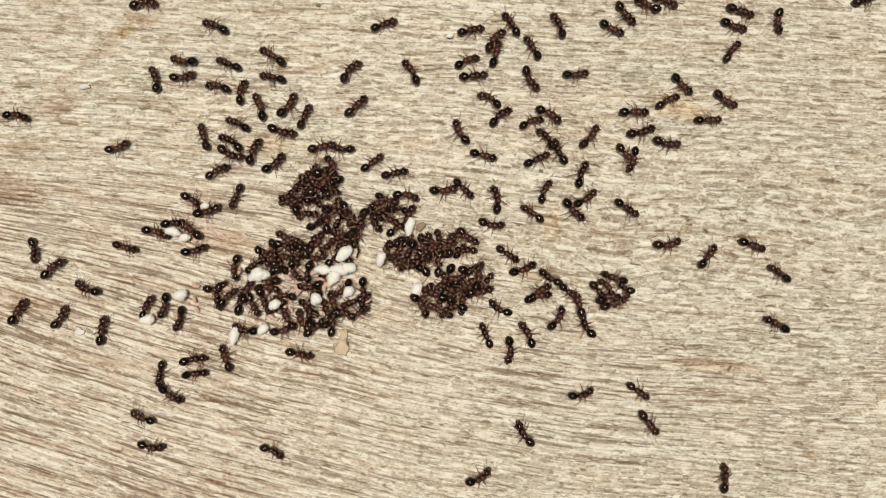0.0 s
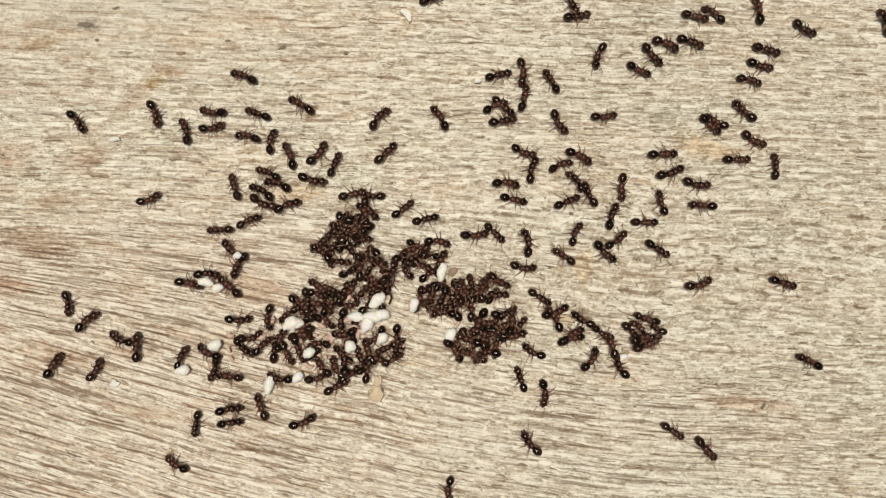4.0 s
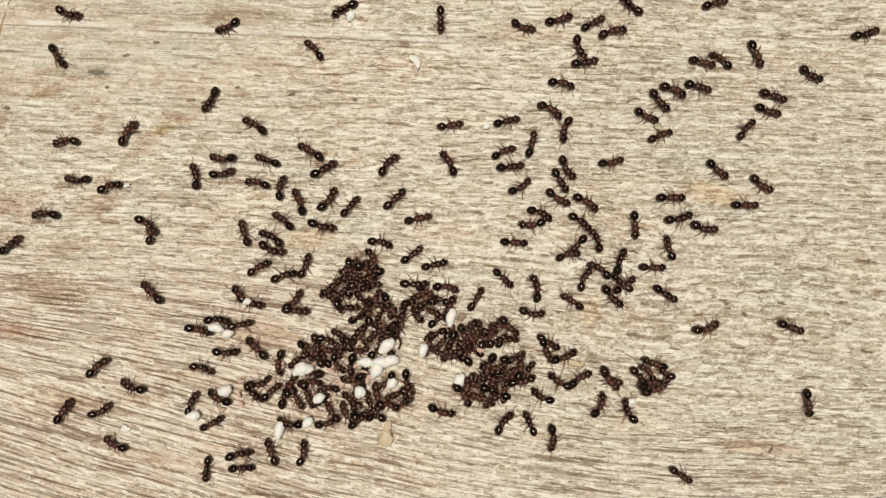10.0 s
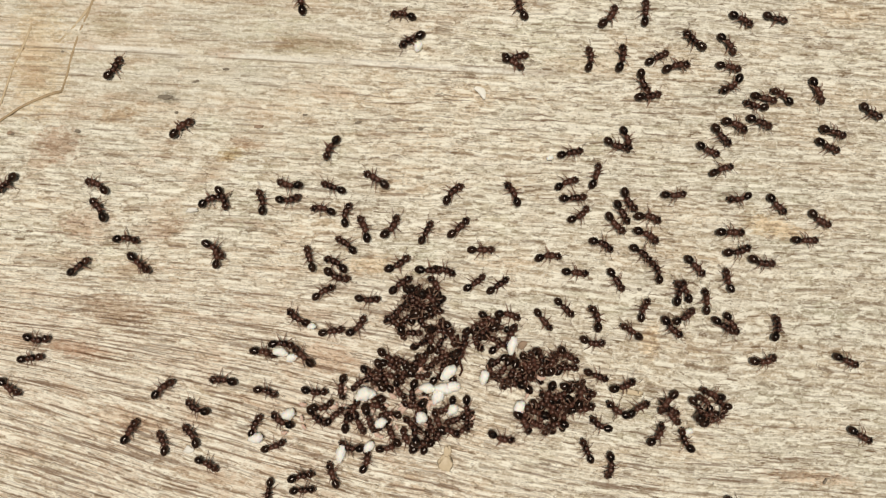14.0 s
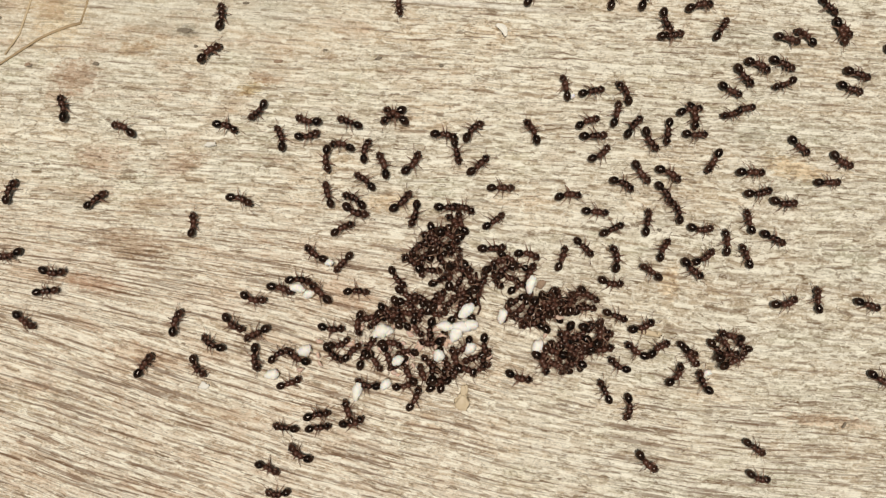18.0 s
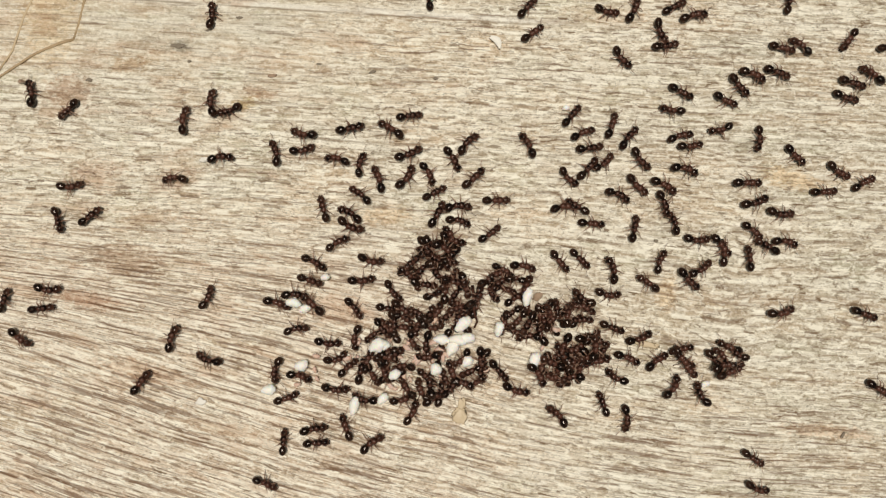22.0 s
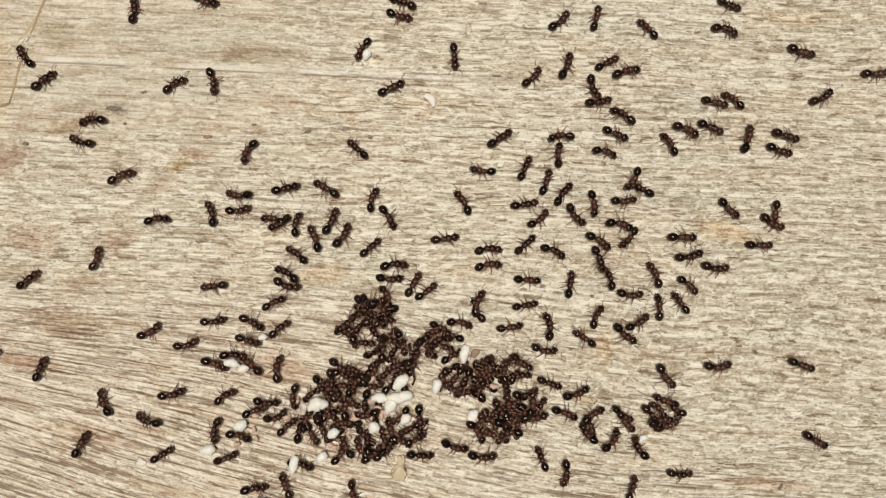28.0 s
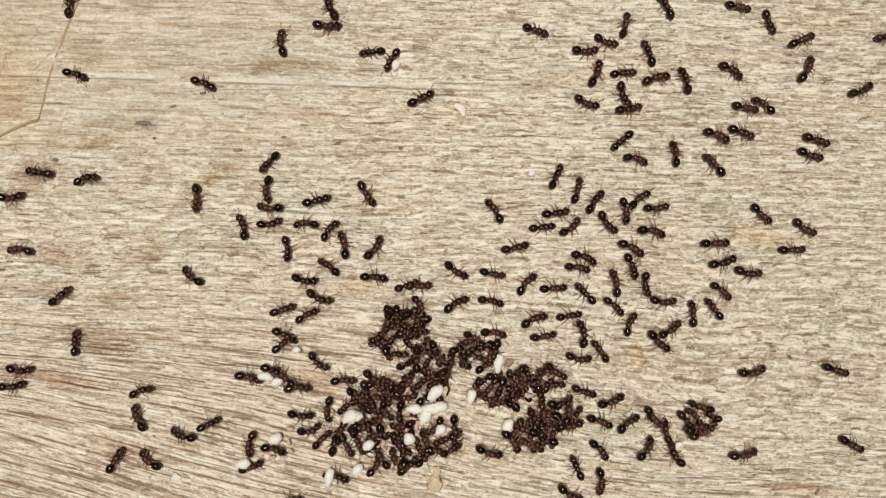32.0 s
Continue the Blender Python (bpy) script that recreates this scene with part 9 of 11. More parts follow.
    walk(WALKERS[127], [(0, on(-68.92, 11.68, 360)), (21.13, on(-68.92, 11.68, 360)), (21.37, on(-65.84, 11.68, 362)), (21.78, on(-56.41, 11.93, 362)), (21.89, on(-54.83, 11.97, 293)), (22, on(-53.26, 12.01, 225)), (22.5, on(-54.54, 9.68, 245)), (22.75, on(-55.01, 8.44, 284)), (23, on(-55.49, 7.21, 323)), (23.5, on(-55.73, 5.67, 270)), (23.75, on(-55.62, 4.90, 315)), (24, on(-55.51, 4.13, 361)), (24.91, on(-53.68, 5.02, 400)), (25.52, on(-52.63, 6.52, 426)), (26.33, on(-52.13, 8.45, 487)), (27, on(-52.13, 8.45, 487)), (27.12, on(-53.63, 8.44, 540)), (27.35, on(-58.13, 8.40, 540)), (28.18, on(-68.92, 8.40, 540)), (32, on(-68.92, 8.40, 540))])
    walk(WALKERS[128], [(0, on(-29.54, 16.79, 5)), (0.2115, on(-29.52, 17.35, 52)), (0.4231, on(-29.49, 17.91, 99)), (0.6154, on(-29.62, 18.26, 158)), (0.8077, on(-29.75, 18.61, 216)), (1, on(-29.88, 18.95, 274)), (2, on(-29.71, 19.60, 285)), (3, on(-31.61, 11.87, 208)), (3.463, on(-31.53, 10.83, 246)), (3.926, on(-31.45, 9.78, 284)), (4.581, on(-30.64, 7.99, 305)), (5.435, on(-29.15, 6.52, 324)), (6, on(-29.15, 6.52, 324)), (6.333, on(-30.23, 6.06, 269)), (6.667, on(-31.31, 5.60, 215)), (7.333, on(-32.76, 4.02, 240)), (7.667, on(-33.14, 2.91, 279)), (8, on(-33.53, 1.81, 319)), (11, on(-33.53, 1.81, 319)), (12, on(-33.51, 5.98, 325)), (13, on(-33.53, 1.81, 319)), (14.31, on(-33.53, 1.81, 319)), (14.99, on(-32.41, 1.93, 358)), (15.56, on(-31.30, 1.73, 386)), (17, on(-31.30, 1.73, 386)), (18, on(-32.53, -0.04, 342)), (19, on(-30.32, -0.46, 353)), (19.6, on(-31.44, 2.33, 412)), (20, on(-32.18, 4.19, 452)), (20.5, on(-29.76, 8.24, 496)), (21, on(-27.34, 12.29, 540)), (21.5, on(-31.62, 12.88, 494)), (22, on(-35.90, 13.48, 448)), (22.4, on(-36.64, 15.34, 399)), (23, on(-37.76, 18.13, 326)), (23.67, on(-36.10, 19.35, 398)), (24.33, on(-34.52, 20.65, 398)), (25, on(-32.86, 21.87, 402)), (25.67, on(-31.50, 23.41, 411)), (26.33, on(-30.26, 25.07, 411)), (27, on(-28.90, 26.61, 391)), (27.25, on(-28.83, 25.81, 341)), (27.5, on(-28.75, 25.01, 291)), (28, on(-27.78, 23.74, 280)), (28.5, on(-27.82, 21.27, 286)), (29, on(-26.49, 19.19, 319)), (29.3, on(-26.51, 20.48, 385)), (29.6, on(-26.53, 21.78, 451)), (30.4, on(-26.58, 25.22, 451)), (30.7, on(-26.60, 26.52, 392)), (31, on(-26.62, 27.81, 333)), (31.5, on(-24.73, 28.70, 394)), (32, on(-23.17, 30.11, 450))])
    walk(WALKERS[129], [(0, on(-20.87, 14.28, 162)), (9, on(-20.87, 14.28, 162)), (11, on(-19.88, 13.79, 141)), (11.5, on(-19.02, 14.88, 190)), (12, on(-18.16, 15.98, 240)), (14, on(-19.61, 14.55, 242)), (15.19, on(-21.54, 13.42, 204)), (15.91, on(-23.61, 12.74, 189)), (17, on(-25.87, 12.76, 207)), (18, on(-22.23, 5.13, 276)), (19, on(-24.47, 4.93, 291)), (19.9, on(-22.19, 1.10, 301)), (21.1, on(-19.14, -3.99, 301)), (22, on(-16.86, -7.82, 368)), (22.5, on(-15.24, -7.37, 371)), (23, on(-13.57, -7.21, 361)), (23.5, on(-12.97, -4.68, 424)), (24, on(-11.33, -2.65, 406)), (24.12, on(-10.47, -3.22, 327)), (24.35, on(-7.88, -4.93, 327)), (32, on(-7.88, -4.93, 327))])
    walk(WALKERS[130], [(0, on(-0.47, 15.01, 21)), (2, on(-5.36, 14.19, 30)), (3, on(1.98, 23.72, 15)), (3.914, on(1.98, 23.72, 15)), (4.321, on(1.80, 24.49, 52)), (4.728, on(1.62, 25.26, 90)), (5.443, on(1.97, 26.81, 36)), (6, on(1.97, 26.81, 36)), (7, on(1.90, 26.82, -27)), (8, on(1.83, 26.84, -89)), (11.7, on(1.83, 26.84, -89)), (12.23, on(2.33, 26.36, -27)), (13, on(3.03, 26.24, 13)), (16.2, on(3.03, 26.24, 13)), (17, on(2.51, 26.18, 49)), (24, on(2.51, 26.18, 49)), (25.22, on(1.70, 28.07, 114)), (25.9, on(0.87, 29.95, 114)), (26.45, on(0.45, 30.89, 64)), (27, on(0.03, 31.83, 14)), (27.25, on(0.76, 30.75, -29)), (27.5, on(1.48, 29.68, -71)), (28, on(1.65, 27.09, -85)), (28.25, on(2.94, 27.93, -36)), (28.5, on(4.24, 28.77, 14)), (29, on(7.32, 28.49, -55)), (29.21, on(7.10, 28.69, -114)), (29.41, on(6.88, 28.88, -174)), (29.62, on(6.67, 29.07, -233)), (30, on(6.31, 29.86, -246)), (30.5, on(5.81, 31.59, -256)), (31, on(5.42, 33.35, -253)), (31.25, on(6.11, 32.89, -324)), (31.5, on(6.80, 32.43, -395)), (32, on(8.11, 31.42, -380))])
    walk(WALKERS[131], [(0, on(10.02, 14.64, 13)), (20.3, on(10.02, 14.64, 13)), (20.53, on(9.64, 14.47, -37)), (20.76, on(9.27, 14.30, -88)), (21, on(8.89, 14.13, -139)), (21.19, on(8.67, 13.78, -196)), (21.39, on(8.45, 13.43, -252)), (21.59, on(8.23, 13.08, -309)), (22, on(8.23, 13.08, -309)), (22.22, on(7.69, 13.12, -243)), (22.43, on(7.16, 13.17, -177)), (22.62, on(6.81, 13.11, -232)), (22.81, on(6.46, 13.05, -287)), (23, on(6.11, 12.98, -341)), (23.44, on(6.68, 13.25, -332)), (24, on(7.21, 13.58, -366)), (24.7, on(7.21, 13.58, -366)), (25.55, on(8.87, 13.36, -359)), (26.3, on(10.50, 13.66, -294)), (31, on(10.50, 13.66, -294)), (32, on(10.50, 13.66, -294))])
    walk(WALKERS[132], [(0, on(12.82, 13.69, 48)), (1, on(12.82, 13.69, 48)), (2, on(17.09, 7.85, 120)), (3, on(12.80, 13.83, 56)), (3.4, on(12.74, 14.33, 85)), (3.537, on(12.81, 14.53, 27)), (3.673, on(12.87, 14.73, -32)), (3.809, on(12.94, 14.94, -90)), (9, on(12.94, 14.94, -90)), (10, on(15.36, 16.10, -35)), (11, on(12.94, 14.94, -90)), (11.67, on(11.78, 12.47, -97)), (12.33, on(12.37, 10.11, -71)), (13, on(13.38, 7.78, -99)), (13.6, on(17.23, 7.30, -53)), (14.2, on(21.08, 6.82, -7)), (15.8, on(31.36, 5.54, -7)), (17, on(39.06, 4.58, 0)), (17.22, on(42.15, 4.68, 2)), (17.62, on(51.43, 4.97, 2)), (18.75, on(66.15, 4.97, 0)), (32, on(66.15, 4.97, 0))])
    walk(WALKERS[133], [(0, on(14.75, 15.63, 127)), (1, on(14.75, 15.63, 127)), (2, on(8.94, 13.15, 180)), (3, on(8.23, 13.34, 201)), (3.375, on(9.13, 12.40, 257)), (3.75, on(10.03, 11.46, 313)), (4.5, on(11.80, 9.56, 325)), (5.25, on(14.19, 8.51, 335)), (6, on(16.52, 7.37, 302)), (17, on(16.52, 7.37, 302)), (18, on(19.43, 9.97, 265)), (18.5, on(18.23, 9.09, 318)), (19, on(17.04, 8.21, 372)), (19.53, on(17.29, 9.18, 435)), (20, on(17.55, 10.14, 397)), (20.67, on(19.38, 11.83, 409)), (21.33, on(20.74, 13.81, 424)), (21.67, on(21.14, 15.00, 379)), (22, on(21.53, 16.18, 334)), (25.16, on(21.53, 16.18, 334)), (25.45, on(21.67, 16.60, 391)), (25.75, on(21.80, 17.02, 448)), (25.99, on(21.70, 17.44, 393)), (26.23, on(21.59, 17.87, 338)), (28, on(21.59, 17.87, 338)), (28.52, on(22.82, 17.32, 329)), (28.68, on(23.18, 17.04, 385)), (28.84, on(23.53, 16.76, 441)), (29, on(23.88, 16.48, 496)), (30.03, on(24.50, 17.97, 446)), (31, on(24.07, 19.54, 455)), (31.25, on(22.74, 18.91, 506)), (31.5, on(21.41, 18.28, 556)), (32, on(18.48, 17.95, 581))])
    walk(WALKERS[134], [(0, on(17.39, 12.82, 125)), (3, on(17.39, 12.82, 125)), (4.364, on(15.84, 14.76, 117)), (4.869, on(15.51, 15.95, 47)), (5.374, on(15.18, 17.15, -24)), (6, on(15.18, 17.15, -24)), (6.5, on(16.72, 16.10, 6)), (7.333, on(23.51, 19.57, 23)), (8, on(27.42, 21.50, 27)), (8.5, on(27.92, 24.22, 69)), (9, on(29.36, 26.59, 42)), (10, on(35.26, 29.14, 15)), (11, on(32.99, 30.34, 24)), (12, on(30.71, 31.54, -27)), (14, on(30.71, 31.54, -27)), (14.06, on(30.69, 32.36, 32)), (14.12, on(30.67, 33.18, 91)), (14.35, on(30.55, 38.11, 91)), (14.48, on(30.55, 39.76, 90)), (32, on(30.55, 39.76, 90))])
    walk(WALKERS[135], [(0, on(20.53, 15.67, 119)), (1, on(20.53, 15.67, 119)), (2, on(19.16, 22.11, 185)), (2.25, on(19.24, 22.02, 120)), (2.5, on(19.33, 21.94, 55)), (3, on(19.50, 21.78, 11)), (31, on(19.50, 21.78, 11)), (32, on(19.50, 21.78, 11))])
    walk(WALKERS[136], [(0, on(18.60, 39.76, 270)), (1.762, on(18.60, 39.76, 270)), (2.65, on(18.60, 28.22, 271)), (2.877, on(18.64, 24.63, 271)), (3, on(18.65, 23.43, 295)), (31, on(18.65, 23.43, 295)), (32, on(18.65, 23.43, 295))])
    walk(WALKERS[137], [(0, on(26.96, 15.28, -25)), (23, on(26.96, 15.28, -25)), (24, on(27.18, 15.68, -71)), (24.78, on(27.18, 15.68, -71)), (25.06, on(27.48, 15.94, -11)), (25.34, on(27.77, 16.20, 50)), (25.57, on(27.98, 16.54, 89)), (25.8, on(28.19, 16.88, 127)), (29, on(28.19, 16.88, 127)), (29.5, on(27.89, 16.71, 88)), (30, on(27.59, 16.54, 49)), (31, on(27.59, 16.54, 49)), (31.25, on(26.98, 16.32, 116)), (31.49, on(26.36, 16.11, 183)), (31.75, on(25.73, 16.26, 142)), (32, on(25.10, 16.40, 101))])
    walk(WALKERS[138], [(0, on(28.48, 17.09, -47)), (22, on(28.48, 17.09, -47)), (22.17, on(27.84, 17.61, -101)), (22.33, on(27.20, 18.13, -154)), (22.5, on(26.57, 18.65, -208)), (23, on(24.21, 19.38, -163)), (23.44, on(23.36, 19.97, -208)), (24, on(22.39, 20.33, -207)), (28, on(22.39, 20.33, -207)), (28.28, on(22.47, 20.72, -252)), (28.55, on(22.54, 21.11, -297)), (28.7, on(22.72, 21.31, -352)), (28.85, on(22.90, 21.50, -406)), (29, on(23.08, 21.70, -461)), (30, on(23.08, 21.70, -461)), (30.33, on(23.27, 22.05, -410)), (30.67, on(23.45, 22.41, -358)), (31, on(23.64, 22.76, -306)), (31.5, on(24.87, 24.21, -316)), (32, on(26.35, 25.39, -250))])
    walk(WALKERS[139], [(0, on(31.01, 18.30, 154)), (0.3333, on(30.76, 18.40, 214)), (0.6667, on(30.52, 18.50, 274)), (1, on(30.27, 18.60, 334)), (31, on(30.27, 18.60, 334)), (32, on(30.27, 18.60, 334))])
    walk(WALKERS[140], [(0, on(41.45, 13.17, 52)), (1, on(41.45, 13.17, 52)), (3, on(40.84, 14.05, -18)), (6.5, on(39.71, 14.48, -18)), (6.717, on(39.79, 14.29, -71)), (6.934, on(39.87, 14.09, -125)), (7.151, on(39.95, 13.90, -178)), (7.576, on(39.49, 13.94, -245)), (8, on(39.04, 13.99, -312)), (10.2, on(39.04, 13.99, -312)), (10.6, on(38.91, 14.31, -265)), (11, on(38.79, 14.64, -218)), (11.67, on(37.27, 16.19, -235)), (12.33, on(36.44, 18.03, -257)), (13, on(36.38, 20.21, -221)), (13.5, on(34.44, 20.36, -191)), (14, on(32.58, 20.94, -195)), (14.46, on(33.36, 20.32, -120)), (14.92, on(34.14, 19.70, -45)), (15.57, on(35.34, 18.19, -59)), (16.41, on(36.13, 16.36, -31)), (17, on(36.13, 16.36, -31)), (17.43, on(34.94, 16.36, -98)), (17.86, on(33.75, 16.35, -165)), (18.43, on(32.70, 15.77, -91)), (19, on(31.66, 15.19, -16)), (19.5, on(34.48, 15.02, -8)), (20, on(37.23, 14.37, -27)), (20.33, on(36.12, 13.93, -90)), (20.67, on(35.01, 13.49, -154)), (21.33, on(33.00, 12.26, -144)), (22, on(31.16, 10.74, -94)), (22.5, on(32.34, 11.19, -36)), (22.99, on(33.51, 11.64, 22)), (24, on(35.83, 12.62, 0)), (24.46, on(35.83, 12.62, 0)), (24.85, on(34.94, 12.68, 55)), (25.24, on(34.05, 12.74, 109)), (25.63, on(33.17, 12.80, 164)), (27, on(30.81, 14.04, 213)), (27.6, on(26.43, 8.92, 229)), (28.4, on(20.60, 2.09, 229)), (28.7, on(18.41, -0.47, 304)), (29, on(16.22, -3.03, 378)), (29.73, on(16.94, -2.69, 387)), (30.19, on(17.63, -2.30, 315)), (31, on(17.63, -2.30, 315)), (32, on(17.63, -2.30, 315))])
    walk(WALKERS[141], [(0, on(46.83, 16.80, -86)), (1, on(46.83, 16.80, -86)), (1.5, on(51.86, 20.00, -33)), (2, on(56.89, 23.19, 20)), (3, on(56.63, 15.52, 19)), (3.123, on(58.15, 15.53, 1)), (3.35, on(62.72, 15.58, 1)), (3.614, on(66.15, 15.58, 0)), (32, on(66.15, 15.58, 0))])
    walk(WALKERS[142], [(0, on(57.55, 19.79, 25)), (3, on(57.55, 19.79, 25)), (3.585, on(57.01, 20.82, 73)), (4.171, on(56.46, 21.85, 120)), (4.943, on(55.22, 23.80, 128)), (5.471, on(54.42, 24.66, 73)), (6, on(53.63, 25.52, 17)), (11, on(53.63, 25.52, 17)), (11.33, on(53.05, 26.50, 66)), (11.67, on(52.47, 27.49, 115)), (12.33, on(51.70, 29.58, 104)), (13, on(51.42, 31.85, 80)), (13.12, on(51.40, 33.07, 91)), (13.35, on(51.32, 36.72, 91)), (13.58, on(51.32, 39.76, 90)), (32, on(51.32, 39.76, 90))])
    walk(WALKERS[143], [(0, on(66.15, 18.43, 180)), (22.81, on(66.15, 18.43, 180)), (23.65, on(55.17, 18.43, 181)), (23.88, on(50.10, 18.35, 181)), (23.94, on(49.25, 18.33, 260)), (24, on(48.41, 18.32, 339)), (24.63, on(48.41, 18.32, 339)), (25.2, on(48.72, 19.56, 380)), (25.76, on(49.04, 20.80, 421)), (26.38, on(49.91, 21.74, 382)), (27, on(50.79, 22.68, 342)), (27.15, on(49.81, 23.50, 421)), (27.3, on(48.83, 24.33, 500)), (27.7, on(46.21, 26.52, 500)), (27.85, on(45.23, 27.35, 422)), (28, on(44.25, 28.17, 344)), (29.04, on(46.06, 29.03, 368)), (30, on(48.04, 28.68, 315)), (30.15, on(46.88, 27.96, 263)), (30.3, on(45.72, 27.23, 212)), (30.7, on(42.63, 25.30, 212)), (30.85, on(41.47, 24.57, 260)), (31, on(40.31, 23.85, 309)), (31.25, on(40.71, 24.49, 370)), (31.5, on(41.11, 25.12, 431)), (32, on(41.25, 26.62, 427))])
    walk(WALKERS[144], [(0, on(66.15, 25.67, 180)), (26.05, on(66.15, 25.67, 180)), (26.65, on(58.29, 25.67, 180)), (26.88, on(54.61, 25.64, 180)), (26.92, on(54.20, 25.64, 122)), (26.96, on(53.79, 25.63, 63)), (27, on(53.38, 25.63, 4)), (31, on(53.38, 25.63, 4)), (31.25, on(52.50, 26.69, 60)), (31.5, on(51.62, 27.76, 115)), (32, on(51.09, 30.47, 180))])
    walk(WALKERS[145], [(0, on(-68.92, 27.63, 360)), (27.92, on(-68.92, 27.63, 360)), (28.65, on(-59.40, 27.63, 361)), (28.88, on(-55.98, 27.66, 361)), (29, on(-54.84, 27.67, 313)), (29.25, on(-54.08, 28.07, 353)), (29.5, on(-53.33, 28.48, 393)), (30, on(-51.98, 29.56, 383)), (31, on(-51.98, 29.56, 383)), (31.5, on(-50.45, 32.30, 420)), (32, on(-48.88, 35.03, 442))])
    walk(WALKERS[146], [(0, on(-68.92, 23.53, 360)), (20, on(-68.92, 23.53, 360)), (21, on(-61.22, 23.25, 380)), (22, on(-68.92, 23.53, 360)), (26.7, on(-68.92, 23.53, 360)), (27.52, on(-58.25, 23.53, 361)), (27.83, on(-51.00, 23.62, 361)), (28, on(-48.58, 23.65, 396)), (28.55, on(-48.10, 24.73, 418)), (28.7, on(-47.85, 25.02, 361)), (28.85, on(-47.59, 25.32, 305)), (29, on(-47.34, 25.62, 248)), (29.5, on(-45.26, 22.62, 286)), (29.75, on(-45.37, 20.80, 246)), (30, on(-45.47, 18.98, 207)), (30.5, on(-47.97, 18.85, 180)), (31, on(-50.47, 18.99, 171)), (31.5, on(-51.89, 16.77, 243)), (32, on(-52.84, 14.32, 171))])
    walk(WALKERS[147], [(0, on(-41.78, 39.76, 270)), (5.24, on(-41.78, 39.76, 270)), (5.65, on(-41.78, 34.43, 270)), (5.878, on(-41.78, 31.56, 270)), (5.939, on(-41.78, 31.08, 314)), (6, on(-41.78, 30.60, 358)), (7.319, on(-41.78, 30.60, 358)), (8.285, on(-40.35, 29.13, 309)), (8.95, on(-39.26, 27.45, 294)), (9, on(-39.26, 27.43, 292)), (10, on(-44.66, 22.10, 305)), (11, on(-38.72, 25.46, 254)), (11.33, on(-38.84, 26.11, 199)), (11.67, on(-38.95, 26.75, 145)), (12, on(-39.07, 27.40, 80)), (13, on(-38.80, 39.76, 90)), (32, on(-38.80, 39.76, 90))])
    walk(WALKERS[148], [(0, on(-68.92, 26.45, 360)), (26.82, on(-68.92, 26.45, 360)), (27.64, on(-58.28, 26.45, 361)), (27.87, on(-52.89, 26.52, 361)), (27.94, on(-51.99, 26.53, 422)), (28, on(-51.09, 26.54, 484)), (28.5, on(-50.73, 26.90, 439)), (29, on(-50.37, 27.26, 393)), (30, on(-50.55, 27.26, 351)), (30.5, on(-49.46, 26.61, 338)), (31, on(-48.21, 26.32, 340)), (32, on(-48.21, 26.32, 340))])
    walk(WALKERS[149], [(0, on(-43.21, 39.76, 270)), (28.31, on(-43.21, 39.76, 270)), (28.48, on(-43.21, 37.49, 271)), (28.82, on(-43.14, 29.76, 271)), (29, on(-43.12, 27.18, 338)), (29.26, on(-43.16, 26.45, 295)), (29.51, on(-43.20, 25.71, 253)), (29.76, on(-43.59, 25.08, 300)), (30, on(-43.98, 24.46, 348)), (30.12, on(-43.99, 26.15, 399)), (30.24, on(-44.01, 27.85, 450)), (30.68, on(-44.08, 38.00, 450)), (30.81, on(-44.08, 39.76, 450)), (32, on(-44.08, 39.76, 450))])
    walk(WALKERS[150], [(0, on(-41.88, 39.76, 270)), (5.24, on(-41.88, 39.76, 270)), (5.65, on(-41.88, 34.43, 270)), (5.878, on(-41.88, 29.56, 270)), (5.939, on(-41.88, 28.75, 196)), (6, on(-41.88, 27.94, 123)), (6.46, on(-41.88, 27.94, 123)), (6.745, on(-42.27, 27.80, 165)), (7.03, on(-42.65, 27.66, 208)), (7.266, on(-42.98, 27.42, 277)), (7.501, on(-43.31, 27.18, 346)), (11, on(-43.31, 27.18, 346)), (11.25, on(-43.31, 27.25, 306)), (11.5, on(-43.32, 27.31, 265)), (12, on(-43.62, 26.58, 252)), (13, on(-46.03, 19.06, 191)), (13.25, on(-46.36, 20.19, 143)), (13.5, on(-46.69, 21.33, 94)), (14, on(-46.34, 23.67, 59)), (14.45, on(-45.47, 23.04, 17)), (14.91, on(-44.60, 22.41, -26)), (15.56, on(-42.71, 21.93, -12)), (16.21, on(-40.78, 21.63, 3)), (17, on(-38.70, 22.11, 52)), (17.14, on(-38.76, 24.07, 92)), (18, on(-35.56, 22.23, 90)), (32, on(-38.95, 39.76, 90))])
    walk(WALKERS[151], [(0, on(-35.14, 39.76, 270)), (6, on(-35.14, 39.76, 270)), (7, on(-34.35, 31.67, 300)), (8, on(-35.14, 39.76, 270)), (10.06, on(-35.14, 39.76, 270)), (10.53, on(-35.14, 33.64, 271)), (10.84, on(-35.07, 26.62, 271)), (10.92, on(-35.06, 25.45, 319)), (11, on(-35.05, 24.28, 367)), (11.5, on(-34.18, 22.41, 318)), (12, on(-33.31, 20.53, 270)), (13, on(-33.35, 25.35, 347)), (13.08, on(-33.37, 26.56, 399)), (13.17, on(-33.40, 27.77, 451)), (13.48, on(-33.54, 35.03, 451)), (13.85, on(-33.54, 39.76, 450)), (32, on(-33.54, 39.76, 450))])
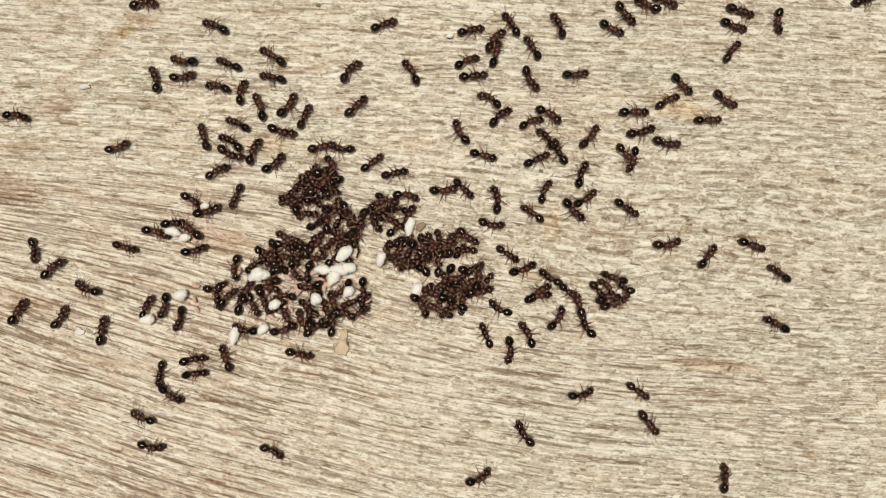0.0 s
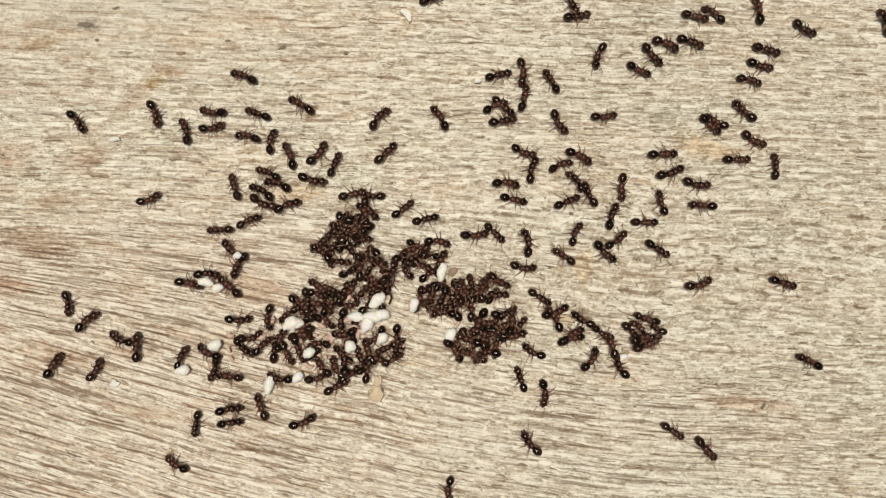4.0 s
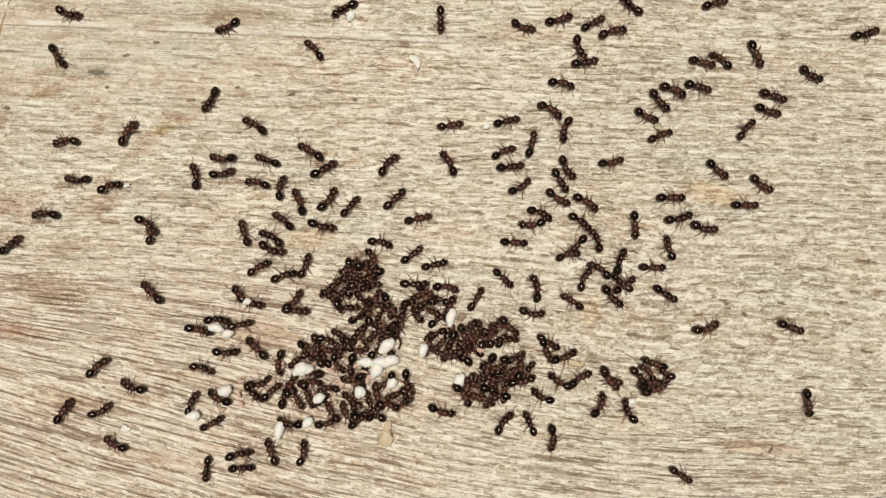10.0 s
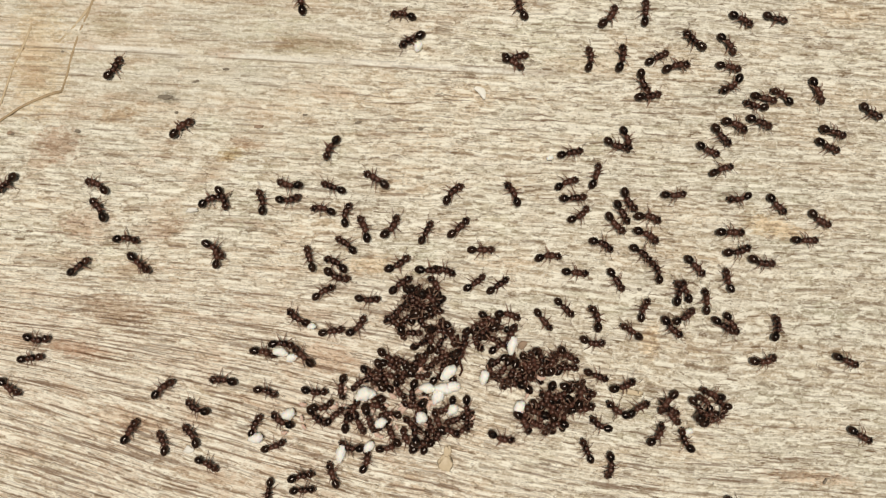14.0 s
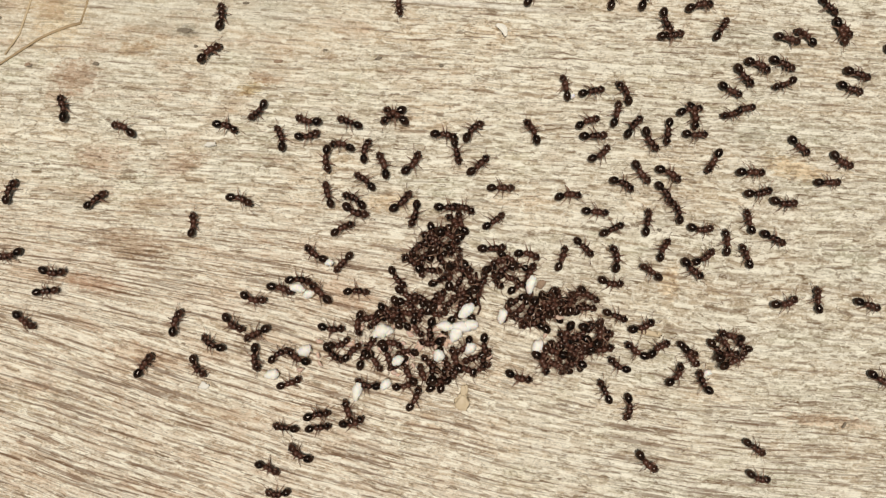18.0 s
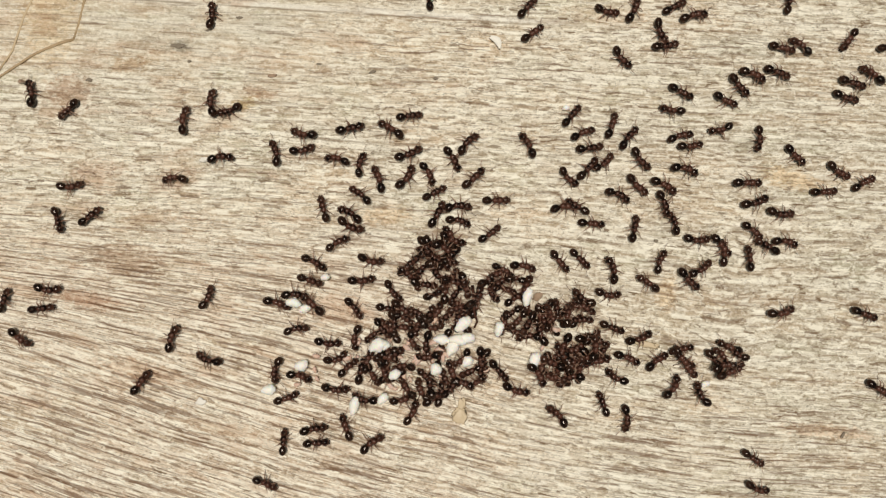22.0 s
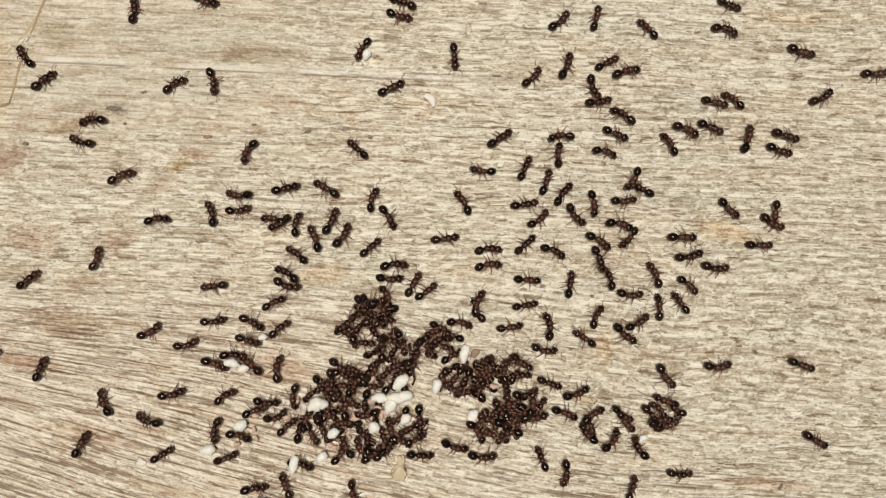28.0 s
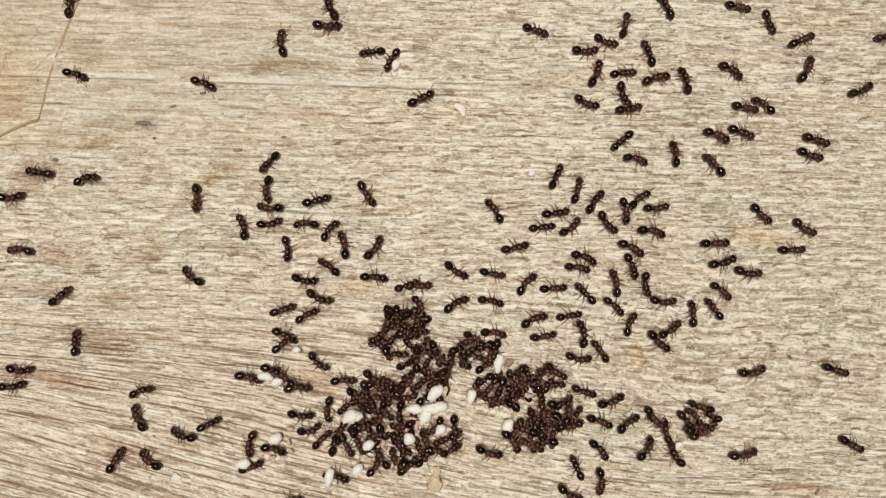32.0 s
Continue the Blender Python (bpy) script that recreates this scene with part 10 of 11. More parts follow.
    walk(WALKERS[152], [(0, on(-68.92, 15.21, 360)), (6.069, on(-68.92, 15.21, 360)), (7.024, on(-56.51, 15.21, 360)), (7.658, on(-41.87, 15.23, 360)), (7.772, on(-40.24, 15.23, 305)), (7.886, on(-38.62, 15.24, 251)), (8, on(-36.99, 15.24, 196)), (8.506, on(-38.11, 15.67, 178)), (8.753, on(-38.69, 15.50, 107)), (9, on(-39.27, 15.33, 36)), (10, on(-36.12, 12.99, 55)), (11, on(-38.77, 15.88, 36)), (12, on(-41.76, 20.44, 25)), (14, on(-38.01, 16.70, 36)), (17, on(-39.60, 15.32, 35)), (18, on(-37.00, 17.80, 36)), (18.57, on(-38.47, 15.54, -26)), (19.15, on(-39.93, 13.29, -89)), (19.44, on(-39.68, 12.62, -33)), (19.73, on(-39.43, 11.95, 24)), (20.02, on(-39.18, 11.28, 80)), (27.2, on(-39.18, 11.28, 80)), (28, on(-38.98, 12.08, 21)), (28.76, on(-38.41, 13.66, 62)), (29.13, on(-37.90, 14.33, 22)), (29.51, on(-37.40, 15.00, -17)), (30, on(-37.40, 15.00, -17)), (30.66, on(-36.64, 13.12, -53)), (31.28, on(-35.15, 11.96, -33)), (32, on(-33.45, 11.02, -93))])
    walk(WALKERS[153], [(0, on(-29.03, 39.76, 270)), (27.51, on(-29.03, 39.76, 270)), (27.65, on(-29.03, 37.88, 271)), (27.88, on(-28.99, 34.56, 271)), (28, on(-28.98, 33.46, 344)), (28.06, on(-28.99, 34.01, 397)), (28.12, on(-28.99, 34.56, 451)), (28.35, on(-29.03, 37.88, 451)), (28.49, on(-29.03, 39.76, 450)), (32, on(-29.03, 39.76, 450))])
    walk(WALKERS[154], [(0, on(-23.78, 39.76, 270)), (11, on(-23.78, 39.76, 270)), (12, on(-22.68, 30.48, 220)), (12.67, on(-23.01, 31.20, 214)), (13.33, on(-23.35, 31.92, 157)), (14, on(-23.68, 32.64, 100)), (14.12, on(-23.70, 33.68, 91)), (14.35, on(-23.78, 36.81, 91)), (14.58, on(-23.78, 39.76, 90)), (32, on(-23.78, 39.76, 90))])
    walk(WALKERS[155], [(0, on(-18.81, 39.76, 270)), (6, on(-18.81, 39.76, 270)), (6.5, on(-21.74, 35.30, 228)), (7, on(-24.67, 30.84, 185)), (7.5, on(-21.73, 29.26, 243)), (8, on(-18.80, 27.68, 301)), (8.523, on(-18.91, 27.04, 244)), (8.761, on(-19.13, 26.80, 180)), (9, on(-19.35, 26.56, 116)), (9.333, on(-20.88, 26.32, 155)), (9.667, on(-22.40, 26.09, 194)), (10.33, on(-25.25, 25.10, 209)), (11, on(-27.71, 23.18, 236)), (12, on(-45.66, 22.34, 225)), (13, on(-38.88, 9.62, 231)), (13.1, on(-39.44, 8.94, 231)), (13.55, on(-41.96, 5.89, 292)), (14, on(-44.47, 2.84, 354)), (14.25, on(-45.91, 2.81, 296)), (14.5, on(-47.35, 2.79, 238)), (14.75, on(-48.78, 2.76, 180)), (15.5, on(-53.13, 2.86, 189)), (16.25, on(-57.19, 1.50, 202)), (17, on(-61.14, -0.43, 267)), (17.5, on(-60.83, -4.25, 224)), (18, on(-60.53, -8.07, 195)), (19, on(-68.92, -0.57, 180)), (32, on(-68.92, -0.57, 180))])
    walk(WALKERS[156], [(0, on(-16.97, 39.76, 270)), (29.53, on(-16.97, 39.76, 270)), (29.65, on(-16.97, 38.21, 270)), (29.88, on(-16.94, 34.22, 270)), (29.92, on(-16.94, 33.78, 329)), (29.96, on(-16.93, 33.33, 388)), (30, on(-16.93, 32.89, 447)), (31, on(-16.93, 32.89, 447)), (31.5, on(-17.17, 32.46, 402)), (32, on(-17.40, 32.04, 358))])
    walk(WALKERS[157], [(0, on(-15.08, 39.76, 270)), (6, on(-15.08, 39.76, 270)), (7, on(-11.18, 31.46, 340)), (7.5, on(-13.13, 29.49, 347)), (8, on(-15.07, 27.51, 424)), (9, on(-15.07, 27.51, 424)), (10, on(-13.51, 23.28, 495)), (11, on(-14.73, 28.28, 467)), (11.5, on(-12.93, 29.89, 408)), (12, on(-11.12, 31.50, 350)), (12.25, on(-11.11, 31.43, 408)), (12.5, on(-11.10, 31.35, 466)), (13, on(-11.07, 31.20, 534)), (14.81, on(-11.07, 31.20, 534)), (15.92, on(-12.64, 29.23, 598)), (16.73, on(-13.71, 27.03, 614)), (17.74, on(-14.01, 24.51, 632)), (19.64, on(-14.01, 24.51, 632)), (20.21, on(-12.85, 24.99, 691)), (20.77, on(-11.70, 25.46, 751)), (21.38, on(-10.72, 26.24, 791)), (22, on(-9.75, 27.02, 831)), (22.5, on(-9.72, 27.47, 896)), (23, on(-9.70, 27.92, 962)), (31, on(-9.70, 27.92, 962)), (32, on(-9.70, 27.92, 962))])
    walk(WALKERS[158], [(0, on(-18.73, 39.76, 270)), (22.22, on(-18.73, 39.76, 270)), (22.65, on(-18.73, 34.13, 271)), (22.88, on(-18.66, 31.00, 271)), (22.94, on(-18.65, 30.48, 312)), (23, on(-18.64, 29.96, 352)), (23.5, on(-18.46, 28.17, 283)), (24, on(-17.84, 26.49, 357)), (24.75, on(-15.79, 25.05, 326)), (25.5, on(-13.69, 23.74, 338)), (26.25, on(-11.27, 23.24, 350)), (27, on(-8.79, 22.86, 408)), (27.51, on(-7.33, 22.68, 367)), (28, on(-5.95, 23.20, 386)), (31, on(-5.95, 23.20, 386)), (32, on(-5.95, 23.20, 386))])
    walk(WALKERS[159], [(0, on(-17.17, 39.44, 270)), (11, on(-17.17, 39.44, 270)), (12, on(-18.38, 30.04, 270)), (13, on(-17.17, 39.44, 270)), (31.65, on(-17.17, 39.44, 270)), (31.88, on(-17.19, 35.70, 270)), (31.92, on(-17.19, 35.29, 215)), (31.96, on(-17.19, 34.87, 161)), (32, on(-17.19, 34.46, 106))])
    walk(WALKERS[160], [(0, on(-9.94, 39.76, 270)), (5.24, on(-9.94, 39.76, 270)), (5.65, on(-9.94, 34.43, 270)), (5.878, on(-9.94, 29.72, 270)), (6, on(-9.94, 28.15, 228)), (8, on(-9.94, 28.13, 210)), (14, on(-9.94, 28.13, 210)), (14.75, on(-10.15, 24.38, 267)), (15.5, on(-10.37, 20.63, 272)), (16.25, on(-9.87, 16.91, 277)), (17, on(-9.45, 13.18, 272)), (18, on(-14.30, 10.84, 214)), (19, on(-15.55, 9.09, 164)), (19.5, on(-17.44, 9.90, 148)), (20, on(-18.99, 11.24, 123)), (21, on(-18.88, 10.99, 69)), (22, on(-18.77, 10.74, 14)), (31, on(-18.77, 10.74, 14)), (32, on(-18.77, 10.74, 14))])
    walk(WALKERS[161], [(0, on(-23.30, 39.76, 270)), (7.746, on(-23.30, 39.76, 270)), (8.23, on(-23.30, 33.46, 270)), (8.731, on(-23.21, 21.92, 270)), (9, on(-23.18, 18.07, 207)), (10, on(-26.01, 16.85, 238)), (11, on(-25.51, 13.94, 239)), (11.33, on(-24.40, 14.62, 311)), (11.67, on(-23.28, 15.30, 382)), (12.33, on(-20.94, 15.76, 354)), (13, on(-18.43, 14.78, 401)), (13.18, on(-17.26, 12.47, 349)), (13.36, on(-16.08, 10.15, 297)), (14.04, on(-9.04, -3.73, 297)), (17, on(-9.04, -3.73, 297)), (18, on(-11.09, -1.21, 255)), (19, on(-9.04, -3.73, 297)), (32, on(-9.04, -3.73, 297))])
    walk(WALKERS[162], [(0, on(-6.49, 39.76, 270)), (5.198, on(-6.49, 39.76, 270)), (5.609, on(-6.49, 34.43, 270)), (5.863, on(-6.49, 28.56, 270)), (5.931, on(-6.49, 27.58, 324)), (6, on(-6.49, 26.60, 379)), (6.5, on(-8.07, 23.19, 332)), (7, on(-9.66, 19.77, 285)), (8, on(-2.76, 24.98, 266)), (8.058, on(-2.76, 25.81, 207)), (8.116, on(-2.76, 26.64, 149)), (8.175, on(-2.76, 27.47, 90)), (8.499, on(-2.78, 34.96, 90)), (8.868, on(-2.78, 39.76, 90)), (32, on(-2.78, 39.76, 90))])
    walk(WALKERS[163], [(0, on(-9.26, 39.76, 270)), (29.54, on(-9.26, 39.76, 270)), (29.65, on(-9.26, 38.27, 270)), (29.88, on(-9.23, 34.27, 270)), (29.94, on(-9.23, 33.61, 211)), (30, on(-9.22, 32.94, 152)), (30.5, on(-9.62, 31.70, 193)), (31, on(-10.02, 30.47, 235)), (32, on(-12.07, 28.86, 187))])
    walk(WALKERS[164], [(0, on(-5.45, 39.76, 270)), (22.24, on(-5.45, 39.76, 270)), (22.65, on(-5.45, 34.42, 271)), (22.88, on(-5.35, 29.47, 271)), (22.94, on(-5.33, 28.64, 339)), (23, on(-5.31, 27.82, 406)), (23.32, on(-5.31, 27.82, 406)), (24.31, on(-4.83, 29.87, 447)), (24.76, on(-4.98, 30.91, 397)), (25.2, on(-5.12, 31.96, 346)), (29, on(-5.12, 31.96, 346)), (29.45, on(-4.13, 32.06, 375)), (30, on(-3.22, 32.47, 338)), (30.6, on(-2.33, 32.36, 337)), (31, on(-1.65, 31.78, 351)), (31.06, on(-1.65, 32.60, 401)), (31.12, on(-1.66, 33.42, 450)), (31.35, on(-1.68, 38.35, 450)), (31.46, on(-1.68, 39.76, 450)), (32, on(-1.68, 39.76, 450))])
    walk(WALKERS[165], [(0, on(-7.19, -4.63, 74)), (7.024, on(-7.19, -4.63, 74)), (7.658, on(-3.23, 9.46, 74)), (7.829, on(-2.57, 11.81, 17)), (8, on(-1.91, 14.16, -41)), (8.5, on(-0.04, 13.20, -8)), (9, on(2.02, 13.64, -10)), (9.5, on(5.16, 12.58, -6)), (10.04, on(3.14, 14.08, 10)), (11, on(4.34, 14.06, 21)), (12, on(11.34, 23.77, 70)), (13, on(6.75, 27.39, 122)), (13.25, on(5.80, 26.79, 163)), (13.5, on(4.85, 26.19, 204)), (13.75, on(3.76, 25.90, 265)), (14, on(2.68, 25.61, 327)), (14.75, on(4.92, 23.38, 307)), (15.5, on(6.36, 20.74, 294)), (16.25, on(7.37, 17.88, 287)), (16.5, on(7.64, 16.90, 341)), (16.75, on(7.91, 15.91, 395)), (17, on(8.18, 14.92, 449)), (18, on(6.74, 15.07, 466)), (19, on(5.50, 24.29, 488)), (20.09, on(5.50, 24.29, 488)), (20.46, on(4.98, 23.88, 529)), (20.82, on(4.45, 23.47, 570)), (21.04, on(4.04, 23.31, 512)), (21.25, on(3.63, 23.14, 455)), (21.46, on(3.22, 22.98, 397)), (23, on(3.22, 22.98, 397)), (23.3, on(4.98, 24.49, 401)), (23.7, on(7.32, 26.50, 401)), (24, on(9.08, 28.01, 455)), (24.38, on(10.55, 27.98, 411)), (24.75, on(12.02, 27.94, 368)), (25.5, on(14.60, 28.74, 383)), (26.25, on(16.99, 30.01, 398)), (27, on(19.01, 32.17, 438)), (31, on(19.01, 32.17, 438)), (32, on(19.01, 32.17, 438))])
    walk(WALKERS[166], [(0, on(3.13, 39.76, 270)), (13.47, on(3.13, 39.76, 270)), (13.65, on(3.13, 37.45, 271)), (13.88, on(3.22, 33.69, 271)), (13.92, on(3.23, 33.28, 217)), (13.96, on(3.24, 32.86, 162)), (14, on(3.25, 32.44, 108)), (14.12, on(3.22, 33.69, 91)), (14.35, on(3.13, 37.45, 91)), (14.53, on(3.13, 39.76, 90)), (32, on(3.13, 39.76, 90))])
    walk(WALKERS[167], [(0, on(7.64, 39.76, 270)), (22.26, on(7.64, 39.76, 270)), (22.65, on(7.64, 34.70, 271)), (22.88, on(7.72, 31.31, 271)), (22.94, on(7.73, 30.75, 327)), (23, on(7.74, 30.18, 383)), (23.17, on(7.39, 30.09, 327)), (23.33, on(7.03, 30.00, 270)), (23.5, on(6.68, 29.91, 214)), (24, on(6.02, 29.03, 261)), (24.38, on(4.71, 29.11, 221)), (24.75, on(3.40, 29.18, 181)), (25.5, on(0.83, 28.90, 188)), (26.25, on(-1.73, 28.46, 191)), (27, on(-4.27, 27.88, 159)), (27.5, on(-3.64, 30.90, 95)), (28, on(-4.80, 33.76, 162)), (28.25, on(-4.65, 32.78, 224)), (28.5, on(-4.50, 31.80, 286)), (29, on(-3.72, 29.99, 308)), (29.25, on(-3.14, 31.13, 359)), (29.5, on(-2.55, 32.27, 410)), (30, on(-0.52, 33.81, 429)), (30.25, on(0.33, 33.71, 381)), (30.5, on(1.19, 33.60, 334)), (31, on(2.41, 32.39, 281)), (31.04, on(2.41, 32.89, 337)), (31.08, on(2.41, 33.39, 394)), (31.12, on(2.40, 33.89, 450)), (31.35, on(2.38, 38.37, 450)), (31.46, on(2.38, 39.76, 450)), (32, on(2.38, 39.76, 450))])
    walk(WALKERS[168], [(0, on(8.27, 39.76, 270)), (28.51, on(8.27, 39.76, 270)), (28.65, on(8.27, 37.94, 271)), (28.88, on(8.31, 32.63, 271)), (29, on(8.33, 30.86, 251)), (29.5, on(6.80, 27.84, 230)), (30, on(4.07, 25.84, 261)), (30.07, on(4.06, 26.88, 204)), (30.15, on(4.05, 27.93, 147)), (30.22, on(4.05, 28.97, 90)), (30.63, on(3.97, 38.37, 90)), (30.73, on(3.97, 39.76, 90)), (32, on(3.97, 39.76, 90))])
    walk(WALKERS[169], [(0, on(14.04, 39.76, 270)), (5.159, on(14.04, 39.76, 270)), (5.569, on(14.04, 34.43, 270)), (5.849, on(14.04, 27.96, 270)), (5.925, on(14.04, 26.89, 218)), (6, on(14.04, 25.81, 167)), (6.5, on(14.16, 27.98, 124)), (6.75, on(14.21, 29.06, 72)), (7, on(14.27, 30.15, 20)), (8, on(14.82, 30.87, 28)), (13, on(14.82, 30.87, 28)), (14, on(14.46, 31.49, 56)), (14.12, on(14.42, 33.05, 91)), (14.35, on(14.31, 37.72, 91)), (14.51, on(14.31, 39.76, 90)), (32, on(14.31, 39.76, 90))])
    walk(WALKERS[170], [(0, on(2.79, 39.76, 270)), (18.54, on(2.79, 39.76, 270)), (19.39, on(2.79, 28.72, 272)), (19.79, on(3.09, 19.60, 272)), (20, on(3.19, 16.56, 320)), (20.67, on(4.54, 12.71, 291)), (21.33, on(6.12, 8.95, 295)), (22, on(7.95, 5.31, 319)), (22.14, on(6.87, 3.60, 278)), (22.28, on(5.79, 1.88, 238)), (22.81, on(-0.69, -8.40, 238)), (32, on(-0.69, -8.40, 238))])
    walk(WALKERS[171], [(0, on(10.94, 39.76, 270)), (5.226, on(10.94, 39.76, 270)), (5.636, on(10.94, 34.43, 270)), (5.873, on(10.94, 28.97, 270)), (6, on(10.94, 27.15, 315)), (6.522, on(10.94, 27.15, 315)), (7.085, on(11.26, 26.41, 304)), (7.549, on(11.83, 25.85, 330)), (9.882, on(11.83, 25.85, 330)), (10.15, on(11.98, 26.18, 368)), (10.41, on(12.13, 26.51, 406)), (11, on(12.79, 26.84, 428)), (13, on(12.79, 26.84, 428)), (14, on(12.17, 26.33, 453)), (21.2, on(12.17, 26.33, 453)), (21.6, on(12.18, 26.03, 402)), (22, on(12.19, 25.73, 350)), (23, on(12.84, 25.27, 392)), (23.5, on(12.96, 24.83, 449)), (24, on(13.08, 24.39, 506)), (24.33, on(13.08, 24.39, 506)), (25.35, on(10.68, 23.99, 565)), (26.08, on(9.06, 22.53, 591)), (27, on(7.84, 20.53, 534)), (27.3, on(8.95, 21.84, 472)), (27.6, on(10.07, 23.16, 410)), (28.4, on(13.04, 26.66, 410)), (29, on(15.27, 29.28, 334)), (31, on(15.27, 29.28, 334)), (31.56, on(16.03, 29.46, 385)), (32, on(16.65, 29.94, 342))])
    walk(WALKERS[172], [(0, on(18.22, 39.76, 270)), (22.28, on(18.22, 39.76, 270)), (22.65, on(18.22, 34.93, 271)), (22.88, on(18.31, 30.69, 271)), (23, on(18.34, 29.27, 192)), (23.5, on(16.63, 29.28, 174)), (24, on(14.96, 29.60, 172)), (24.42, on(14.96, 29.60, 172)), (25.06, on(14.49, 30.57, 99)), (25.6, on(14.65, 31.64, 46)), (29, on(14.65, 31.64, 46)), (29.5, on(14.53, 31.30, -4)), (30, on(14.41, 30.96, -53)), (30.34, on(14.41, 30.96, -53)), (31, on(14.54, 29.87, -96)), (31.27, on(14.36, 29.35, -46)), (31.55, on(14.18, 28.83, 3)), (32, on(14.18, 28.83, 3))])
    walk(WALKERS[173], [(0, on(16.28, 39.76, 270)), (5.24, on(16.28, 39.76, 270)), (5.65, on(16.28, 34.43, 270)), (5.878, on(16.28, 29.68, 270)), (6, on(16.28, 28.10, 326)), (8, on(16.28, 28.10, 326)), (9, on(16.58, 27.35, 311)), (10, on(16.33, 26.95, 377)), (11, on(16.07, 26.54, 443)), (21.2, on(16.07, 26.54, 443)), (22, on(15.49, 26.23, 431)), (31, on(15.49, 26.23, 431)), (32, on(15.49, 26.23, 431))])
    walk(WALKERS[174], [(0, on(18.69, 39.76, 270)), (11, on(18.69, 39.76, 270)), (12, on(18.87, 32.17, 260)), (12.33, on(18.84, 32.18, 330)), (12.67, on(18.80, 32.20, 389)), (13, on(18.77, 32.21, 448)), (14, on(18.77, 32.21, 448)), (14.12, on(18.74, 33.61, 451)), (14.35, on(18.64, 37.82, 451)), (14.5, on(18.64, 39.76, 450)), (32, on(18.64, 39.76, 450))])
    walk(WALKERS[175], [(0, on(22.74, 33.86, 270)), (0.65, on(22.74, 25.41, 272)), (0.8775, on(22.89, 20.48, 272)), (0.9387, on(22.92, 19.65, 344)), (1, on(22.94, 18.83, 416)), (3, on(22.94, 18.83, 416)), (3.333, on(22.59, 18.25, 362)), (3.666, on(22.24, 17.68, 308)), (4, on(21.89, 17.10, 253)), (4.853, on(21.80, 15.08, 254)), (6, on(21.80, 15.08, 254)), (6.832, on(19.63, 14.85, 202)), (7.416, on(18.77, 14.18, 129)), (8, on(17.91, 13.51, 55)), (9, on(17.91, 13.51, 55)), (9.384, on(17.59, 13.55, 114)), (9.767, on(17.26, 13.60, 172)), (9.907, on(17.04, 13.63, 227)), (10.05, on(16.83, 13.66, 282)), (10.19, on(16.61, 13.70, 338)), (11, on(16.61, 13.70, 338)), (11.25, on(16.49, 14.05, 393)), (11.5, on(16.37, 14.40, 448)), (12, on(15.90, 15.65, 401)), (16.2, on(15.32, 15.25, 335)), (17, on(14.53, 14.74, 396)), (17.5, on(13.99, 14.64, 396)), (17.75, on(14.04, 14.69, 440)), (18, on(14.09, 14.73, 484)), (19, on(12.10, 14.11, 556)), (19.5, on(9.07, 14.04, 533)), (20, on(6.17, 14.88, 548)), (20.5, on(8.56, 18.54, 471)), (21, on(10.95, 22.20, 420)), (21.5, on(12.50, 21.12, 367)), (22, on(14.05, 20.05, 314)), (27, on(14.05, 20.05, 314)), (27.47, on(14.34, 18.83, 287)), (27.74, on(14.56, 18.24, 239)), (28, on(14.77, 17.65, 190)), (28.5, on(13.95, 20.55, 120)), (29, on(11.87, 22.75, 155)), (29.33, on(12.26, 22.61, 101)), (29.66, on(12.65, 22.47, 47)), (29.99, on(13.03, 22.33, -7)), (30.59, on(14.26, 22.45, -19)), (32, on(14.26, 22.45, -19))])
    walk(WALKERS[176], [(0, on(24.79, 39.76, 270)), (5.24, on(24.79, 39.76, 270)), (5.65, on(24.79, 34.43, 270)), (5.878, on(24.79, 30.21, 270)), (5.939, on(24.79, 29.50, 204)), (6, on(24.79, 28.80, 138)), (14, on(24.79, 28.80, 138)), (14.16, on(24.74, 31.09, 91)), (14.46, on(24.57, 37.97, 91)), (14.6, on(24.57, 39.76, 90)), (32, on(24.57, 39.76, 90))])
    walk(WALKERS[177], [(0, on(28.99, 39.76, 270)), (13.25, on(28.99, 39.76, 270)), (13.38, on(28.99, 38.07, 271)), (13.78, on(29.22, 28.76, 271)), (14, on(29.29, 25.65, 349)), (14.88, on(31.47, 25.79, 359)), (15.58, on(33.59, 25.61, 355)), (16.29, on(35.72, 25.44, 347)), (16.99, on(37.72, 24.69, 341)), (18, on(40.49, 23.45, 314)), (19, on(41.71, 23.09, 235)), (22, on(41.71, 23.09, 235)), (22.33, on(41.90, 23.30, 290)), (22.67, on(42.09, 23.51, 344)), (23, on(42.28, 23.72, 399)), (23.5, on(41.98, 23.83, 331)), (24, on(41.68, 23.94, 262)), (24.75, on(41.65, 21.07, 269)), (25.5, on(41.60, 18.20, 269)), (26.25, on(41.51, 15.33, 268)), (26.62, on(41.45, 13.90, 224)), (27, on(41.38, 12.46, 180)), (27.6, on(41.25, 9.98, 224)), (28.2, on(41.12, 7.50, 267)), (29.8, on(40.78, 0.90, 267)), (30.4, on(40.65, -1.58, 320)), (31, on(40.52, -4.06, 373)), (31.29, on(44.69, -4.04, 360)), (31.83, on(57.20, -3.98, 360)), (32, on(59.36, -3.98, 360))])
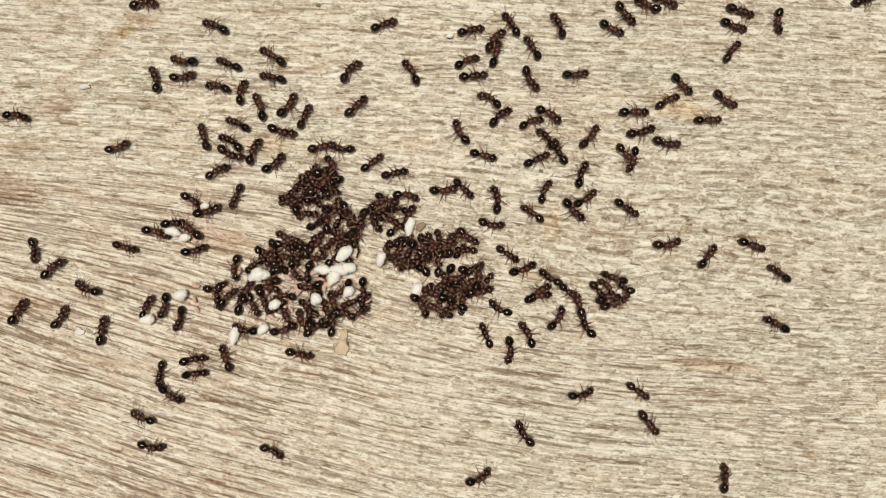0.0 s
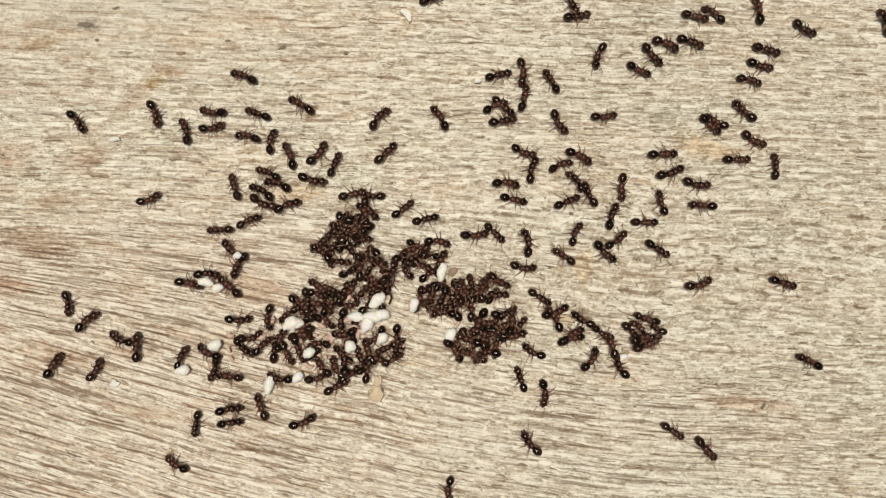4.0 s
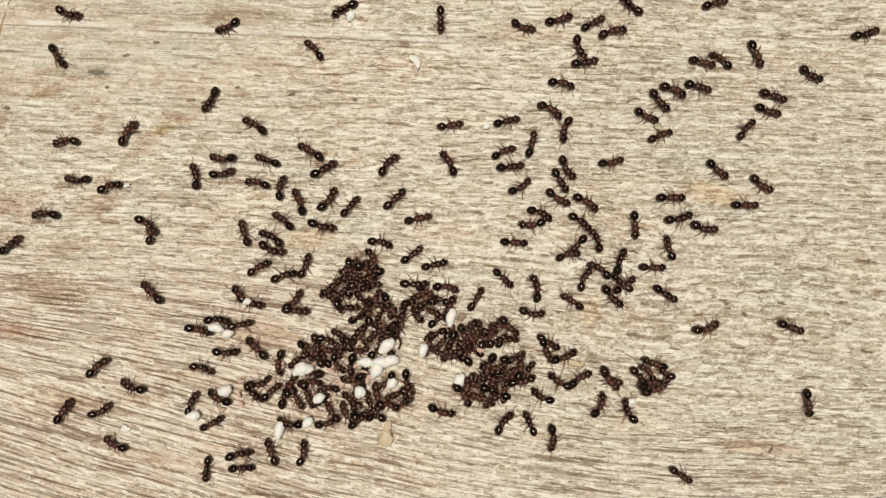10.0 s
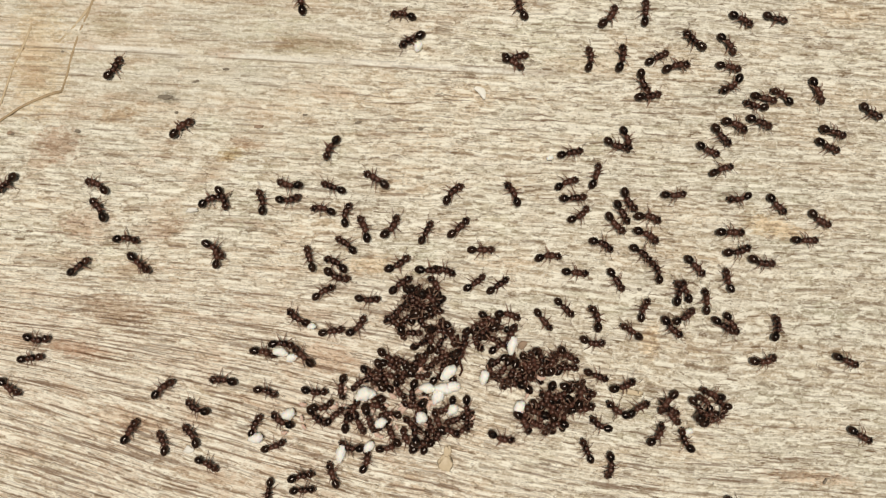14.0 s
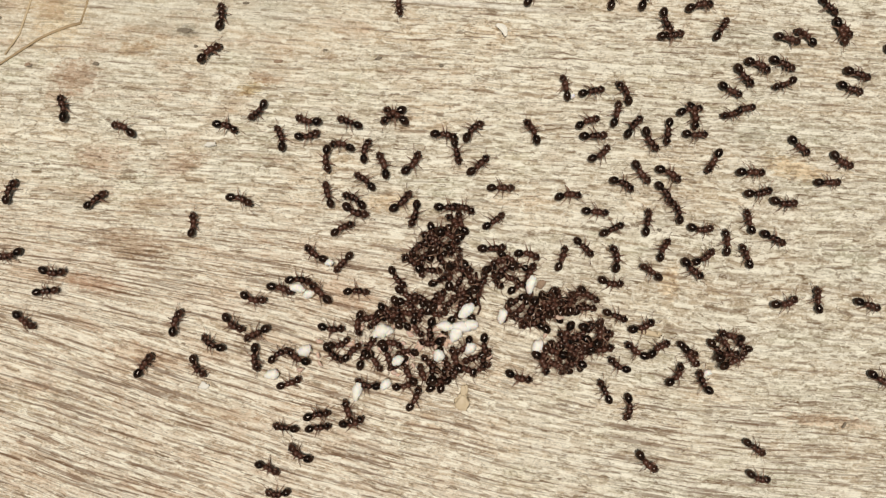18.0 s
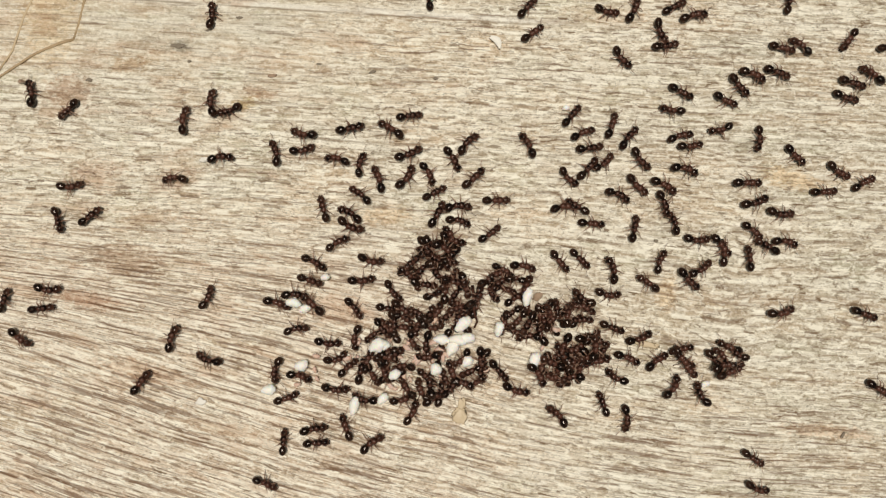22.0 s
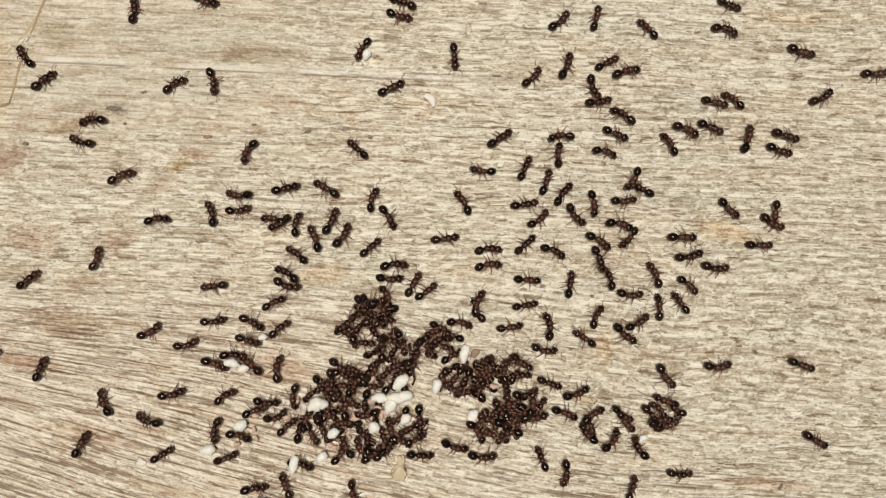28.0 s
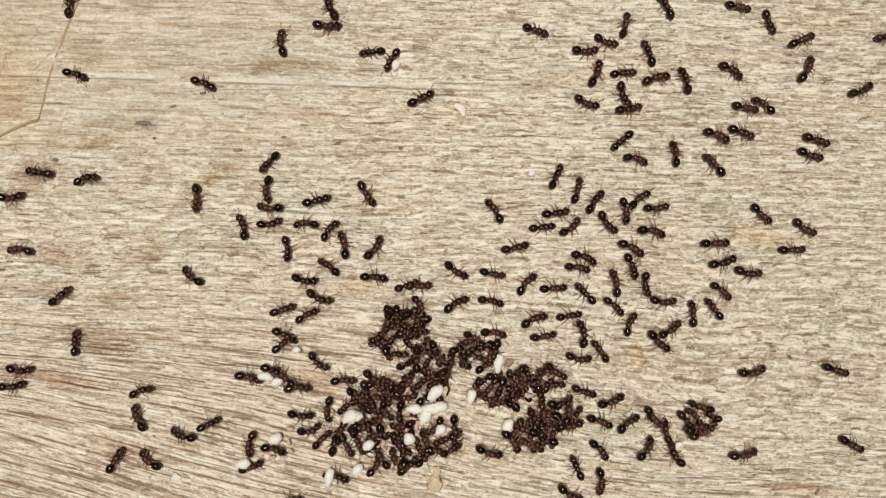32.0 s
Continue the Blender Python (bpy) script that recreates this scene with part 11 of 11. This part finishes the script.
    walk(WALKERS[178], [(0, on(27.57, 39.76, 270)), (22.29, on(27.57, 39.76, 270)), (22.65, on(27.57, 35.13, 271)), (22.88, on(27.64, 31.67, 271)), (23, on(27.67, 30.51, 238)), (23.5, on(26.33, 29.37, 213)), (24, on(24.75, 28.59, 160)), (24.93, on(24.75, 28.59, 160)), (25.28, on(25.03, 29.14, 119)), (25.62, on(25.32, 29.68, 77)), (26.22, on(25.27, 30.91, 139)), (29, on(25.27, 30.91, 139)), (29.26, on(25.84, 30.99, 73)), (29.53, on(26.40, 31.07, 6)), (29.76, on(26.97, 31.10, 49)), (30, on(27.54, 31.13, 92)), (30.67, on(29.74, 31.44, 19)), (31.33, on(31.50, 32.53, 41)), (32, on(32.91, 34.22, -13))])
    walk(WALKERS[179], [(0, on(16.54, 39.76, 270)), (6, on(16.54, 39.76, 270)), (7, on(18.77, 31.87, 260)), (8, on(16.54, 37.37, 270)), (8.277, on(16.54, 33.77, 270)), (8.747, on(16.62, 22.92, 270)), (9, on(16.65, 19.31, 346)), (10, on(16.65, 19.31, 346)), (12, on(16.92, 19.88, 365)), (13, on(16.92, 16.44, 285)), (14, on(16.92, 16.44, 285)), (15.04, on(18.76, 15.73, 331)), (15.65, on(20.20, 14.59, 307)), (16.46, on(21.03, 12.75, 243)), (17, on(21.03, 12.75, 243)), (17.42, on(21.40, 12.86, 300)), (17.83, on(21.76, 12.97, 358)), (18.27, on(22.47, 12.70, 378)), (20, on(22.47, 12.70, 378)), (21, on(18.98, 10.42, 385)), (22, on(21.56, 10.93, 374)), (22.18, on(21.25, 10.84, 433)), (22.36, on(20.94, 10.75, 492)), (22.54, on(20.64, 10.66, 551)), (22.77, on(20.16, 10.62, 478)), (23, on(19.68, 10.57, 405)), (23.18, on(19.57, 10.36, 351)), (23.36, on(19.46, 10.14, 296)), (23.53, on(19.36, 9.93, 242)), (24, on(19.00, 9.30, 276)), (31.2, on(19.00, 9.30, 276)), (32, on(19.00, 9.30, 276))])
    walk(WALKERS[180], [(0, on(20.44, 39.76, 270)), (5.2, on(20.44, 39.76, 270)), (5.611, on(20.44, 34.43, 270)), (5.864, on(20.44, 28.59, 270)), (5.932, on(20.44, 27.61, 329)), (6, on(20.44, 26.64, 388)), (17, on(20.44, 26.64, 388)), (18, on(25.57, 22.91, 420)), (19, on(20.44, 26.64, 388)), (30, on(20.44, 26.64, 388)), (30.16, on(20.14, 26.66, 443)), (30.33, on(19.85, 26.68, 499)), (30.49, on(19.56, 26.70, 555)), (30.66, on(19.31, 26.53, 612)), (30.83, on(19.07, 26.37, 669)), (31, on(18.83, 26.21, 725)), (32, on(18.83, 26.21, 725))])
    walk(WALKERS[181], [(0, on(28.85, 39.76, 270)), (13.39, on(28.85, 39.76, 270)), (13.52, on(28.85, 38.07, 271)), (13.83, on(29.02, 30.88, 271)), (14, on(29.08, 28.48, 308)), (14.9, on(33.56, 21.68, 303)), (16.1, on(39.55, 12.62, 303)), (16.55, on(41.79, 9.22, 346)), (17, on(44.03, 5.82, 388)), (18, on(38.43, -9.84, 455)), (19, on(44.03, 5.82, 388)), (20, on(44.03, 5.82, 388)), (21, on(45.56, 16.69, 330)), (22, on(44.03, 5.82, 388)), (22.12, on(45.77, 5.87, 362)), (22.35, on(50.99, 6.00, 362)), (23.52, on(66.15, 6.00, 360)), (32, on(66.15, 6.00, 360))])
    walk(WALKERS[182], [(0, on(33.69, 39.76, 270)), (1, on(33.69, 39.76, 270)), (2, on(34.60, 22.33, 345)), (3, on(33.75, 21.88, 347)), (31, on(33.75, 21.88, 347)), (32, on(33.75, 21.88, 347))])
    walk(WALKERS[183], [(0, on(28.95, 39.76, 270)), (11.98, on(28.95, 39.76, 270)), (12.25, on(28.95, 36.27, 271)), (12.74, on(29.18, 25.03, 271)), (12.87, on(29.21, 23.15, 312)), (13, on(29.25, 21.28, 353)), (13.23, on(29.46, 21.78, 396)), (13.46, on(29.68, 22.27, 438)), (13.73, on(29.68, 22.81, 507)), (14, on(29.69, 23.35, 576)), (14.74, on(28.48, 21.52, 594)), (15.46, on(27.11, 19.86, 584)), (16.17, on(25.41, 18.54, 574)), (17, on(23.49, 17.46, 542)), (17.33, on(23.11, 15.63, 583)), (17.67, on(22.72, 13.79, 623)), (18.33, on(22.63, 10.21, 647)), (19, on(24.81, 6.90, 637)), (19.24, on(24.17, 6.72, 588)), (19.48, on(23.54, 6.53, 539)), (19.65, on(23.12, 6.67, 594)), (19.83, on(22.70, 6.80, 649)), (20, on(22.27, 6.93, 703)), (31, on(22.27, 6.93, 703)), (32, on(22.27, 6.93, 703))])
    walk(WALKERS[184], [(0, on(34.79, 39.76, 270)), (22.31, on(34.79, 39.76, 270)), (22.65, on(34.79, 35.29, 271)), (22.88, on(34.86, 32.02, 271)), (23, on(34.88, 30.93, 340)), (30, on(34.88, 30.93, 340)), (30.25, on(33.87, 30.03, 288)), (30.5, on(32.86, 29.14, 237)), (30.75, on(32.47, 27.84, 280)), (31, on(32.08, 26.55, 322)), (32, on(32.08, 26.55, 322))])
    walk(WALKERS[185], [(0, on(32.19, 39.76, 270)), (6, on(32.19, 39.76, 270)), (7, on(31.01, 31.67, 330)), (8, on(32.19, 39.76, 270)), (22.3, on(32.19, 39.76, 270)), (22.65, on(32.19, 35.23, 271)), (22.88, on(32.28, 30.93, 271)), (23, on(32.31, 29.50, 301)), (23.25, on(33.25, 29.89, 342)), (23.5, on(34.20, 30.28, 382)), (24, on(36.10, 31.03, 434)), (24.75, on(39.85, 32.15, 374)), (25.5, on(43.65, 32.94, 369)), (26.25, on(47.49, 33.38, 360)), (26.62, on(49.46, 33.19, 400)), (27, on(51.43, 33.00, 439)), (27.12, on(51.42, 34.13, 450)), (27.35, on(51.39, 37.52, 450)), (27.52, on(51.39, 39.76, 450)), (32, on(51.39, 39.76, 450))])
    walk(WALKERS[186], [(0, on(35.83, 39.76, 270)), (2, on(37.60, 11.42, 330)), (2.25, on(37.17, 14.15, 270)), (2.5, on(36.75, 16.88, 209)), (3, on(35.89, 22.35, 148)), (31, on(35.89, 22.35, 148)), (32, on(35.89, 22.35, 148))])
    walk(WALKERS[187], [(0, on(34.80, 39.76, 270)), (6, on(34.80, 39.76, 270)), (6.5, on(34.91, 35.61, 225)), (7, on(35.03, 31.46, 180)), (7.5, on(34.91, 35.61, 225)), (8, on(34.80, 39.76, 270)), (11, on(34.80, 39.76, 270)), (12, on(34.81, 31.78, 345)), (13, on(34.89, 31.70, 346)), (15.42, on(34.89, 31.70, 346)), (16.42, on(35.63, 29.63, 297)), (17.12, on(36.83, 27.91, 308)), (17.82, on(38.18, 26.31, 317)), (19, on(39.93, 25.00, 322)), (20, on(39.93, 25.00, 322)), (20.22, on(39.33, 25.37, 265)), (20.44, on(38.73, 25.73, 208)), (20.67, on(38.13, 26.09, 151)), (21.33, on(36.26, 27.01, 157)), (22, on(34.28, 27.73, 92)), (26.2, on(34.28, 27.73, 92)), (27, on(34.47, 27.85, 22)), (27.5, on(35.51, 30.75, 82)), (27.75, on(35.41, 32.29, 30)), (28, on(35.31, 33.83, -22)), (30, on(35.31, 33.83, -22)), (30.44, on(36.08, 33.18, -52)), (31, on(36.53, 32.27, -67)), (32, on(36.53, 32.27, -67))])
    walk(WALKERS[188], [(0, on(38.95, 4.68, 4)), (9, on(39.05, 4.62, 0)), (18, on(39.3, 4.50, 3)), (26.2, on(39.30, 4.52, 6)), (27, on(39.41, 4.49, 0)), (32, on(39.41, 4.49, 2))])
    walk(WALKERS[189], [(0, on(44.11, 39.76, 270)), (6, on(44.11, 39.76, 270)), (7, on(43.95, 30.84, 210)), (8, on(44.11, 39.76, 270)), (12.37, on(44.11, 39.76, 270)), (12.62, on(44.11, 36.58, 271)), (12.87, on(44.22, 30.82, 271)), (12.91, on(44.23, 30.18, 327)), (12.96, on(44.25, 29.54, 382)), (13, on(44.26, 28.90, 438)), (13.13, on(44.22, 30.82, 451)), (13.38, on(44.11, 36.58, 451)), (13.63, on(44.11, 39.76, 450)), (32, on(44.11, 39.76, 450))])
    walk(WALKERS[190], [(0, on(40.20, 34.38, 270)), (0.65, on(40.20, 25.93, 272)), (0.8775, on(40.34, 21.05, 272)), (0.9387, on(40.37, 20.23, 323)), (1, on(40.39, 19.42, 375)), (2.186, on(41.28, 21.05, 436)), (3, on(41.27, 22.90, 463)), (5.2, on(41.27, 22.90, 463)), (5.467, on(40.90, 22.90, 407)), (5.733, on(40.53, 22.90, 351)), (6, on(40.16, 22.90, 295)), (20, on(40.16, 22.90, 295)), (21, on(38.74, 23.43, 280)), (21.33, on(40.71, 21.96, 263)), (21.67, on(42.69, 20.50, 206)), (22, on(44.67, 19.03, 149)), (22.5, on(41.35, 17.65, 192)), (22.75, on(39.55, 17.63, 134)), (23, on(37.75, 17.60, 77)), (28.56, on(37.75, 17.60, 77)), (28.92, on(37.25, 17.21, 141)), (29.27, on(36.75, 16.81, 205)), (30, on(35.49, 16.57, 205)), (30.68, on(33.69, 15.67, 199)), (31.34, on(31.77, 15.25, 189)), (32, on(29.79, 15.03, 135))])
    walk(WALKERS[191], [(0, on(40.06, 39.76, 270)), (30.41, on(40.06, 39.76, 270)), (30.51, on(40.06, 38.56, 270)), (30.83, on(40.10, 31.14, 270)), (30.91, on(40.10, 29.91, 311)), (31, on(40.11, 28.67, 351)), (31.19, on(40.26, 29.05, 391)), (31.39, on(40.41, 29.43, 430)), (32, on(40.67, 30.20, 383))])
    for i, (ob, x, y, turn) in enumerate(STILL):
        walk(ob, fidget(x, y, turn, i))
    for i, (ob, x, y, turn, z, pitch, roll) in enumerate(PILED):
        walk(ob, fidget(x, y, turn, 500 + i, z, pitch, roll))
    for i, ob in enumerate(WALKERS):
        gait(ob, i)


motions()
